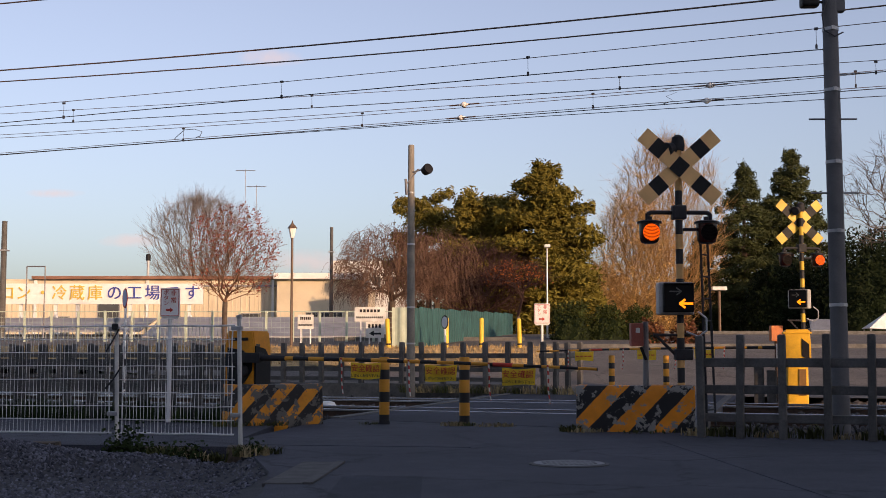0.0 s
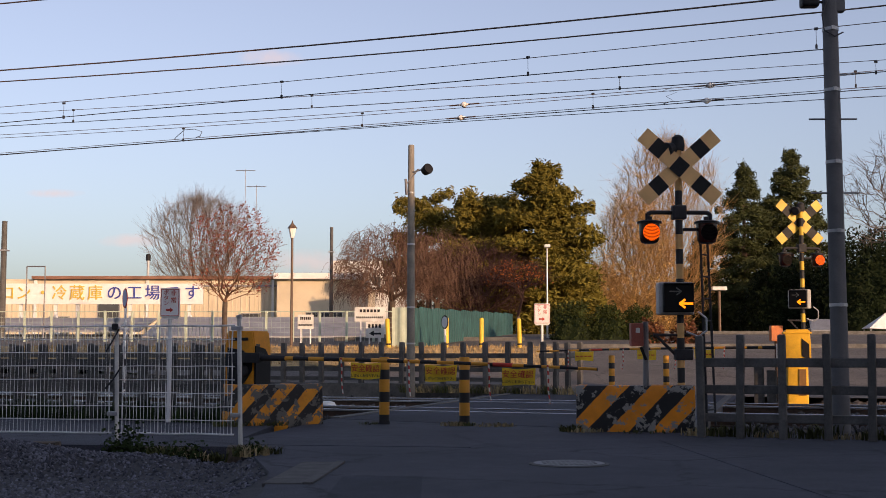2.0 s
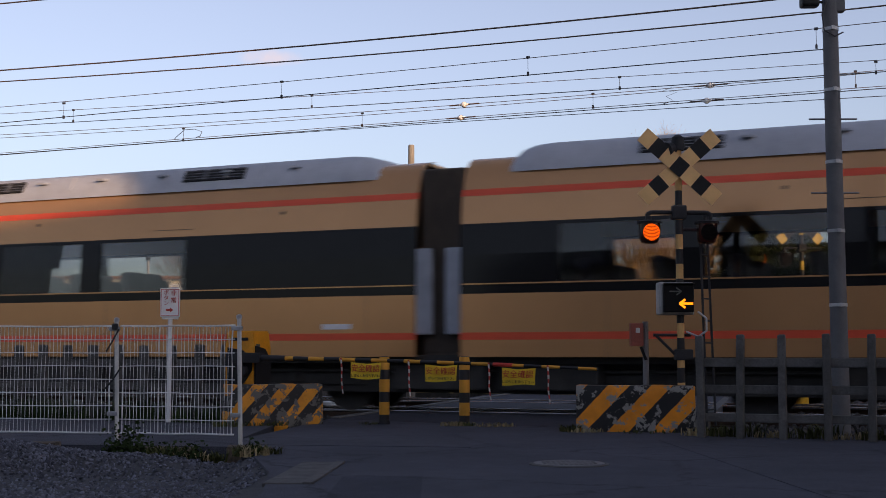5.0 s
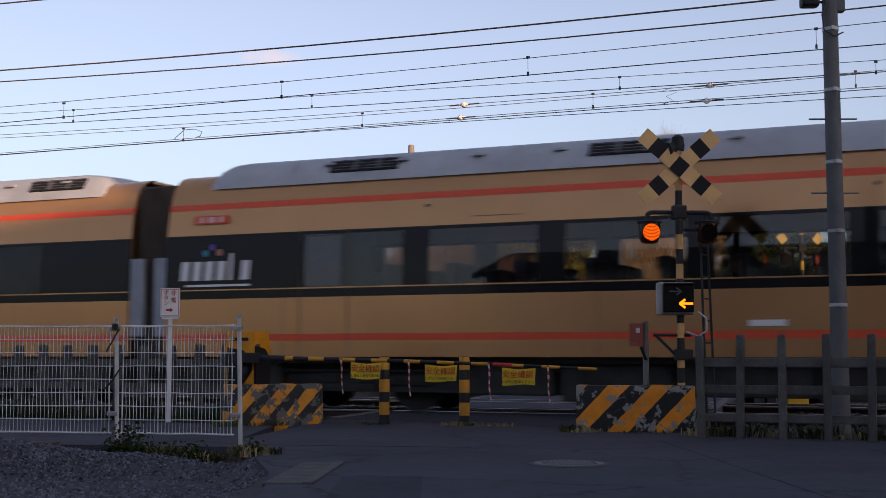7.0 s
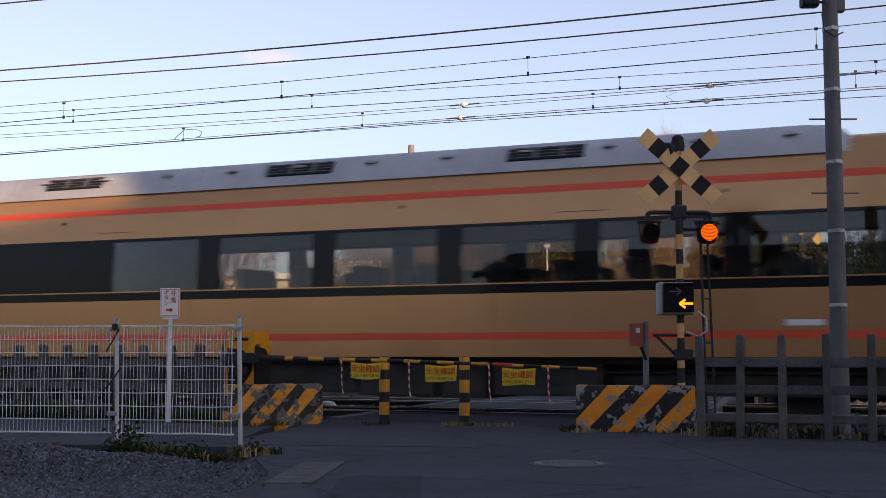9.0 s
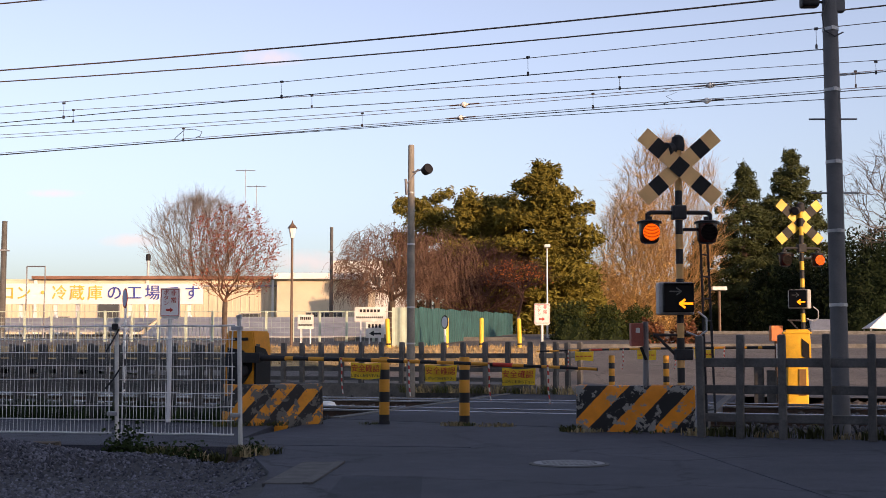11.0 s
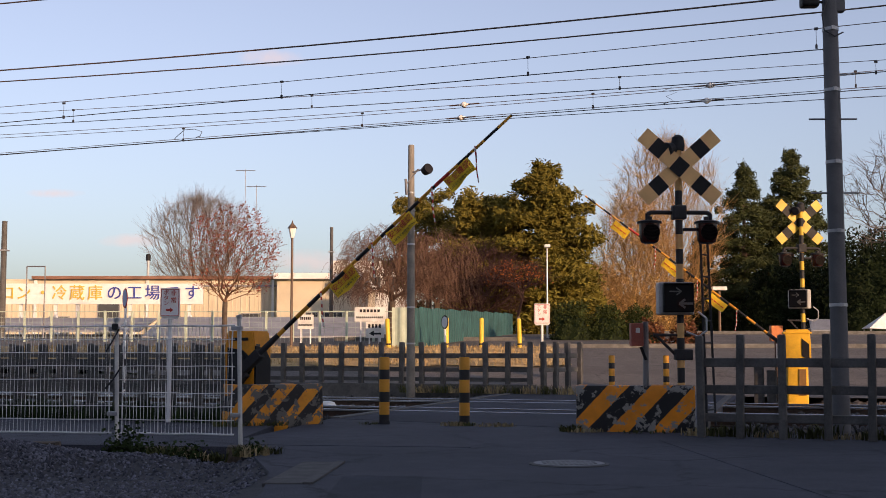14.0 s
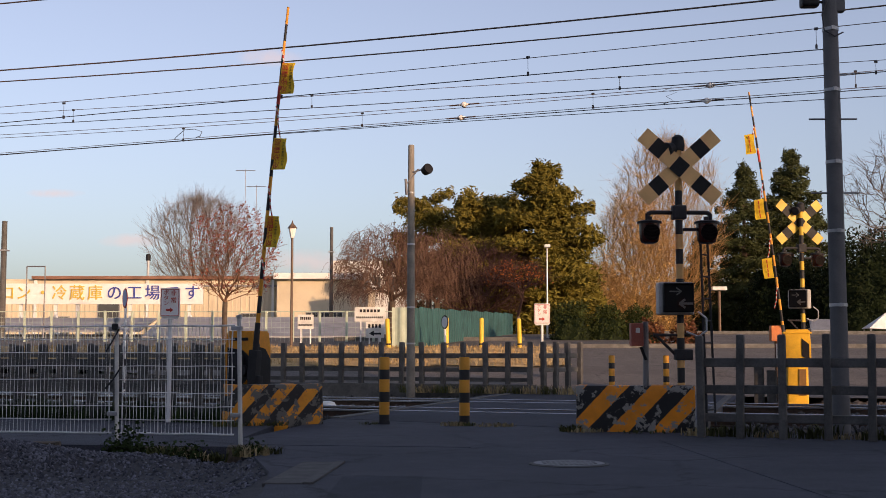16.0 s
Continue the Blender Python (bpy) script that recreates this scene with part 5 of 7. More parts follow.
def gangway(c):
    bm = B()
    box(bm, -0.46, -0.12, -1.40, -1.30, 1.15, 2.42, bevel=0.03)
    g = part("gangway", bm, M_gang, train, "blue grey gangway panels between two cars", False, pose(c, 0, 0))
    bm = B()
    box(bm, 0.10, 0.44, -1.40, -1.30, 1.15, 2.42, bevel=0.03)
    part("fairing", bm, M_gang, g)
    bm = B()
    box(bm, -0.36, 0.36, -1.22, 1.22, 0.78, 3.62, bevel=0.05)
    part("bellows", bm, M_gangdark, g)
    for x in (-0.24, -0.12, 0.0, 0.12, 0.24):
        bm = B()
        box(bm, x - 0.025, x + 0.025, -1.26, 1.26, 0.9, 3.60, bevel=0.01)
        part("fold", bm, M_gangdark, g)


def pantograph(c):
    bm = B()
    box(bm, -0.95, 0.95, -0.55, -0.45, 3.93, 4.0)
    box(bm, -0.95, 0.95, 0.45, 0.55, 3.93, 4.0)
    box(bm, -0.3, 0.3, -0.6, 0.6, 3.93, 4.02, bevel=0.02)
    for x in (-0.8, 0.8):
        for y in (-0.5, 0.5):
            rod(bm, (x, y, 3.76), (x, y, 3.95), 0.06, 0.05)
    p = part("pantograph", bm, M_cunder, train, "black diamond pantograph on the roof", False, pose(c, 0, 0))
    bm = B()
    for y, e in ((-0.62, -0.62), (0.62, 0.62)):
        for s in (-1, 1):
            rod(bm, (-s * 0.55, y * 0.8, 3.98), (s * 0.82, e, 4.50), 0.022, 0.018, 8)
            rod(bm, (s * 0.82, e, 4.50), (s * 0.16, e * 0.75, 5.10), 0.014, 0.012, 8)
    for s in (-1, 1):
        rod(bm, (s * 0.82, -0.64, 4.50), (s * 0.82, 0.64, 4.50), 0.018, None, 8)
    part("diamond_frame", bm, M_steel, p)
    bm = B()
    for s in (-0.16, 0.16):
        pts = [(-0.95, 5.02), (-0.75, 5.12), (-0.5, 5.155), (0.5, 5.155), (0.75, 5.12), (0.95, 5.02)]
        for a, b in zip(pts, pts[1:]):
            rod(bm, (s, a[0], a[1]), (s, b[0], b[1]), 0.028, None, 8)
    part("contact_shoe", bm, M_rubber, p)
    bm = B()
    box(bm, 0.95, 1.65, -0.45, 0.2, 3.88, 4.07, bevel=0.05)
    box(bm, 1.5, 2.3, -0.4, 0.3, 3.80, 3.95, bevel=0.05)
    rod(bm, (2.2, -0.5, 3.8), (2.75, -0.5, 3.98), 0.03)
    rod(bm, (-1.0, -0.5, 3.9), (-1.6, -0.5, 3.85), 0.03)
    part("roof_gear", bm, M_cunder, p, "black roof equipment boxes")


CAR = 20.3                           # from coupling to coupling
WINS = {-1.5 * CAR: [-7.45 + 2.08 * i for i in range(8)], -0.5 * CAR: [-7.45 + 2.08 * i for i in range(8)], 0.5 * CAR: [-6.42 + 2.1 * i for i in range(8)], 1.5 * CAR: [-8.5 + 2.1 * i for i in range(9)]}
CLR = 0.36
for i, c in enumerate((-1.5 * CAR, -0.5 * CAR, 0.5 * CAR, 1.5 * CAR)):
    pods = [(-9.2, 9.75 if i == 2 else 9.2)]
    gr = ([-6.6, -2.2, 2.2, 6.6], 0, [-6.35, -2.2, 2.35, 7.0], 0)[i]
    if i == 1:
        pods, gr = [(-6.5, 9.2)], [-3.5, 0.2, 4.1, 8.05]
    if i == 3:
        pods, gr = [(-9.4, 6.85)], [-7.4, -3.75, -0.1, 3.7]
    car(c, CAR - 2 * CLR, WINS[c], pods, gr, -6.9 if i == 2 else None)
for i in range(-2, 3):
    gangway(i * CAR)
pantograph(-18.6)
pantograph(38.45)

# end cars with the long sloping nose
NL, NK = 5.2, 0.975
TOPZ = [(0, 1.22), (0.32, 1.64), (0.85, 2.145), (1.38, 2.6), (1.9, 2.95), (2.4, 3.25), (3.0, 3.50), (3.4, 3.62), (3.9, 3.72), (4.5, 3.78), (NL, 3.80)]
HALF = [(0, 0.42), (0.3, 0.72), (0.8, 0.98), (1.6, 1.20), (2.6, 1.34), (3.8, 1.42), (NL, 1.44)]


def lerp(tab, x):
    return float(np.interp(x, [a for a, b in tab], [b for a, b in tab]))


def nose(parent, d, face):
    """Lofted nose; d = -1 leads to -x. Cut along the paint lines and sorted by colour."""
    bm = B()
    ns, nr = 44, 22
    rows = []
    for i in range(ns + 1):
        e = NL * (i / ns) ** 1.3
        zt, w = lerp(TOPZ, e), lerp(HALF, e)
        ring = []
        for k in (1, -1):
            for j in range(nr + 1):
                if k < 0 and j == 0:
                    continue
                q = (j / nr) if k > 0 else 1 - j / nr
                q = q ** 0.85
                z = 0.83 + (zt - 0.83) * (1 - (1 - q) ** 1.15)
                qq = (z - 0.83) / (zt - 0.83)
                y = w * max(0.0, 1 - qq ** (2.2 + 1.8 * e / NL)) ** (0.5 - 0.35 * e / NL)
                ring.append(bm.verts.new((e, -k * y, z)))
        rows.append(ring)
    for a, b in zip(rows, rows[1:]):
        for j in range(len(a) - 1):
            bm.faces.new((a[j], a[j + 1], b[j + 1], b[j]))
    bm.faces.new(rows[0])
    bmesh.ops.remove_doubles(bm, verts=bm.verts, dist=0.002)
    # paint lines in side view: (point, direction)
    sl = (3.243 - 1.411) / (4.68 - 1.02)
    lines = [((1.02, 1.36), (1, sl)), ((1.02, 1.47), (1, sl)), ((0, 1.075), (1, 0)), ((0, 1.18), (1, 0)), ((2.97, 1.18), (1.18, 0.645)), ((0, 2.815), (1, 0.01)), ((0, 3.27), (1, 0)), ((0, 3.16), (1, 0)), ((0, 3.26), (1, 0)), ((4.68, 0), (0, 1)), ((0, 1.735), (1, 0)), ((0, 2.75), (1, 0))]
    for (px, pz), (dx, dz) in lines:
        bmesh.ops.bisect_plane(bm, geom=list(bm.verts) + list(bm.edges) + list(bm.faces), dist=1e-4, plane_co=(px, 0, pz), plane_no=(-dz, 0, dx))

    def colour(p):
        x, z = p.x, p.z
        lo, hi = 1.36 + sl * (x - 1.02), 1.47 + sl * (x - 1.02)
        if 1.075 < z < 1.18:
            return "red"
        if z < 1.075:
            return "gold"
        if x < 4.68 and lo < z < hi:
            return "red"
        if x >= 4.68 and 3.16 < z < 3.26:
            return "red"
        if z >= hi or (x >= 4.68 and z > 3.2):
            if 2.815 + 0.01 * x < z < 3.27 and x < 4.68:
                return "glass" if abs(p.y) < lerp(HALF, x) * 0.86 or x < 3.4 else "black"
            return "gold"
        if x > 2.97 and (z - 1.18) < 0.5466 * (x - 2.97) and z < 1.735:
            return "gold"
        if z > 2.75:
            return "gold" if x > 3.4 else "black"
        return "black"

    kinds = {"gold": ("nose_shell", M_gold, "gold sloping nose"), "red": ("nose_stripe", M_cred, "red stripe"), "black": ("nose_panel", M_cblack, "glossy black panel"), "glass": ("windscreen", M_doorglass, "dark windscreen")}
    made = {}
    by = {}
    for f in bm.faces:
        by.setdefault(colour(f.calc_center_median()), []).append([v.co.copy() for v in f.verts])
    bm.free()
    for k, fs in by.items():
        n, material, label = kinds[k]
        m2 = B()
        for f in fs:
            m2.faces.new([m2.verts.new((face + d * (NL - v.x) * NK, v.y, v.z)) for v in f])
        bmesh.ops.remove_doubles(m2, verts=m2.verts, dist=1e-4)
        part(n, m2, material, parent, label, True)
    # skirt under the nose
    m2 = B()
    pts = [(0.0, 0.84), (0.10, 0.62), (0.16, 0.30), (0.30, 0.17), (2.3, 0.16), (2.9, 0.83)]
    ring = []
    for x, z in pts:
        w = lerp(HALF, x + 0.3) * (0.98 - 0.12 * (0.83 - z))
        ring.append([m2.verts.new((face + d * (NL - x) * NK, y * w, z)) for y in (-1, -0.6, 0, 0.6, 1)])
    for a, b in zip(ring, ring[1:]):
        for i in range(4):
            m2.faces.new((a[i], a[i + 1], b[i + 1], b[i]))
    for i in (0, 4):
        m2.faces.new([r[i] for r in ring])
    m2.faces.new(ring[0] + ring[-1][::-1])
    part("nose_skirt", m2, M_gold, parent, "gold skirt below the nose")


def end_car(d):
    """d = -1: the leading car, whose nose points to -x."""
    L = 21.6 - NL
    c = d * (2 * CAR + CLR + L / 2)
    wins = [-3.3 + 2.08 * i for i in range(6)] if d > 0 else [-7.1 + 2.08 * i for i in range(6)]
    body = car(c, L, wins, [(-7.5, 7.6)] if d < 0 else [(-8.0, 7.6)], [-5.15, -0.75, 3.3] if d > 0 else [-4.5, 0.0, 4.5], None)
    face = d * L / 2
    nose(body, d, face)
    dx = face + d * (NL - 4.35)
    bm = B()
    strip(bm, [1.12, 1.45, 1.735], dx - 0.27, dx + 0.27, 0.008, (-1,))
    dr = part("cab_door", bm, M_gold, body)
    bm = B()
    for a in (-0.29, 0.27):
        strip(bm, [1.10, 1.6, 2.2, 2.80], dx + a, dx + a + 0.025, 0.012, (-1,))
    part("door_frame", bm, M_gang, body)
    bm = B()
    strip(bm, [1.735, 2.3, 2.72], dx - 0.24, dx + 0.24, 0.011, (-1,))
    part("door_window", bm, M_cblack, body)
    for a in (-0.42, 0.36):
        bm = B()
        rod(bm, (dx + a, -1.475, 1.45), (dx + a, -1.475, 2.4), 0.018)
        part("handrail", bm, M_galv, body)
    return body


end_car(-1)
rear = end_car(1)

# markings on the cars
fourth = [o for o in train.children if o.name.startswith("car") and abs(o.matrix_basis.translation.x - 0.5 * CAR) < 0.1][0]
M_mark = mat("white_marking", (0.7, 0.7, 0.72), 0.5, var=0.05, relief=0)
M_blue, M_violet, M_pink = (mat(n, c, 0.5, var=0.05, relief=0) for n, c in (("blue_mark", (0.03, 0.22, 0.32)), ("violet_mark", (0.11, 0.07, 0.3)), ("pink_mark", (0.5, 0.2, 0.15))))
lm = part("emblem", (lambda b: (box(b, -9.4, -8.2, -1.447, -1.443, 1.93, 1.965), b)[1])(B()), M_mark, fourth, "pale grey emblem of plain shapes")
for i in range(6):
    bm = B()
    x = -9.5 + 0.225 * i
    h = 0.42 if i == 4 else 0.30
    prism(bm, [(x, 2.03), (x + 0.15 if i != 4 else x + 0.06, 2.03), (x + 0.18 if i != 4 else x + 0.09, 2.03 + h), (x + 0.03, 2.03 + h)], -1.447, -1.441)
    part("emblem", bm, M_mark, fourth)
for x, z, m_ in ((-9.03, 2.46, M_blue), (-8.9, 2.55, M_violet), (-8.77, 2.47, M_pink)):
    bm = B()
    lathe(bm, [(0.06, 0), (0.06, 0.006)], 6, m=pose(x, -1.437, z, 90, 0, 0))
    part("emblem", bm, m_, fourth)
for o in [o for o in train.children if o.name.startswith("car")]:
    for x in {10: (-8.95, 8.85), 49: (-7.05,)}.get(round(o.matrix_basis.translation.x), ()):
        bm = B()
        box(bm, x - 0.31, x + 0.31, -1.41, -1.385, 2.93, 3.06)
        pl = part("destination_sign", bm, M_cred, o, "red destination display")
        for k in (-0.2, -0.06, 0.02, 0.16):
            bm = B()
            box(bm, x + k, x + k + 0.05, -1.414, -1.409, 2.95, 3.04)
            part("sign_bar", bm, M_mark, pl)
    x = {10: -0.3, -10: -1.0, -30: -0.5, 30: -0.5}.get(round(o.matrix_basis.translation.x), 6.9)
    bm = B()
    box(bm, x - 0.24, x + 0.24, -1.447, -1.441, 1.24, 1.32)
    part("number_plate", bm, M_mark, o)
for o in [o for o in train.children if o.name.startswith("car")]:
    for x in (-5.2, 1.1, 5.9):
        bm = B()
        y = -side_y(3.02) - 0.006
        box(bm, x - 0.03, x + 0.03, y, y + 0.02, 3.03, 3.075)
        part("side_mark", bm, M_gangdark, o)
    for x in (-4.1, 3.9):
        bm = B()
        y = -side_y(2.86) - 0.004
        box(bm, x - 0.38, x + 0.38, y, y + 0.02, 2.86, 2.868)
        part("panel_seam", bm, M_gangdark, o)
    for x in (-7.6, -2.6, 2.6, 7.4):
        bm = B()
        strip(bm, [0.85, 1.4, 1.73], x - 0.004, x + 0.004, 0.002, (-1,))
        part("panel_seam", bm, M_gangdark, o)
bm = B()
x6 = rear.matrix_basis.translation.x
lathe(bm, [(0.39, 0), (0.39, 0.006)], 28, m=pose(41.58 - x6, -1.437, 2.30, 90, 0, 0))
M_maroonmark, M_goldmark = (mat(n, c, 0.4, var=0.1, relief=0) for n, c in (("maroon_mark", (0.27, 0.03, 0.028)), ("gold_mark", (0.42, 0.24, 0.06))))
part("round_mark", bm, M_goldmark, rear, "round maroon and gold mark")
bm = B()
lathe(bm, [(0.36, 0), (0.36, 0.006)], 28, m=pose(41.58 - x6, -1.443, 2.30, 90, 0, 0))
part("round_mark", bm, M_maroonmark, rear)
bm = B()
for k in (-0.2, 0, 0.2):
    lathe(bm, [(0.11, 0), (0.11, 0.006)], 14, m=pose(41.58 - x6 + k, -1.449, 2.30, 90, 0, 0))
part("round_mark", bm, M_goldmark, rear)


# ---- unseen houses behind the camera, placed and sized to shade the street ----
M_housewall = mat("house_render", (0.50, 0.46, 0.40), 0.8, var=0.12, scale=0.8)
M_tile = mat("dark_roof_tile", (0.06, 0.06, 0.065), 0.6, var=0.3, scale=3)
M_winframe = mat("window_frame_grey", (0.25, 0.25, 0.26), 0.5, var=0.1)


def house(x0, x1, y0, y1, eave, ridge, label):
    t = thing("house", pose((x0 + x1) / 2, (y0 + y1) / 2, 0), label, "house", "houses behind the street")
    a, b = (x1 - x0) / 2, (y1 - y0) / 2
    bm = B()
    box(bm, -a, a, -b, b, -0.2, eave)
    if ridge > eave:
        prism(bm, [(-b, eave), (b, eave), (0, ridge)], -a, a, m=Matrix(((0, 1, 0, 0), (1, 0, 0, 0), (0, 0, 1, 0), (0, 0, 0, 1))))
    part("wall", bm, M_housewall, t)
    for s in (-1, 1):
        bm = B()
        if ridge > eave:
            prism(bm, [(s * (b + 0.5), eave - 0.1), (0, ridge + 0.12), (0, ridge + 0.3), (s * (b + 0.5), eave + 0.08)], -a - 0.4, a + 0.4, m=Matrix(((0, 1, 0, 0), (1, 0, 0, 0), (0, 0, 1, 0), (0, 0, 0, 1))))
        else:
            box(bm, -a - 0.1, a + 0.1, min(0, s * (b + 0.1)), max(0, s * (b + 0.1)), eave, eave + 0.3)
        part("roof", bm, M_tile, t)
    n = max(2, int(2 * a / 3))
    for fl in range(int(eave // 2.8)):
        for i in range(n):
            x = -a + (i + 0.5) * 2 * a / n
            bm = B()
            for u in ((-0.85, -0.79, 0, 1.2), (0.79, 0.85, 0, 1.2), (-0.85, 0.85, -0.06, 0), (-0.85, 0.85, 1.2, 1.26), (-0.03, 0.03, 0, 1.2)):
                box(bm, x + u[0], x + u[1], b - 0.02, b + 0.06, 0.95 + 2.8 * fl + u[2], 0.95 + 2.8 * fl + u[3])
            w = part("window", bm, M_winframe, t)
            bm = B()
            box(bm, x - 0.79, x + 0.79, b - 0.01, b + 0.02, 0.95 + 2.8 * fl, 2.15 + 2.8 * fl)
            part("pane", bm, M_doorglass, w)
    return t


house(2.0, 18.0, -12.0, -6.6, 6.2, 10.3, "two storey rendered house with a dark tiled gable roof")
house(14.55, 24.3, -6.2, -3.0, 11.4, 11.4, "three storey rendered block with a flat roof")
# narrow annex added out of view to shade the far bollards
house(24.5, 26.5, -6.2, -3.0, 8.45, 8.45, "lower rendered annex with a flat roof, unseen and added for its shade")
house(-24.0, 1.5, -17.0, -6.0, 5.6, 8.2, "two storey rendered house row with a dark tiled roof")


# ---- trees ----
class Cloud:
    """Many small leaves as one mesh."""
    def __init__(self, seed):
        self.r, self.V, self.F = random.Random(seed), [], []

    def leaf(self, p, size, flat=0.5, slim=0.5):
        r = self.r
        a = Vector((r.gauss(0, 1), r.gauss(0, 1), r.gauss(0, flat))).normalized()
        b = a.cross(Vector((r.gauss(0, 1), r.gauss(0, 1), r.gauss(0, 1)))).normalized()
        a, b = a * size * r.uniform(0.7, 1.3), b * size * slim * r.uniform(0.6, 1.2)
        k = len(self.V)
        self.V += [p - a, p + b * 0.9, p + a, p - b]
        self.F.append((k, k + 1, k + 2, k + 3))

    def make(self, name, material, parent, label=""):
        me = bpy.data.meshes.new(name)
        me.from_pydata([tuple(v) for v in self.V], [], self.F)
        me.materials.append(material)
        ob = new(name, me)
        ob.parent = parent
        return tagged(ob, label)


class Limbs:
    """Light limb mesh built from three sided tapered sticks."""
    def __init__(self):
        self.V, self.F = [], []

    def stick(self, a, b, r0, r1):
        d = (b - a)
        u = d.orthogonal().normalized()
        w = d.normalized().cross(u)
        k = len(self.V)
        for p, r in ((a, r0), (b, r1)):
            for i in range(3):
                t = 2.0944 * i
                self.V.append(p + (u * math.cos(t) + w * math.sin(t)) * r)
        self.F += [(k + i, k + (i + 1) % 3, k + 3 + (i + 1) % 3, k + 3 + i) for i in range(3)]

    def grow(self, r, p, d, length, rad, depth, spread, lift, tips, kids=3, gravity=0.0):
        q = p.copy()
        for i in range(3):
            d = (d + Vector((r.gauss(0, 0.10), r.gauss(0, 0.10), r.gauss(0, 0.07) + lift - gravity))).normalized()
            e = q + d * length / 3
            self.stick(q, e, rad * (1 - 0.13 * i), rad * (1 - 0.13 * (i + 1)))
            q = e
            if depth > 0 and r.random() < (0.8 if i else 0.35):
                s = (d + Vector((r.gauss(0, spread), r.gauss(0, spread), r.gauss(0, spread * 0.5)))).normalized()
                self.grow(r, q, s, length * r.uniform(0.55, 0.8), rad * 0.55, depth - 1, spread, lift, tips, kids, gravity * 1.3)
        if depth > 0:
            for _ in range(kids):
                s = (d + Vector((r.gauss(0, spread), r.gauss(0, spread), r.gauss(0, spread * 0.5)))).normalized()
                self.grow(r, q, s, length * r.uniform(0.6, 0.85), rad * 0.58, depth - 1, spread, lift, tips, kids, gravity * 1.3)
        else:
            tips.append(q)

    def make(self, name, material, parent, label=""):
        me = bpy.data.meshes.new(name)
        me.from_pydata([tuple(v) for v in self.V], [], self.F)
        me.materials.append(material)
        ob = new(name, me)
        ob.parent = parent
        return tagged(ob, label)


def trunk_part(t, h, r0, r1, lean=(0, 0), material=None):
    bm = B()
    n = 7
    rows = []
    for i in range(n + 1):
        z = -0.3 + (h + 0.3) * i / n
        k = max(0, z) / h
        r = r0 + (r1 - r0) * k + (0.35 * r0 if i == 0 else 0)
        rows.append([bm.verts.new((lean[0] * k * k + r * math.cos(a) * (1 + 0.1 * math.sin(3 * a + i)), lean[1] * k * k + r * math.sin(a), z)) for a in [2 * math.pi * j / 9 for j in range(9)]])
    for a, b in zip(rows, rows[1:]):
        for j in range(9):
            bm.faces.new((a[j], a[(j + 1) % 9], b[(j + 1) % 9], b[j]))
    return part("trunk", bm, material or M_bark, t, smooth=True)


def bush(x, y, sx, sy, h, seed, label, material, n=2600, leafsize=0.10, name="hedge", category="hedge", boxy=3.0, z0=0.0):
    t = thing(name, pose(x, y, z0), label, category, "planting beyond the tracks")
    c = Cloud(seed)
    r = c.r
    for _ in range(n):
        v = Vector((r.gauss(0, 1), r.gauss(0, 1), abs(r.gauss(0, 1)) + 0.02)).normalized()
        m = (abs(v.x) ** boxy + abs(v.y) ** boxy + abs(v.z) ** boxy) ** (1 / boxy)
        v = v / m * (0.80 + 0.22 * r.random() + 0.12 * noise.noise(v * 3 + Vector((seed, 0, 0))))
        c.leaf(Vector((v.x * sx, v.y * sy, v.z * h)), leafsize, 1.0)
    c.make("foliage", material, t)
    # added core in the near-black leaf colour, painting the shade inside the foliage
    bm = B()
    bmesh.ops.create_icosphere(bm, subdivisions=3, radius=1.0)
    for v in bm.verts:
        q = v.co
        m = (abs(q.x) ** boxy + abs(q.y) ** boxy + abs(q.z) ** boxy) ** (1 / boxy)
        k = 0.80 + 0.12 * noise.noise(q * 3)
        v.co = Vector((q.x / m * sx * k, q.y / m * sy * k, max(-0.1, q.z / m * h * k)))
    part("inner_growth", bm, M_leaf_shade, t)
    return t


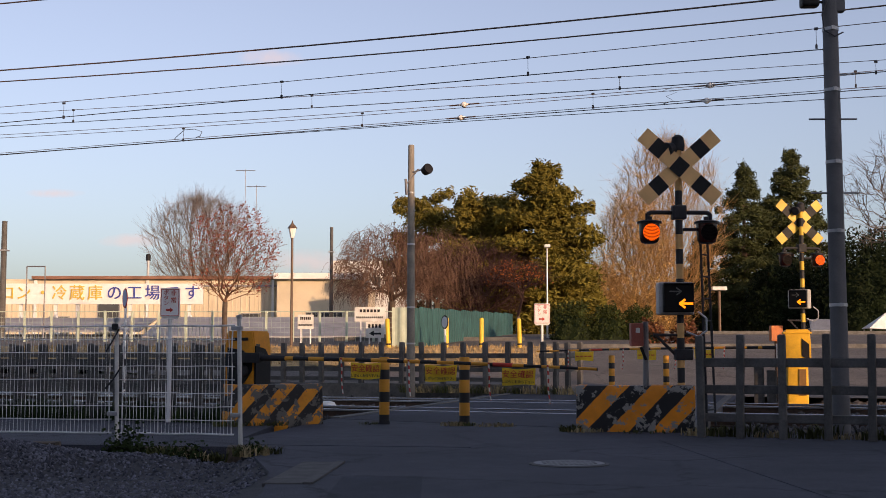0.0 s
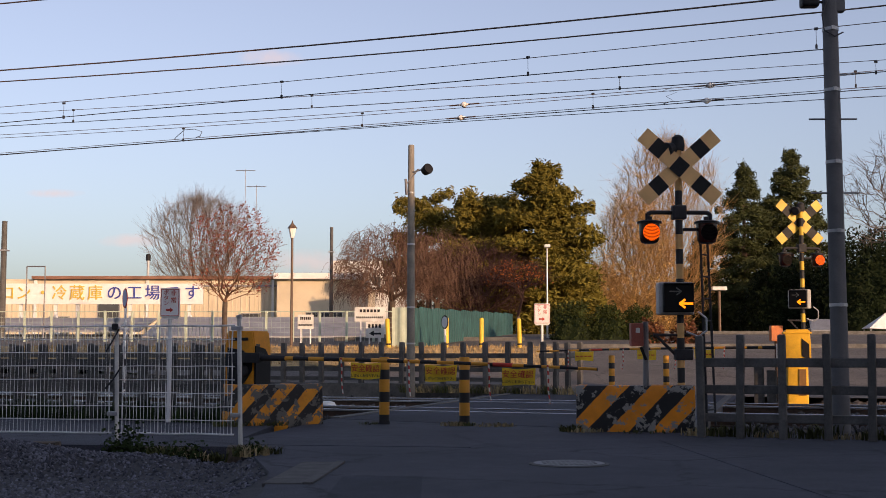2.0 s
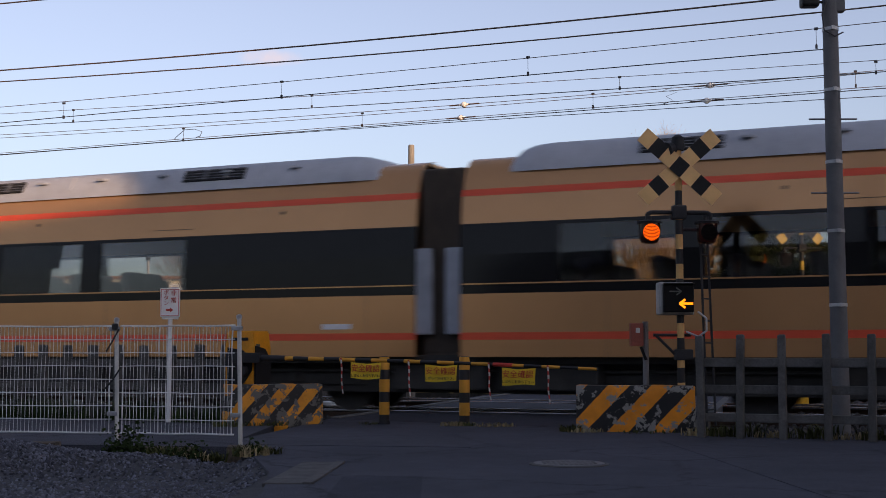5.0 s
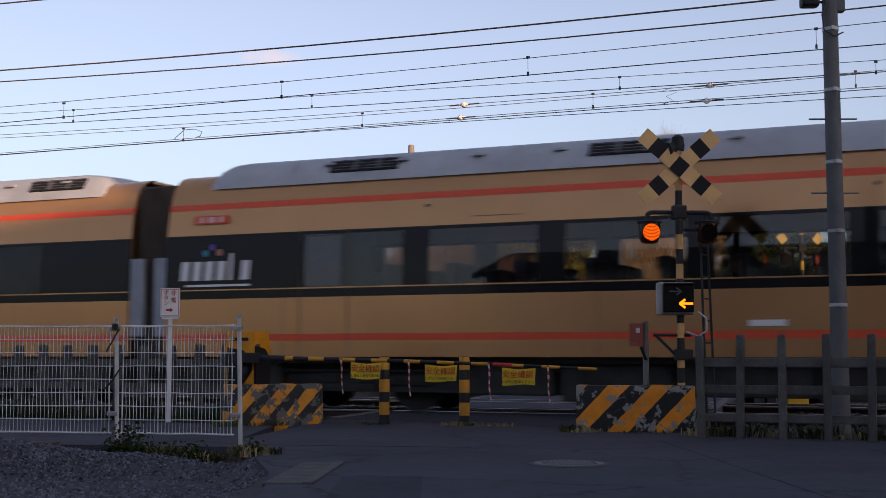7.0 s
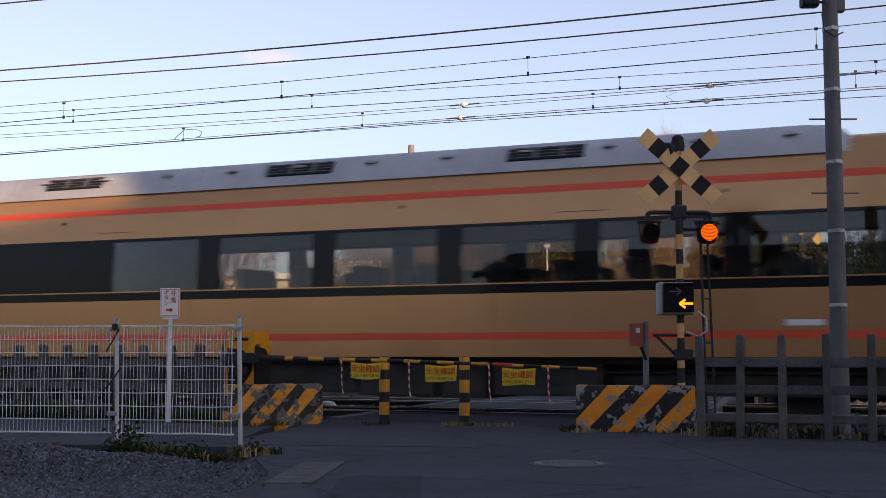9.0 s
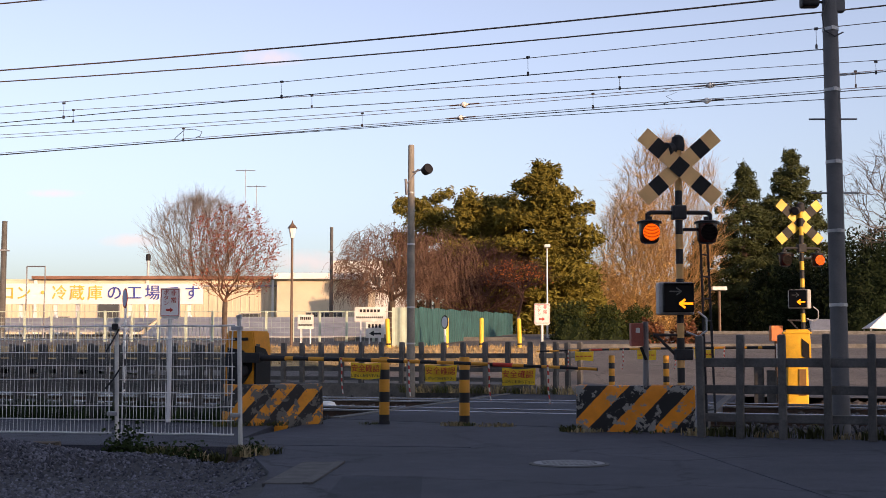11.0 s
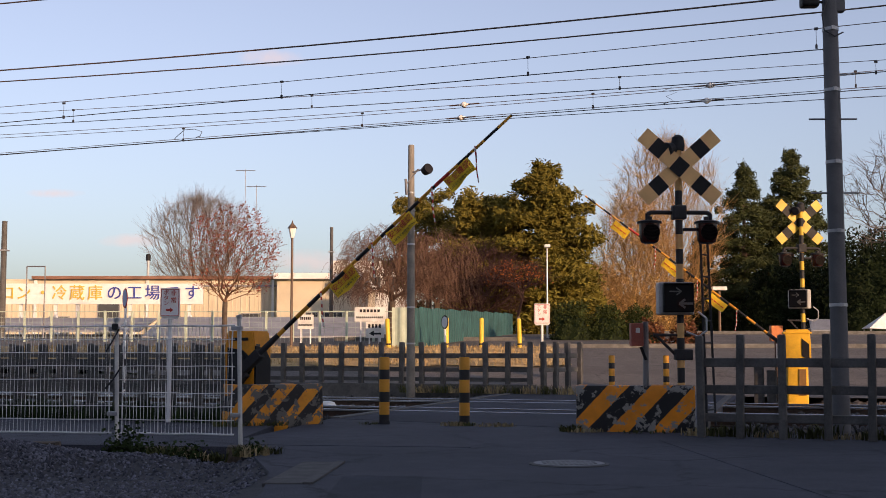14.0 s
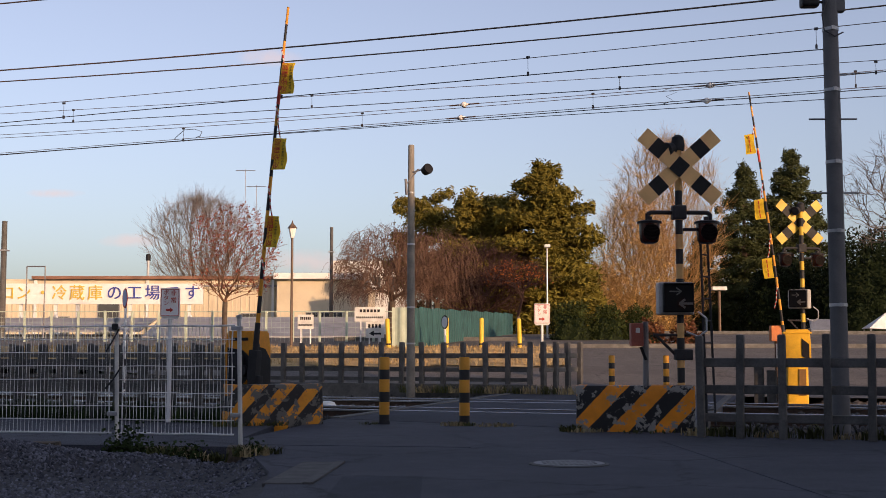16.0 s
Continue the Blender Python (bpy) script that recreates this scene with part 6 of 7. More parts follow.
def grown_tree(x, y, z0, trunk, root_r, env, n, seed, label, twigs, step=0.28, pull=0.35, tipr=0.0045, leaves=None, leafsize=0.07, leafn=3, where=None, hang=0.0, strands=0, upward=0.6, fine=4, twig=0.45, arch=0.0):
    """A tree whose limbs reach for points spread through the crown; env(r) gives one such point.
    Each point joins the branch that is nearest, counting the way from the root; limbs thicken towards the trunk."""
    t = thing("tree", pose(x, y, z0), label, "tree", "trees beyond the tracks")
    r = random.Random(seed)
    goals = sorted((env(r) for _ in range(n)), key=lambda p: (p - Vector((0, 0, trunk))).length)
    P = np.zeros((n * 14 + 10, 3))
    D = np.zeros(n * 14 + 10)
    par = [-1]
    P[0], cnt, leafy_ends = (0, 0, trunk), 1, []
    for g in goals:
        v = np.array(g)
        dv = v - P[:cnt]
        dist = np.sqrt((dv ** 2).sum(1))
        cost = dist + pull * D[:cnt] + upward * np.maximum(0, -dv[:, 2] + 0.1 * dist)
        k = int(cost.argmin())
        d = float(dist[k])
        m = max(1, min(12, int(d / step)))
        q0 = P[k].copy()
        bow = np.array((r.gauss(0, 0.03), r.gauss(0, 0.03), arch + r.gauss(0, 0.02))) * d
        for i in range(1, m + 1):
            u = i / m
            P[cnt] = q0 + (v - q0) * u + bow * (4 * u * (1 - u))
            D[cnt] = D[k] + d / m
            par.append(k)
            k = cnt
            cnt += 1
        leafy_ends.append(k)
    area = [0.0] * cnt
    for k in leafy_ends:
        area[k] += tipr ** 2.3
    for k in range(cnt - 1, 0, -1):
        area[k] = max(area[k], tipr ** 2.3)
        area[par[k]] += area[k]
    rad = [min(root_r * 0.75, v ** (1 / 2.3)) for v in area]
    L = Limbs()
    for k in range(1, cnt):
        L.stick(Vector(P[par[k]]), Vector(P[k]), max(rad[k], 0.86 * rad[par[k]]) if rad[k] > 0.5 * rad[par[k]] else rad[k] * 1.1, rad[k])
    for k in leafy_ends:
        q, d = Vector(P[k]), (Vector(P[k]) - Vector(P[par[k]])).normalized()
        for _ in range(fine):
            o = Vector(P[k]).lerp(Vector(P[par[k]]), r.random() * 0.9)
            e = o + (d + Vector((r.gauss(0, 0.38), r.gauss(0, 0.38), r.gauss(0.12 * upward, 0.3)))) * twig * r.uniform(0.4, 1.1)
            L.stick(o, e, tipr * 0.85, tipr * 0.45)
    if hang:
        for _ in range(strands):
            q = Vector(P[r.choice(leafy_ends)]) + Vector((r.gauss(0, 0.15), r.gauss(0, 0.15), r.gauss(0, 0.08)))
            o = Vector((q.x, q.y, 0)).normalized() * 0.16
            l = hang * r.uniform(0.3, 1.2)
            for i in range(4):
                e = q + Vector((o.x * (1 - i / 3) + r.gauss(0, 0.04), o.y * (1 - i / 3) + r.gauss(0, 0.04), (0.25 - 1.25 * min(1, (i + 1) / 2)) * l / 4))
                L.stick(q, e, 0.0085 - 0.0015 * i, 0.007 - 0.0015 * i)
                q = e
    trunk_part(t, trunk, root_r, root_r * 0.78)
    L.make("crown", twigs, t, "fine bare branches")
    if leaves:
        c = Cloud(seed + 1)
        for k in leafy_ends:
            p = Vector(P[k])
            if where is None or c.r.random() < where(p):
                for _ in range(leafn):
                    c.leaf(p + Vector((c.r.gauss(0, 0.09), c.r.gauss(0, 0.09), c.r.gauss(0, 0.09))), leafsize, 0.8)
        c.make("foliage", leaves, t, "sparse dry leaves")
    return t


def egg(cx, cz, rx, rz, hollow=0.0, low=-1.0):
    """Points of an upright egg round (cx, cz), thinner inside when hollow."""
    def pick(r):
        while True:
            v = Vector((r.uniform(-1, 1), r.uniform(-1, 1), r.uniform(low, 1)))
            if hollow < v.length < 1 and r.random() < 0.35 + 0.65 * v.length:
                return Vector((cx + v.x * rx, v.y * rx, cz + v.z * rz))
    return pick


def fan(h0, h1, w0, w1):
    """Points of a vase that widens from w0 at h0 to w1 below its domed top h1."""
    def pick(r):
        while True:
            k = r.random() ** 0.7
            w = w0 + (w1 - w0) * math.sin(min(1.0, k / 0.62) * math.pi / 2) if k < 0.62 else w1 * math.sqrt(max(0.0, 1 - ((k - 0.62) / 0.38) ** 2))
            a, q = r.uniform(0, 6.283), math.sqrt(r.random())
            return Vector((q * w * math.cos(a), q * w * math.sin(a), h0 + (h1 - h0) * k))
    return pick


M_greytwig = mat("grey_winter_twigs", (0.21, 0.165, 0.135), 0.9, var=0.25, spec=0.08)
M_redtwig = mat("red_brown_twigs", (0.22, 0.12, 0.075), 0.9, var=0.3, spec=0.08)
# red leaved tree by the factory fence, and the grey one far behind it
grown_tree(-7.72, 45.0, 0.0, 2.7, 0.115, egg(0.28, 4.45, 1.8, 1.75, 0.0, -0.85), 620, 11, "small bare tree with sparse red autumn leaves", M_redtwig, 0.16, 0.62, 0.0042,
           M_leaf_red, 0.05, 6, lambda p: 0.2 + (0.6 if p.x > 0.8 else 0.4 if p.z > 4.4 else 0.15), fine=4, twig=0.3)
grown_tree(-17.8, 93.0, 0.0, 2.6, 0.26, fan(4.2, 12.2, 1.0, 4.2), 1150, 12, "wide bare winter tree with fine grey twigs", M_greytwig, 0.5, 0.85, 0.0085, fine=5, twig=0.95)
# weeping cherries and their dark neighbour
grown_tree(-2.3, 57.0, 0.0, 3.2, 0.20, egg(0, 4.3, 2.6, 2.45, 0.1, -0.35), 850, 21, "weeping cherry with bare hanging brown branches", M_cherry, 0.2, 0.55, 0.007, hang=1.0, strands=2300, upward=0.3, fine=3, twig=0.35, arch=0.16)
grown_tree(-0.3, 58.5, 0.0, 3.2, 0.18, egg(0, 4.4, 2.1, 2.3, 0.1, -0.5), 520, 24, "slender weeping cherry with bare arching branches", M_cherry, 0.2, 0.55, 0.007, hang=1.1, strands=1500, upward=0.3, fine=3, twig=0.35, arch=0.16)
grown_tree(1.7, 59.5, 0.0, 2.4, 0.20, egg(0, 4.0, 2.3, 2.1, 0.0, -0.6), 900, 22, "spreading tree with dark maroon bare twigs", M_maroon, 0.2, 0.55, 0.008, fine=5, twig=0.5, arch=0.08)
grown_tree(3.3, 56.0, 0.0, 2.5, 0.10, egg(0, 4.3, 1.5, 0.6, 0.0, -0.7), 380, 25, "maple with dull orange autumn leaves", M_maroon, 0.2, 0.5, 0.006, M_leaf_orange, 0.055, 4, lambda p: 0.75 if p.z > 4.2 else 0.3)
# golden trees behind the signal, low sunlight put into their twig colour
grown_tree(10.8, 71.0, 0.0, 1.6, 0.20, egg(0, 5.3, 2.45, 4.9, 0.0, -0.8), 1900, 31, "tall twiggy tree with golden light put into its twig colour", M_goldtwig, 0.4, 0.6, 0.0075, M_leaf_gold, 0.07, 3, lambda p: 1.0 - 0.07 * p.z, fine=6, twig=0.6)
grown_tree(13.0, 73.0, 0.0, 1.8, 0.24, fan(2.0, 13.1, 1.2, 3.4), 1500, 33, "tall bare tree with pale twigs coloured as sunlit", M_goldtwig, 0.45, 0.75, 0.0075, M_leaf_gold, 0.06, 2, lambda p: 0.5 - 0.05 * p.z, fine=6, twig=0.8)
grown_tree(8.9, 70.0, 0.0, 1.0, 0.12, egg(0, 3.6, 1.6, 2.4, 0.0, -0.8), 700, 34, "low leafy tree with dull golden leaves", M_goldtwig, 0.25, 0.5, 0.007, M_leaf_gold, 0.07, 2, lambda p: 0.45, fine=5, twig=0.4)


def tiered(x, y, h, outline, tiers, boughs, seed, label, material, rise_=0.05, leafsize=0.12, dens=1.0, pad=0.30, lean=0.0):
    """An old conifer: separate boughs of uneven length in tiers, each a flat plume of needles with gaps between.
    outline: (height, reach) pairs."""
    t = thing("tree", pose(x, y, 0), label, "tree", "trees beyond the tracks")
    r = random.Random(seed)
    trunk_part(t, h * 0.96, 0.02 * h + 0.05, 0.03, (lean, 0))
    L, c = Limbs(), Cloud(seed + 7)
    z0 = outline[0][0]
    for i in range(tiers):
        k = (i + 0.5) / tiers
        z = z0 + (h - 0.25 - z0) * k
        R = lerp(outline, z)
        for j in range(boughs):
            a = 6.283 * (j + r.uniform(-0.35, 0.35)) / boughs + i * 1.1
            l = R * r.choice((0.5, 0.7, 0.85, 0.95, 1.05, 1.2)) + 0.1
            b = Vector((lean * (z / h) ** 2, 0, z + r.uniform(-0.45, 0.45)))
            d = Vector((math.cos(a), math.sin(a), rise_ + r.gauss(0, 0.13)))
            side = Vector((-d.y, d.x, 0))
            tip = b + d * l
            L.stick(b, tip, 0.02 + 0.012 * l, 0.008)
            for _ in range(int((50 + 190 * l) * dens)):
                u = r.random() ** 0.6
                w = pad * (0.35 + 0.9 * math.sin(min(1.0, u) * 2.7)) * (0.5 + 0.35 * l)
                p = b + d * (l * (0.22 + 0.82 * u)) + side * r.gauss(0, 0.5) * w + Vector((0, 0, r.gauss(0.05, 0.14) + 0.12 * u * u))
                c.leaf(p, leafsize, 0.7, 0.32)
    for _ in range(90):
        q = r.random()
        c.leaf(Vector((lean + r.gauss(0, 0.05 + 0.12 * q), r.gauss(0, 0.05 + 0.12 * q), h - q * 0.7)), leafsize, 1.2, 0.3)
    L.make("bough", M_bark, t)
    c.make("crown", material, t, "needles in uneven plumes")
    return t


# pines and conifers
tiered(4.95, 62.0, 10.1, [(1.6, 2.3), (4.0, 2.5), (6.0, 2.3), (7.9, 1.8), (9.0, 1.0), (9.6, 0.35), (10.1, 0.05)], 23, 6, 41, "large spreading conifer with olive green needles", M_leaf_con, 0.04, 0.16, 1.0, 0.62)
tiered(1.75, 64.0, 8.5, [(1.6, 1.6), (5.0, 1.75), (7.4, 1.35), (8.7, 0.45)], 18, 6, 42, "broad pine with upright tufts of olive needles", M_leaf_pine, 0.30, 0.15, 1.0, 0.55)
tiered(3.05, 66.0, 8.9, [(2.0, 1.2), (6.0, 1.2), (8.0, 0.9), (8.9, 0.25)], 16, 5, 47, "pine with upright tufts of olive needles", M_leaf_pine, 0.30, 0.15, 1.0, 0.5)
tiered(-0.75, 71.0, 9.7, [(4.0, 1.9), (7.5, 1.9), (9.1, 1.55), (9.9, 0.3)], 7, 6, 43, "tall pine rising behind the cherry trees", M_leaf_pine, 0.12, 0.15, 1.0, 0.6, -0.3)
tiered(7.0, 66.0, 5.4, [(0.8, 1.8), (3.0, 1.7), (5.2, 0.4)], 8, 8, 46, "low olive pine between larger trees", M_leaf_con, 0.1, 0.16, 0.9, 0.5)
for X, Y, h, R, sd in ((19.05, 80.0, 12.9, 4.3, 51), (22.3, 81.0, 13.9, 4.7, 52), (17.0, 84.0, 8.5, 2.6, 53)):
    tiered(X, Y, h, [(0.8, R * 0.85), (h * 0.3, R * 0.8), (h * 0.6, R * 0.56), (h * 0.82, R * 0.27), (h * 0.94, R * 0.09), (h, 0.05)], int(h * 1.7), 9, sd, "tall pointed spruce with drooping green branches", M_leaf_spruce, -0.16, 0.13, 0.75, 0.5)
# evergreens at the edge of the park, their shade put into the dark leaf colour
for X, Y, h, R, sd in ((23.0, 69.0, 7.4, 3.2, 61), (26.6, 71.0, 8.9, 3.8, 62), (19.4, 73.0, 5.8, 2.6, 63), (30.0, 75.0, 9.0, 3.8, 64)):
    bush(X, Y, R, R, h, sd, "dense evergreen tree with shade put into its dark leaf colour", M_leaf_shade, 13000, 0.12, "tree", "tree", 2.3)
grown_tree(15.2, 41.0, 0.0, 4.2, 0.12, egg(0, 5.9, 2.3, 2.1, 0.2, -0.7), 420, 71, "bare tree with fine dark branches", M_bark, 0.25, 0.3, 0.006)
# hedges and shrubs
M_leaf_hedge = mat("hedge_leaves", (0.034, 0.046, 0.012), 0.7, var=0.5, scale=3, spec=0.1)
for i, (X, s) in enumerate(((4.85, 0.80), (6.25, 0.66), (7.45, 0.62))):
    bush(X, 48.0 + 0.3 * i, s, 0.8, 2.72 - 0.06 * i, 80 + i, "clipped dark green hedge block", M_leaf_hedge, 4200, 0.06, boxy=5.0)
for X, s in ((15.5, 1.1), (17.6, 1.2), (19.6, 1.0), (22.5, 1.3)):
    bush(X, 70.0, s, 0.9, 1.5, 90 + int(X), "rounded dark green shrub", M_leaf_shade, 1500, 0.12, "shrub", "shrub", 2.2)
for X, s, h in ((6.8, 0.72, 2.0), (8.0, 0.7, 1.95)):
    bush(X, 42.0, s, 0.7, h, 100 + int(X * 3), "rounded russet brown shrub", M_brownshrub, 1600, 0.09, "shrub", "shrub", 2.2)
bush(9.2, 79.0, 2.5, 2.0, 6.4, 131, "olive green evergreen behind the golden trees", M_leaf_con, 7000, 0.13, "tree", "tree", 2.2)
bush(-26, 150, 60, 6, 7.0, 120, "far line of winter woodland", M_leaf_shade, 5000, 0.7, "woodland", "trees", 2.5)
bush(60, 140, 70, 6, 8.0, 121, "far line of evergreen woodland", M_leaf_shade, 6000, 0.7, "woodland", "trees", 2.5)


# ---- the factory and its fence ----
fac = thing("factory", pose(0, 75, 0), "long low cream factory with a flat roof", "building")
bm = B()
box(bm, -34, -9.6, 0, 14, -0.3, 5.25)
part("wall", bm, M_wall, fac)
bm = B()
box(bm, -24.2, -9.55, -0.35, 14.2, 5.25, 5.42)
part("roof", bm, M_rustroof, fac, "rusty red roof edge")
bm = B()
box(bm, -24.2, -9.6, -0.12, 0.0, 4.80, 4.92)
part("fascia", bm, M_greyroof, fac)
bm = B()
for i in range(90):
    x = -33.8 + 0.27 * i
    box(bm, x, x + 0.05, -0.05, 0.0, 0.1, 4.78)
part("cladding_ribs", bm, M_wall, fac)
bm = B()
box(bm, -9.596, -4.75, -1.6, 14, -0.3, 5.15)
part("wing_wall", bm, M_wall, fac, "smooth cream wall catching the sun")
bm = B()
box(bm, -9.75, -4.6, -2.1, 14.2, 5.15, 5.50, bevel=0.03)
part("wing_roof", bm, M_white, fac, "white roof edge")
for x in (-24.1, -17.5, -10.1):
    bm = B()
    box(bm, x, x + 0.14, -0.16, 0.0, -0.2, 5.2)
    part("downpipe", bm, M_white, fac)
for x, z, w, h in ((-22.6, 1.7, 1.1, 1.3), (-19.7, 1.4, 1.2, 2.4), (-14.2, 1.8, 1.3, 0.9), (-11.3, 2.6, 1.0, 0.6)):
    bm = B()
    box(bm, x - w / 2 - 0.06, x + w / 2 + 0.06, -0.10, 0.0, z - 0.06, z + h + 0.06)
    wf = part("window", bm, M_winframe, fac)
    bm = B()
    box(bm, x - w / 2, x + w / 2, -0.12, -0.09, z, z + h)
    part("pane", bm, M_doorglass, wf)
for i in range(6):
    x = -7.75 + 0.36 * i
    bm = B()
    box(bm, x - 0.16, x + 0.16, -1.68, -1.6, 2.75, 3.25)
    wf = part("window", bm, M_winframe, fac)
    bm = B()
    box(bm, x - 0.13, x + 0.13, -1.70, -1.67, 2.79, 3.21)
    part("pane", bm, M_doorglass, wf)
bm = B()
rod(bm, (-17.9, 2, 5.3), (-17.9, 2, 6.6), 0.085, None, 12)
part("flue", bm, M_galv, fac)
bm = B()
lathe(bm, [(0.15, 6.5), (0.15, 6.85), (0.1, 6.9)], 12, m=pose(-17.9, 2, 0))
part("flue_cap", bm, M_black, fac)
bm = B()
for i in range(9):
    rod(bm, (-23 + 1.5 * i, 3, 5.4), (-22.4 + 1.5 * i, 3, 5.5 + 0.06 * (i % 3)), 0.05, None, 6)
part("roof_pipes", bm, M_rustroof, fac)

# tall block peeping out behind the trees
bd = thing("office_block", pose(-7.0, 118, 0), "pale distant office block behind the trees", "building")
bm = B()
box(bm, -3.5, 3.2, 0, 8, 0, 9.5)
part("wall", bm, M_offwhite, bd)
for i in range(4):
    bm = B()
    box(bm, -3 + 1.6 * i, -2 + 1.6 * i, -0.08, 0, 6.6, 8.0)
    part("window", bm, M_doorglass, bd)

# long sign with raised letters
M_syellow = mat("sign_yellow", (0.62, 0.45, 0.08), 0.6, var=0.15)
M_sblue = mat("sign_blue", (0.04, 0.06, 0.30), 0.6, var=0.15)
sg = thing("factory_sign", pose(0, 58, 0), "long white factory sign with yellow and blue letters", "sign")
bm = B()
box(bm, -24.5, -10.95, -0.06, 0.06, 3.12, 4.06, bevel=0.01)
part("board", bm, M_white, sg)
for ch, px, mm in zip("コン・冷蔵庫の工場です", (-19.85, -19.13, -18.25, -17.48, -16.68, -15.86, -14.98, -14.07, -13.24, -12.35, -11.45), [M_syellow] * 6 + [M_sblue] * 5):
    words("lettering", ch, 0.72, mm, sg, pose(px, -0.09, 3.60) @ FRONT, 0.03)
for x in (-21.5, -19.3, -17.7, -16.7, -14.3, -12.6, -11.6):
    bm = B()
    box(bm, x - 0.07, x + 0.07, 0.07, 0.2, -0.2, 4.0)
    part("leg", bm, M_white, sg)
    bm = B()
    rod(bm, (x + 0.1, -0.05, 2.6), (x + 0.75, -0.9, -0.1), 0.06, None, 6)
    part("brace", bm, M_white, sg)


def shed(x0, x1, y, z0, z1, depth, label):
    t = thing("cycle_shed", pose(x0, y, 0), label, "shelter", "shelters by the factory")
    L = x1 - x0
    bm = B()
    prism(bm, [(0, z0), (depth, z1), (depth, z1 + 0.07), (0, z0 + 0.07)], 0, L, m=Matrix(((0, 1, 0, 0), (1, 0, 0, 0), (0, 0, 1, 0), (0, 0, 0, 1))))
    part("roof", bm, M_greyroof, t, "grey sloping sheet roof")
    for i in range(int(L / 2.2) + 1):
        for yy, z in ((0.15, z0), (depth - 0.15, z1)):
            bm = B()
            rod(bm, (0.1 + 2.2 * i, yy, -0.2), (0.1 + 2.2 * i, yy, z + 0.02), 0.045, None, 8)
            part("post", bm, M_white, t)
    bm = B()
    for i in range(int(L / 0.55)):
        x = 0.3 + 0.55 * i
        if (i * 7) % 5:
            rod(bm, (x, 0.5, 0.35), (x, 1.6, 0.38), 0.32, 0.32, 10)
    part("cycle_stand", bm, M_dark, t, "dark shapes of parked bicycles")
    return t


shed(-19.5, -12.4, 52.0, 1.75, 2.35, 3.2, "cycle shelter with a grey sheet roof")
shed(-11.8, -2.6, 50.0, 1.5, 2.35, 3.6, "cycle shelter with a grey sheet roof")


# pale green fence along the factory yard
def mint_fence(x0, x1, y, h, step, label):
    t = thing("yard_fence", pose(x0, y, 0), label, "fence", "yard fences")
    L = x1 - x0
    bm = B()
    box(bm, -0.045, 0.045, -0.03, 0.03, -0.2, h, bevel=0.008)
    me = mesh_of("post", bm, M_mint)
    for i in range(int(L / step) + 1):
        again("post", me, t, pose(step * i, 0, 0))
    for z in (h - 0.03, 0.5):
        bm = B()
        rod(bm, (0, 0.02, z), (L, 0.02, z), 0.018, None, 6)
        part("rail", bm, M_mint, t)
    bm = B()
    for i in range(int(L / 0.16)):
        rod(bm, (0.16 * i, 0.02, 0.1), (0.16 * i, 0.02, h - 0.03), 0.005, None, 3, False)
    for i in range(12):
        rod(bm, (0, 0.025, 0.15 + (h - 0.2) * i / 12), (L, 0.025, 0.15 + (h - 0.2) * i / 12), 0.005, None, 3, False)
    w = part("wire_mesh", bm, M_mint, t)
    tagged(w, kind="stuff")
    return t


mint_fence(-19.0, -1.75, 46.0, 2.42, 0.97, "pale green wire fence round the factory yard")


def sheet_fence(a, b, top, material, label):
    """Corrugated panels from a to b; top: heights of the two ends."""
    a, b = Vector(a), Vector(b)
    L = (b - a).length
    t = thing("panel_fence", pose(a.x, a.y, 0, 0, 0, math.degrees(math.atan2(b.y - a.y, b.x - a.x))), label, "fence", "yard fences")
    n = max(1, int(L / 0.62))
    w = L / n
    for i in range(n):
        bm = B()
        h = top[0] + (top[1] - top[0]) * i / n + 0.02 * ((i * 5) % 3)
        z0 = rise(a.y + (b.y - a.y) * i / n) - 0.2
        pts = [(w * i + w * k / 8, 0.02 * (1 if k % 4 in (1, 2) else -1)) for k in range(9)]
        rows = [[bm.verts.new((x, y + e, z)) for x, y in pts] for e, z in ((0, z0), (0, h), (0.01, h), (0.01, z0))]
        for p, q in zip(rows, rows[1:]):
            for k in range(8):
                bm.faces.new((p[k], p[k + 1], q[k + 1], q[k]))
        part("panel", bm, material, t)
    return t


sheet_fence((-0.92, 40.4), (3.05, 56.0), (2.33, 2.62), M_teal, "corrugated teal sheet fence running away from the tracks")
sheet_fence((-1.62, 40.5), (-0.95, 40.35), (2.34, 2.34), M_mint, "pale green end panel of the sheet fence")

# pale block wall at the end of the lane
bm = B()
box(bm, 3.4, 6.8, 62, 62.2, -0.2, 2.4)
solid("block_wall", bm, M_wall, pose(0, 0, 0), "pale block wall at the end of the lane", "wall", kind="structure")

# yellow guard posts
def guard_post(x, y, h, tilt):
    t = thing("guard_post", pose(x, y, 0, 0, tilt, 0), "bright yellow painted steel guard post", "post", "yellow guard posts")
    bm = B()
    lathe(bm, [(0.070, -0.2), (0.070, h - 0.04), (0.055, h - 0.01), (0.02, h)], 14)
    part("tube", bm, M_ypole, t, smooth=True)
    bm = B()
    lathe(bm, [(0.075, 1.15), (0.075, 1.2)], 14)
    part("band", bm, M_rust, t)


for X, Y, h, tl in ((-1.65, 40.0, 1.98, -3), (0.11, 40.0, 2.0, 0), (1.21, 40.0, 2.0, 0), (2.45, 40.0, 1.98, -2)):
    guard_post(X, Y, h, tl)

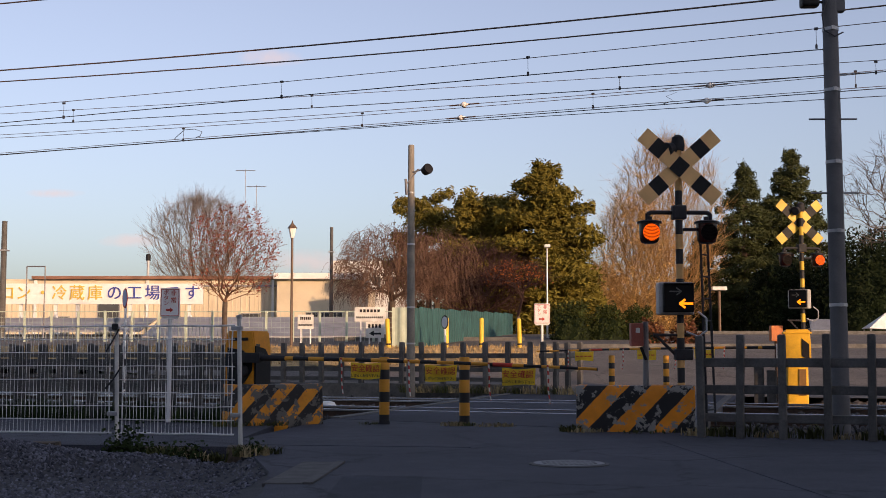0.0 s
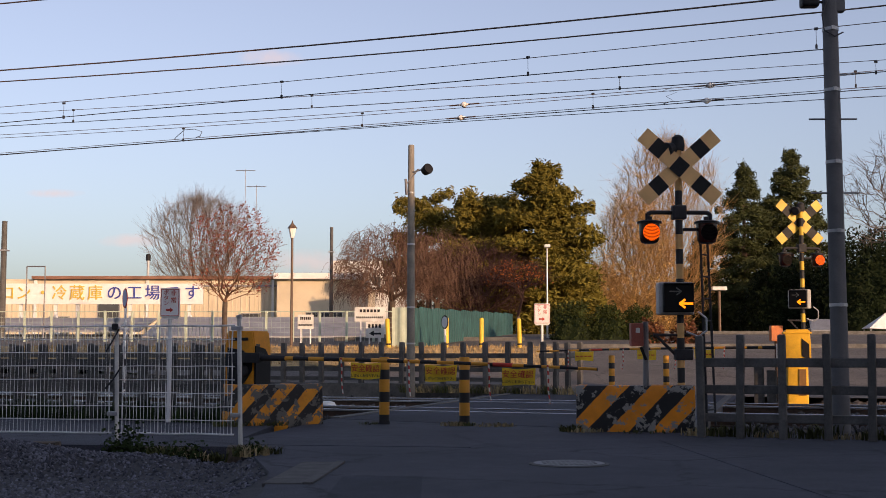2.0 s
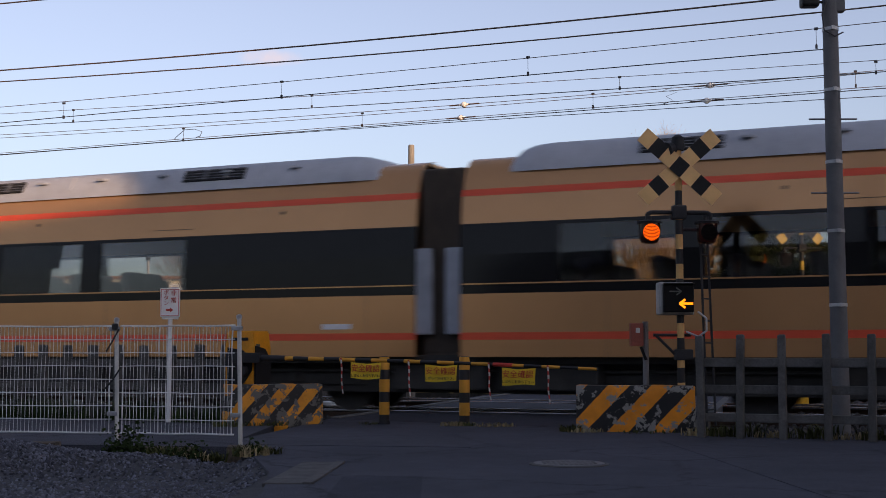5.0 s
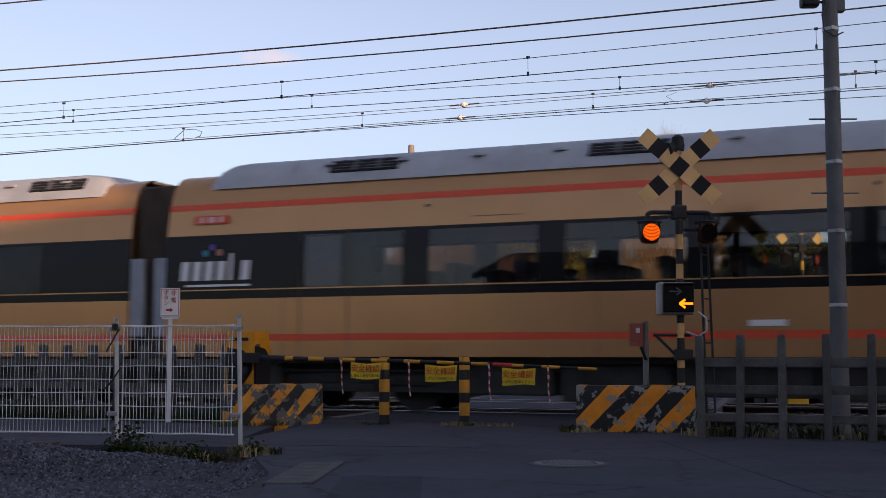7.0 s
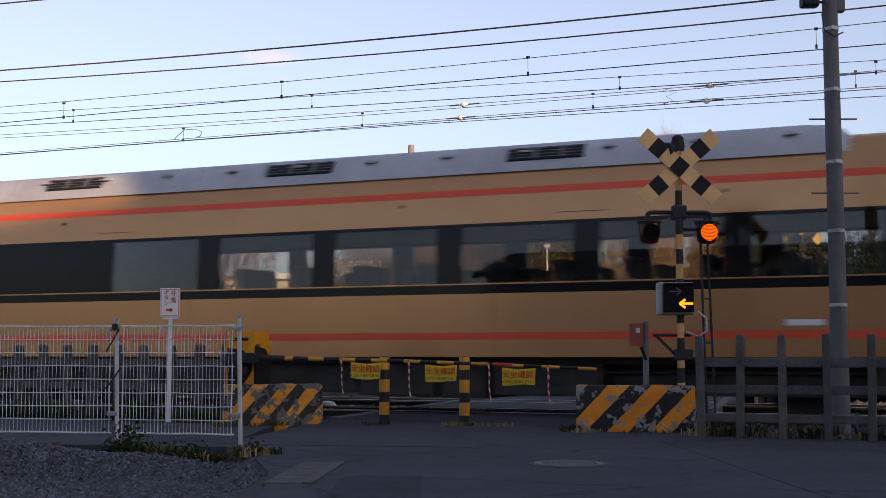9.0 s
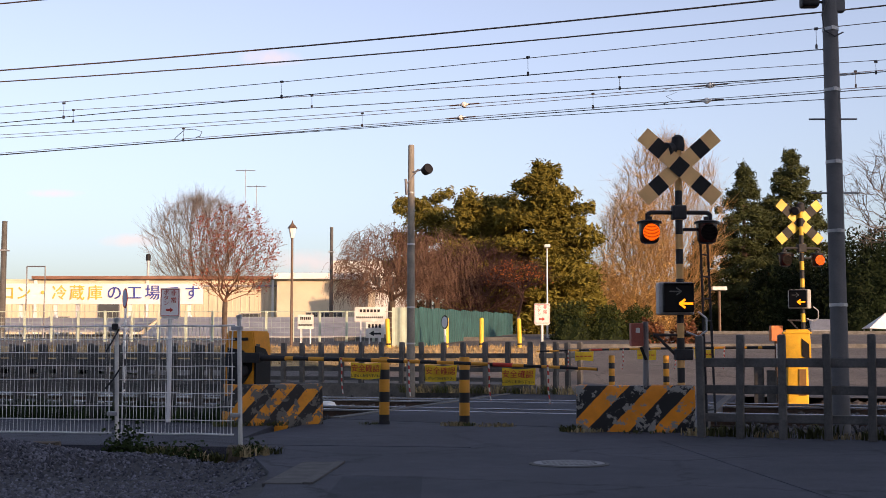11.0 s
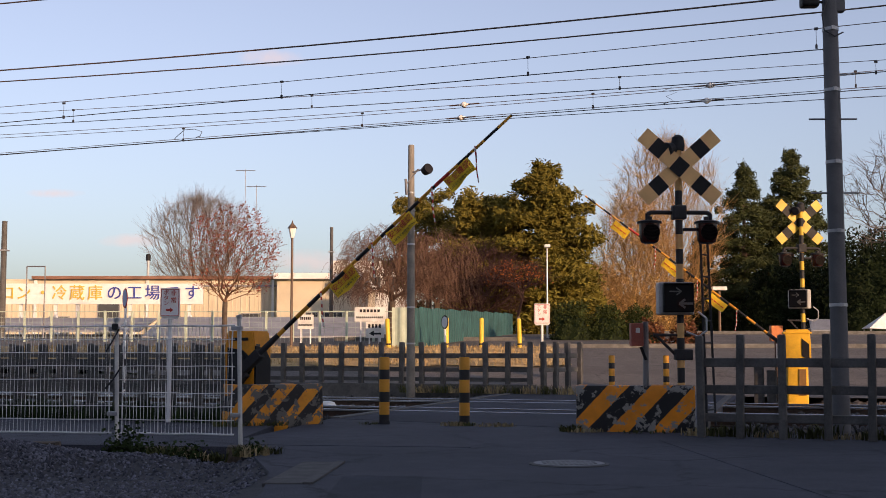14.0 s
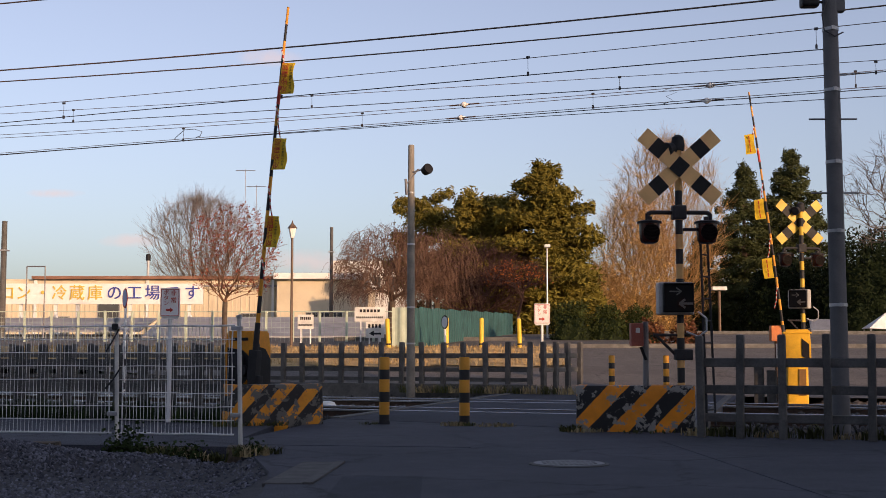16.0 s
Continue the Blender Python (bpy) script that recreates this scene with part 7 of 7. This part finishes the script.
# notice boards
def notice(x, y, w, h, z, label, arrow):
    t = thing("notice_board", pose(x, y, 0), label, "sign", "notice boards")
    bm = B()
    box(bm, -w / 2, w / 2, -0.02, 0.02, z, z + h, bevel=0.008)
    b = part("panel", bm, M_offwhite, t)
    for s in (-0.3, 0.3):
        bm = B()
        rod(bm, (s * w, 0.04, -0.2), (s * w, 0.04, z + h * 0.9), 0.025, None, 8)
        part("leg", bm, M_white, t)
    if arrow:
        bm = B()
        prism(bm, [(-0.32 * w, z + 0.27 * h), (-0.05 * w, z + 0.45 * h), (-0.05 * w, z + 0.32 * h), (0.34 * w, z + 0.32 * h), (0.34 * w, z + 0.2 * h), (-0.05 * w, z + 0.2 * h), (-0.05 * w, z + 0.1 * h)], -0.028, -0.021)
        part("arrow", bm, M_black, b)
        for i in range(4):
            bm = B()
            box(bm, (-0.36 + 0.19 * i) * w, (-0.24 + 0.19 * i) * w, -0.028, -0.021, z + 0.62 * h, z + 0.85 * h)
            part("print_bar", bm, M_black, b)
    else:
        for i in range(6):
            bm = B()
            box(bm, (-0.33 + 0.115 * i) * w, (-0.25 + 0.115 * i) * w, -0.028, -0.021, z + 0.64 * h, z + 0.84 * h)
            part("print_bar", bm, M_black, b)
        for i in range(14):
            bm = B()
            box(bm, (-0.44 + 0.063 * i) * w, (-0.395 + 0.063 * i) * w, -0.028, -0.021, z + 0.22 * h, z + 0.35 * h)
            part("print_bar", bm, M_black, b)


notice(-2.53, 44.0, 1.06, 0.50, 1.98, "white notice board with two lines of dark print", False)
notice(-2.35, 43.9, 0.63, 0.55, 1.42, "white direction board with a black arrow", True)
notice(-4.75, 44.0, 0.55, 0.50, 1.72, "blank looking pale notice board", False)


# round traffic signs seen edge on
def round_sign(x, y, z, r, turn, label, mcol, rim):
    t = thing("traffic_sign", pose(x, y, 0), label, "sign", "round traffic signs")
    bm = B()
    rod(bm, (0, 0.05, -0.2), (0, 0.05, z + r * 0.8), 0.032, None, 10)
    part("post", bm, M_white, t)
    bm = B()
    lathe(bm, [(r, 0), (r, 0.012)], 28, m=pose(0, 0, z, 90, 0, 0) @ pose(0, 0, 0, 0, turn, 0))
    p = part("rim", bm, rim, t)
    bm = B()
    lathe(bm, [(r * 0.82, 0.0), (r * 0.82, 0.006)], 28, m=pose(0, 0, z, 90, 0, 0) @ pose(0, 0, 0, 0, turn, 0) @ pose(0, 0, 0.011))
    part("face", bm, mcol, p)


M_signblue = mat("sign_face_blue", (0.30, 0.34, 0.55), 0.5, var=0.1)
round_sign(-8.0, 32.0, 2.27, 0.25, -62, "round red rimmed traffic sign turned aside", M_signblue, M_redpaint)
round_sign(0.05, 31.7, 1.66, 0.17, -60, "small round black and white sign on a yellow post", M_white, M_black)


# lamp posts and poles beyond the tracks
lp = thing("street_lamp", pose(-5.0, 42.0, 0), "brown lamp post with a lantern top", "street lamp")
bm = B()
rod(bm, (0, 0, -0.2), (0, 0, 4.72), 0.055, 0.04, 10)
rod(bm, (0, 0, -0.2), (0, 0, 0.9), 0.08, 0.07, 10)
part("post", bm, M_brown, lp)
bm = B()
lathe(bm, [(0.06, 4.70), (0.13, 5.02)], 6)
part("lantern", bm, M_porcelain, lp)
bm = B()
lathe(bm, [(0.17, 5.02), (0.10, 5.12), (0.04, 5.18), (0.015, 5.28)], 6)
part("cap", bm, M_brown, lp)
for X, Y, h, r, lab in ((-5.28, 60.0, 6.85, 0.10, "slim concrete pole by the factory wall"), (-17.5, 50.5, 6.15, 0.14, "concrete pole at the end of the yard")):
    t = thing("utility_pole", pose(X, Y, 0), lab, "pole", "poles along the track")
    bm = B()
    rod(bm, (0, 0, -0.2), (0, 0, h), r, r * 0.75, 12)
    part("shaft", bm, M_concrete, t)
    bm = B()
    box(bm, -r - 0.04, r + 0.04, -r - 0.02, r + 0.02, h - 1.2, h - 1.15)
    part("band", bm, M_galv, t)
t = thing("street_lamp", pose(4.1, 50.0, 0), "slender grey lamp column beside the hedge", "street lamp")
bm = B()
rod(bm, (0, 0, -0.2), (0, 0, 5.1), 0.045, 0.03, 8)
part("post", bm, M_galv, t)
bm = B()
box(bm, -0.10, 0.13, -0.12, 0.12, 5.05, 5.17, bevel=0.03)
part("lamp_head", bm, M_offwhite, t)
t = thing("street_lamp", pose(15.0, 69.0, 0), "low park lamp with a flat white top", "street lamp")
bm = B()
rod(bm, (0, 0, -0.2), (0, 0, 4.3), 0.08, None, 8)
part("post", bm, M_brown, t)
bm = B()
box(bm, -0.40, 0.40, -0.2, 0.2, 4.3, 4.5, bevel=0.03)
part("lamp_head", bm, M_offwhite, t)
for X, h in ((-14.1, 14.0), (-13.3, 12.85)):
    t = thing("aerial", pose(X, 90, 0), "thin television aerial on a mast", "aerial", "aerials")
    bm = B()
    rod(bm, (0, 0, 4), (0, 0, h), 0.02, None, 6)
    part("mast", bm, M_steel, t)
    bm = B()
    rod(bm, (-0.7, 0, h - 0.1), (0.7, 0, h - 0.1), 0.02, None, 6)
    for i in range(6):
        rod(bm, (-0.6 + 0.22 * i, -0.3, h - 0.1), (-0.6 + 0.22 * i, 0.3, h - 0.1), 0.012, None, 5)
    part("array", bm, M_steel, t)
t = thing("goal_frame", pose(-16.4, 50, 0), "thin steel frame on the yard", "frame")
bm = B()
for a, b in (((0, 0, 0), (0, 0, 4.3)), ((0.72, 0, 0), (0.72, 0, 4.3)), ((0, 0, 4.3), (0.72, 0, 4.3))):
    rod(bm, a, b, 0.025, None, 8)
part("tube", bm, M_steel, t)

# kerb and islands of the yard
for x0, x1, y in ((3.2, 18.0, 40.5), (6.0, 30.0, 56.0), (-4.0, 3.0, 46.9)):
    bm = B()
    box(bm, x0, x1, y, y + 0.18, rise(y) - 0.2, rise(y) + 0.12, bevel=0.02)
    solid("yard_kerb", bm, M_concrete, pose(0, 0, 0), "pale concrete kerb across the yard", "kerb", kind="structure")


# ---- thin evening clouds far behind everything ----
def cloud(x, z, w, h, seed, y=2600.0):
    m = bpy.data.materials.new("cloud_vapour")
    m.use_nodes = True
    nt = m.node_tree
    nt.nodes.remove(nt.nodes["Principled BSDF"])
    tc = nt.nodes.new("ShaderNodeTexCoord")
    gr = nt.nodes.new("ShaderNodeTexGradient")
    gr.gradient_type = "SPHERICAL"
    sc = nt.nodes.new("ShaderNodeVectorMath")
    sc.operation = "MULTIPLY"
    sc.inputs[1].default_value = (2.0 / w, 0, 2.0 / h)
    nt.links.new(tc.outputs["Object"], sc.inputs[0])
    nt.links.new(sc.outputs[0], gr.inputs[0])
    n = nt.nodes.new("ShaderNodeTexNoise")
    n.inputs["Scale"].default_value, n.inputs["Detail"].default_value = 6.0 / w, 6
    off = nt.nodes.new("ShaderNodeVectorMath")
    nt.links.new(tc.outputs["Object"], off.inputs[0])
    off.inputs[1].default_value = (seed * 100.0, 0, 0)
    nt.links.new(off.outputs[0], n.inputs["Vector"])
    mu = nt.nodes.new("ShaderNodeMath")
    mu.operation = "MULTIPLY"
    nt.links.new(gr.outputs["Fac"], mu.inputs[0])
    nt.links.new(n.outputs[0], mu.inputs[1])
    r = ramp2(nt, (0, 0, 0), (0.30, 0.30, 0.30), 0.10, 0.45)
    nt.links.new(mu.outputs[0], r.inputs[0])
    t, e, x_ = (nt.nodes.new(k) for k in ("ShaderNodeBsdfTransparent", "ShaderNodeEmission", "ShaderNodeMixShader"))
    e.inputs[0].default_value, e.inputs[1].default_value = (0.50, 0.44, 0.45, 1), 0.85
    nt.links.new(r.outputs[0], x_.inputs[0])
    nt.links.new(t.outputs[0], x_.inputs[1])
    nt.links.new(e.outputs[0], x_.inputs[2])
    nt.links.new(x_.outputs[0], nt.nodes["Material Output"].inputs[0])
    bm = B()
    prism(bm, [(-w / 2, -h / 2), (w / 2, -h / 2), (w / 2, h / 2), (-w / 2, h / 2)], 0, 0.5)
    solid("backdrop", bm, m, pose(x, y, z), "thin pinkish cloud low in the evening sky", "cloud", kind="structure")


cloud(-357, 613, 190, 52, 1)
cloud(-275, 190, 260, 70, 2)
cloud(-635, 232, 200, 40, 3)
cloud(-800, 330, 160, 26, 4)


# ---- parked car and tent at the edge of the park ----
def parked_car(m, label):
    t = thing("parked_car", m, label, "car")
    bm = B()
    prism(bm, [(-2.0, 0.35), (2.0, 0.35), (2.05, 0.75), (1.3, 0.92), (0.75, 1.38), (-1.0, 1.42), (-1.65, 0.95), (-2.05, 0.85)], -0.8, 0.8)
    bmesh.ops.bevel(bm, geom=list(bm.edges), offset=0.06, segments=2, affect="EDGES")
    part("body", bm, M_galv, t, smooth=True)
    for pts in ([(0.1, 0.95), (1.05, 0.95), (0.68, 1.30), (0.1, 1.33)], [(-1.4, 0.98), (0.0, 0.95), (0.0, 1.33), (-0.95, 1.34)]):
        for s in (-1, 1):
            bm = B()
            prism(bm, pts, min(s * 0.79, s * 0.81), max(s * 0.79, s * 0.81))
            part("window", bm, M_doorglass, t)
    for x in (-1.25, 1.3):
        for s in (-1, 1):
            bm = B()
            rod(bm, (x, s * 0.62, 0.32), (x, s * 0.83, 0.32), 0.32, None, 18)
            w = part("wheel", bm, M_rubber, t)
            bm = B()
            rod(bm, (x, s * 0.82, 0.32), (x, s * 0.84, 0.32), 0.18, None, 14)
            part("hubcap", bm, M_galv, w)
    return t


parked_car(pose(19.75, 66.0, 1.21, 0, 0, 78), "silver grey parked car at the edge of the park")
tt = thing("tent", pose(21.6, 63.0, 1.36), "white peaked fabric tent in the park", "tent")
bm = B()
vs = [bm.verts.new(v) for v in ((-0.7, -0.6, 0.75), (0.75, -0.6, 0.7), (0.75, 0.6, 0.7), (-0.7, 0.6, 0.75), (0.35, 0, 1.55))]
for q in ((0, 1, 4), (1, 2, 4), (2, 3, 4), (3, 0, 4), (3, 2, 1, 0)):
    bm.faces.new([vs[i] for i in q])
part("canopy", bm, M_white, tt)
for x in (-0.6, 0.65):
    for y in (-0.5, 0.5):
        bm = B()
        rod(bm, (x, y, 0), (x, y, 0.8), 0.03, None, 8)
        part("pole", bm, M_galv, tt)


# ---- what moves ----
def motions():
    # the near arm rises after the train has gone
    near = [(0, -0.6), (6, -0.6), (12.0, -0.6), (12.3, 1.2), (12.5, 4.6), (13.0, 16.6), (13.6, 30.7), (14.0, 40.2), (14.5, 51.7), (15.0, 63.2), (15.5, 74.4), (15.8, 81.0), (16.0, 85.4)]
    base = near_arm.matrix_basis.copy()
    walk(near_arm, [(t, base @ pose(0, 0, 0, 0, -a, 0)) for t, a in near])
    far = [(0, 0.0), (6, 0.0), (12.0, 0.0), (12.3, 1.0), (12.5, 3.5), (13.0, 15.5), (13.6, 29.5), (14.0, 39.0), (14.5, 50.2), (15.0, 62.0), (15.5, 73.0), (15.8, 79.5), (16.0, 84.0)]
    base_f = far_arm.matrix_basis.copy()
    walk(far_arm, [(t, base_f @ pose(0, 0, 0, 0, a, 0)) for t, a in far])

    # the cords on the arms go on hanging down
    for cords, rows, k in ((HUNG[0], near, 1), (HUNG[1], far, -1)):
        for ob in cords:
            hang = ob.matrix_basis.copy()
            walk(ob, [(t, hang @ pose(0, 0, 0, 0, k * 0.94 * a, 0)) for t, a in rows])

    # the signal lamps flash in turn: each reflector swings half round at a change
    changes = (0.05, 0.66, 1.28, 1.90, 2.54, 3.15, 3.77, 4.39, 5.01, 5.63, 6.25, 6.82, 7.53, 8.17, 8.75, 9.40, 10.02, 10.64, 11.22)
    for lamps, first in ((lamps_near, "left"), (lamps_far, "right")):
        for key in ("left", "right"):
            ob = lamps[key]
            rest = ob.matrix_basis.copy()
            a = 0 if key == first else 180
            rows = [(0.0, rest @ pose(0, 0, 0, 0, 0, a))]
            last = 11.85
            for t in changes + (last,):
                if t == last and a % 360 == 180:
                    continue
                k = round(t * FPS)
                for i in range(4):
                    if k + i > 0:
                        rows.append(((k + i) / FPS, rest @ pose(0, 0, 0, 0, 0, a + 60 * i)))
                a += 180
            rows.append((16.0, rest @ pose(0, 0, 0, 0, 0, a)))
            walk(ob, rows)
        ob = lamps["arrow"]
        rest = ob.matrix_basis.copy()
        k = round(11.85 * FPS)
        walk(ob, [(0.0, rest)] + [((k + i) / FPS, rest @ pose(0, 0, 0, 60 * i, 0, 0)) for i in range(4)] + [(16.0, rest @ pose(0, 0, 0, 180, 0, 0))])
    walk(train, [(t, tpose(-22.87 * (t - 6.8) - 0.045, 1.44, 0.0)) for t in range(17)])


motions()
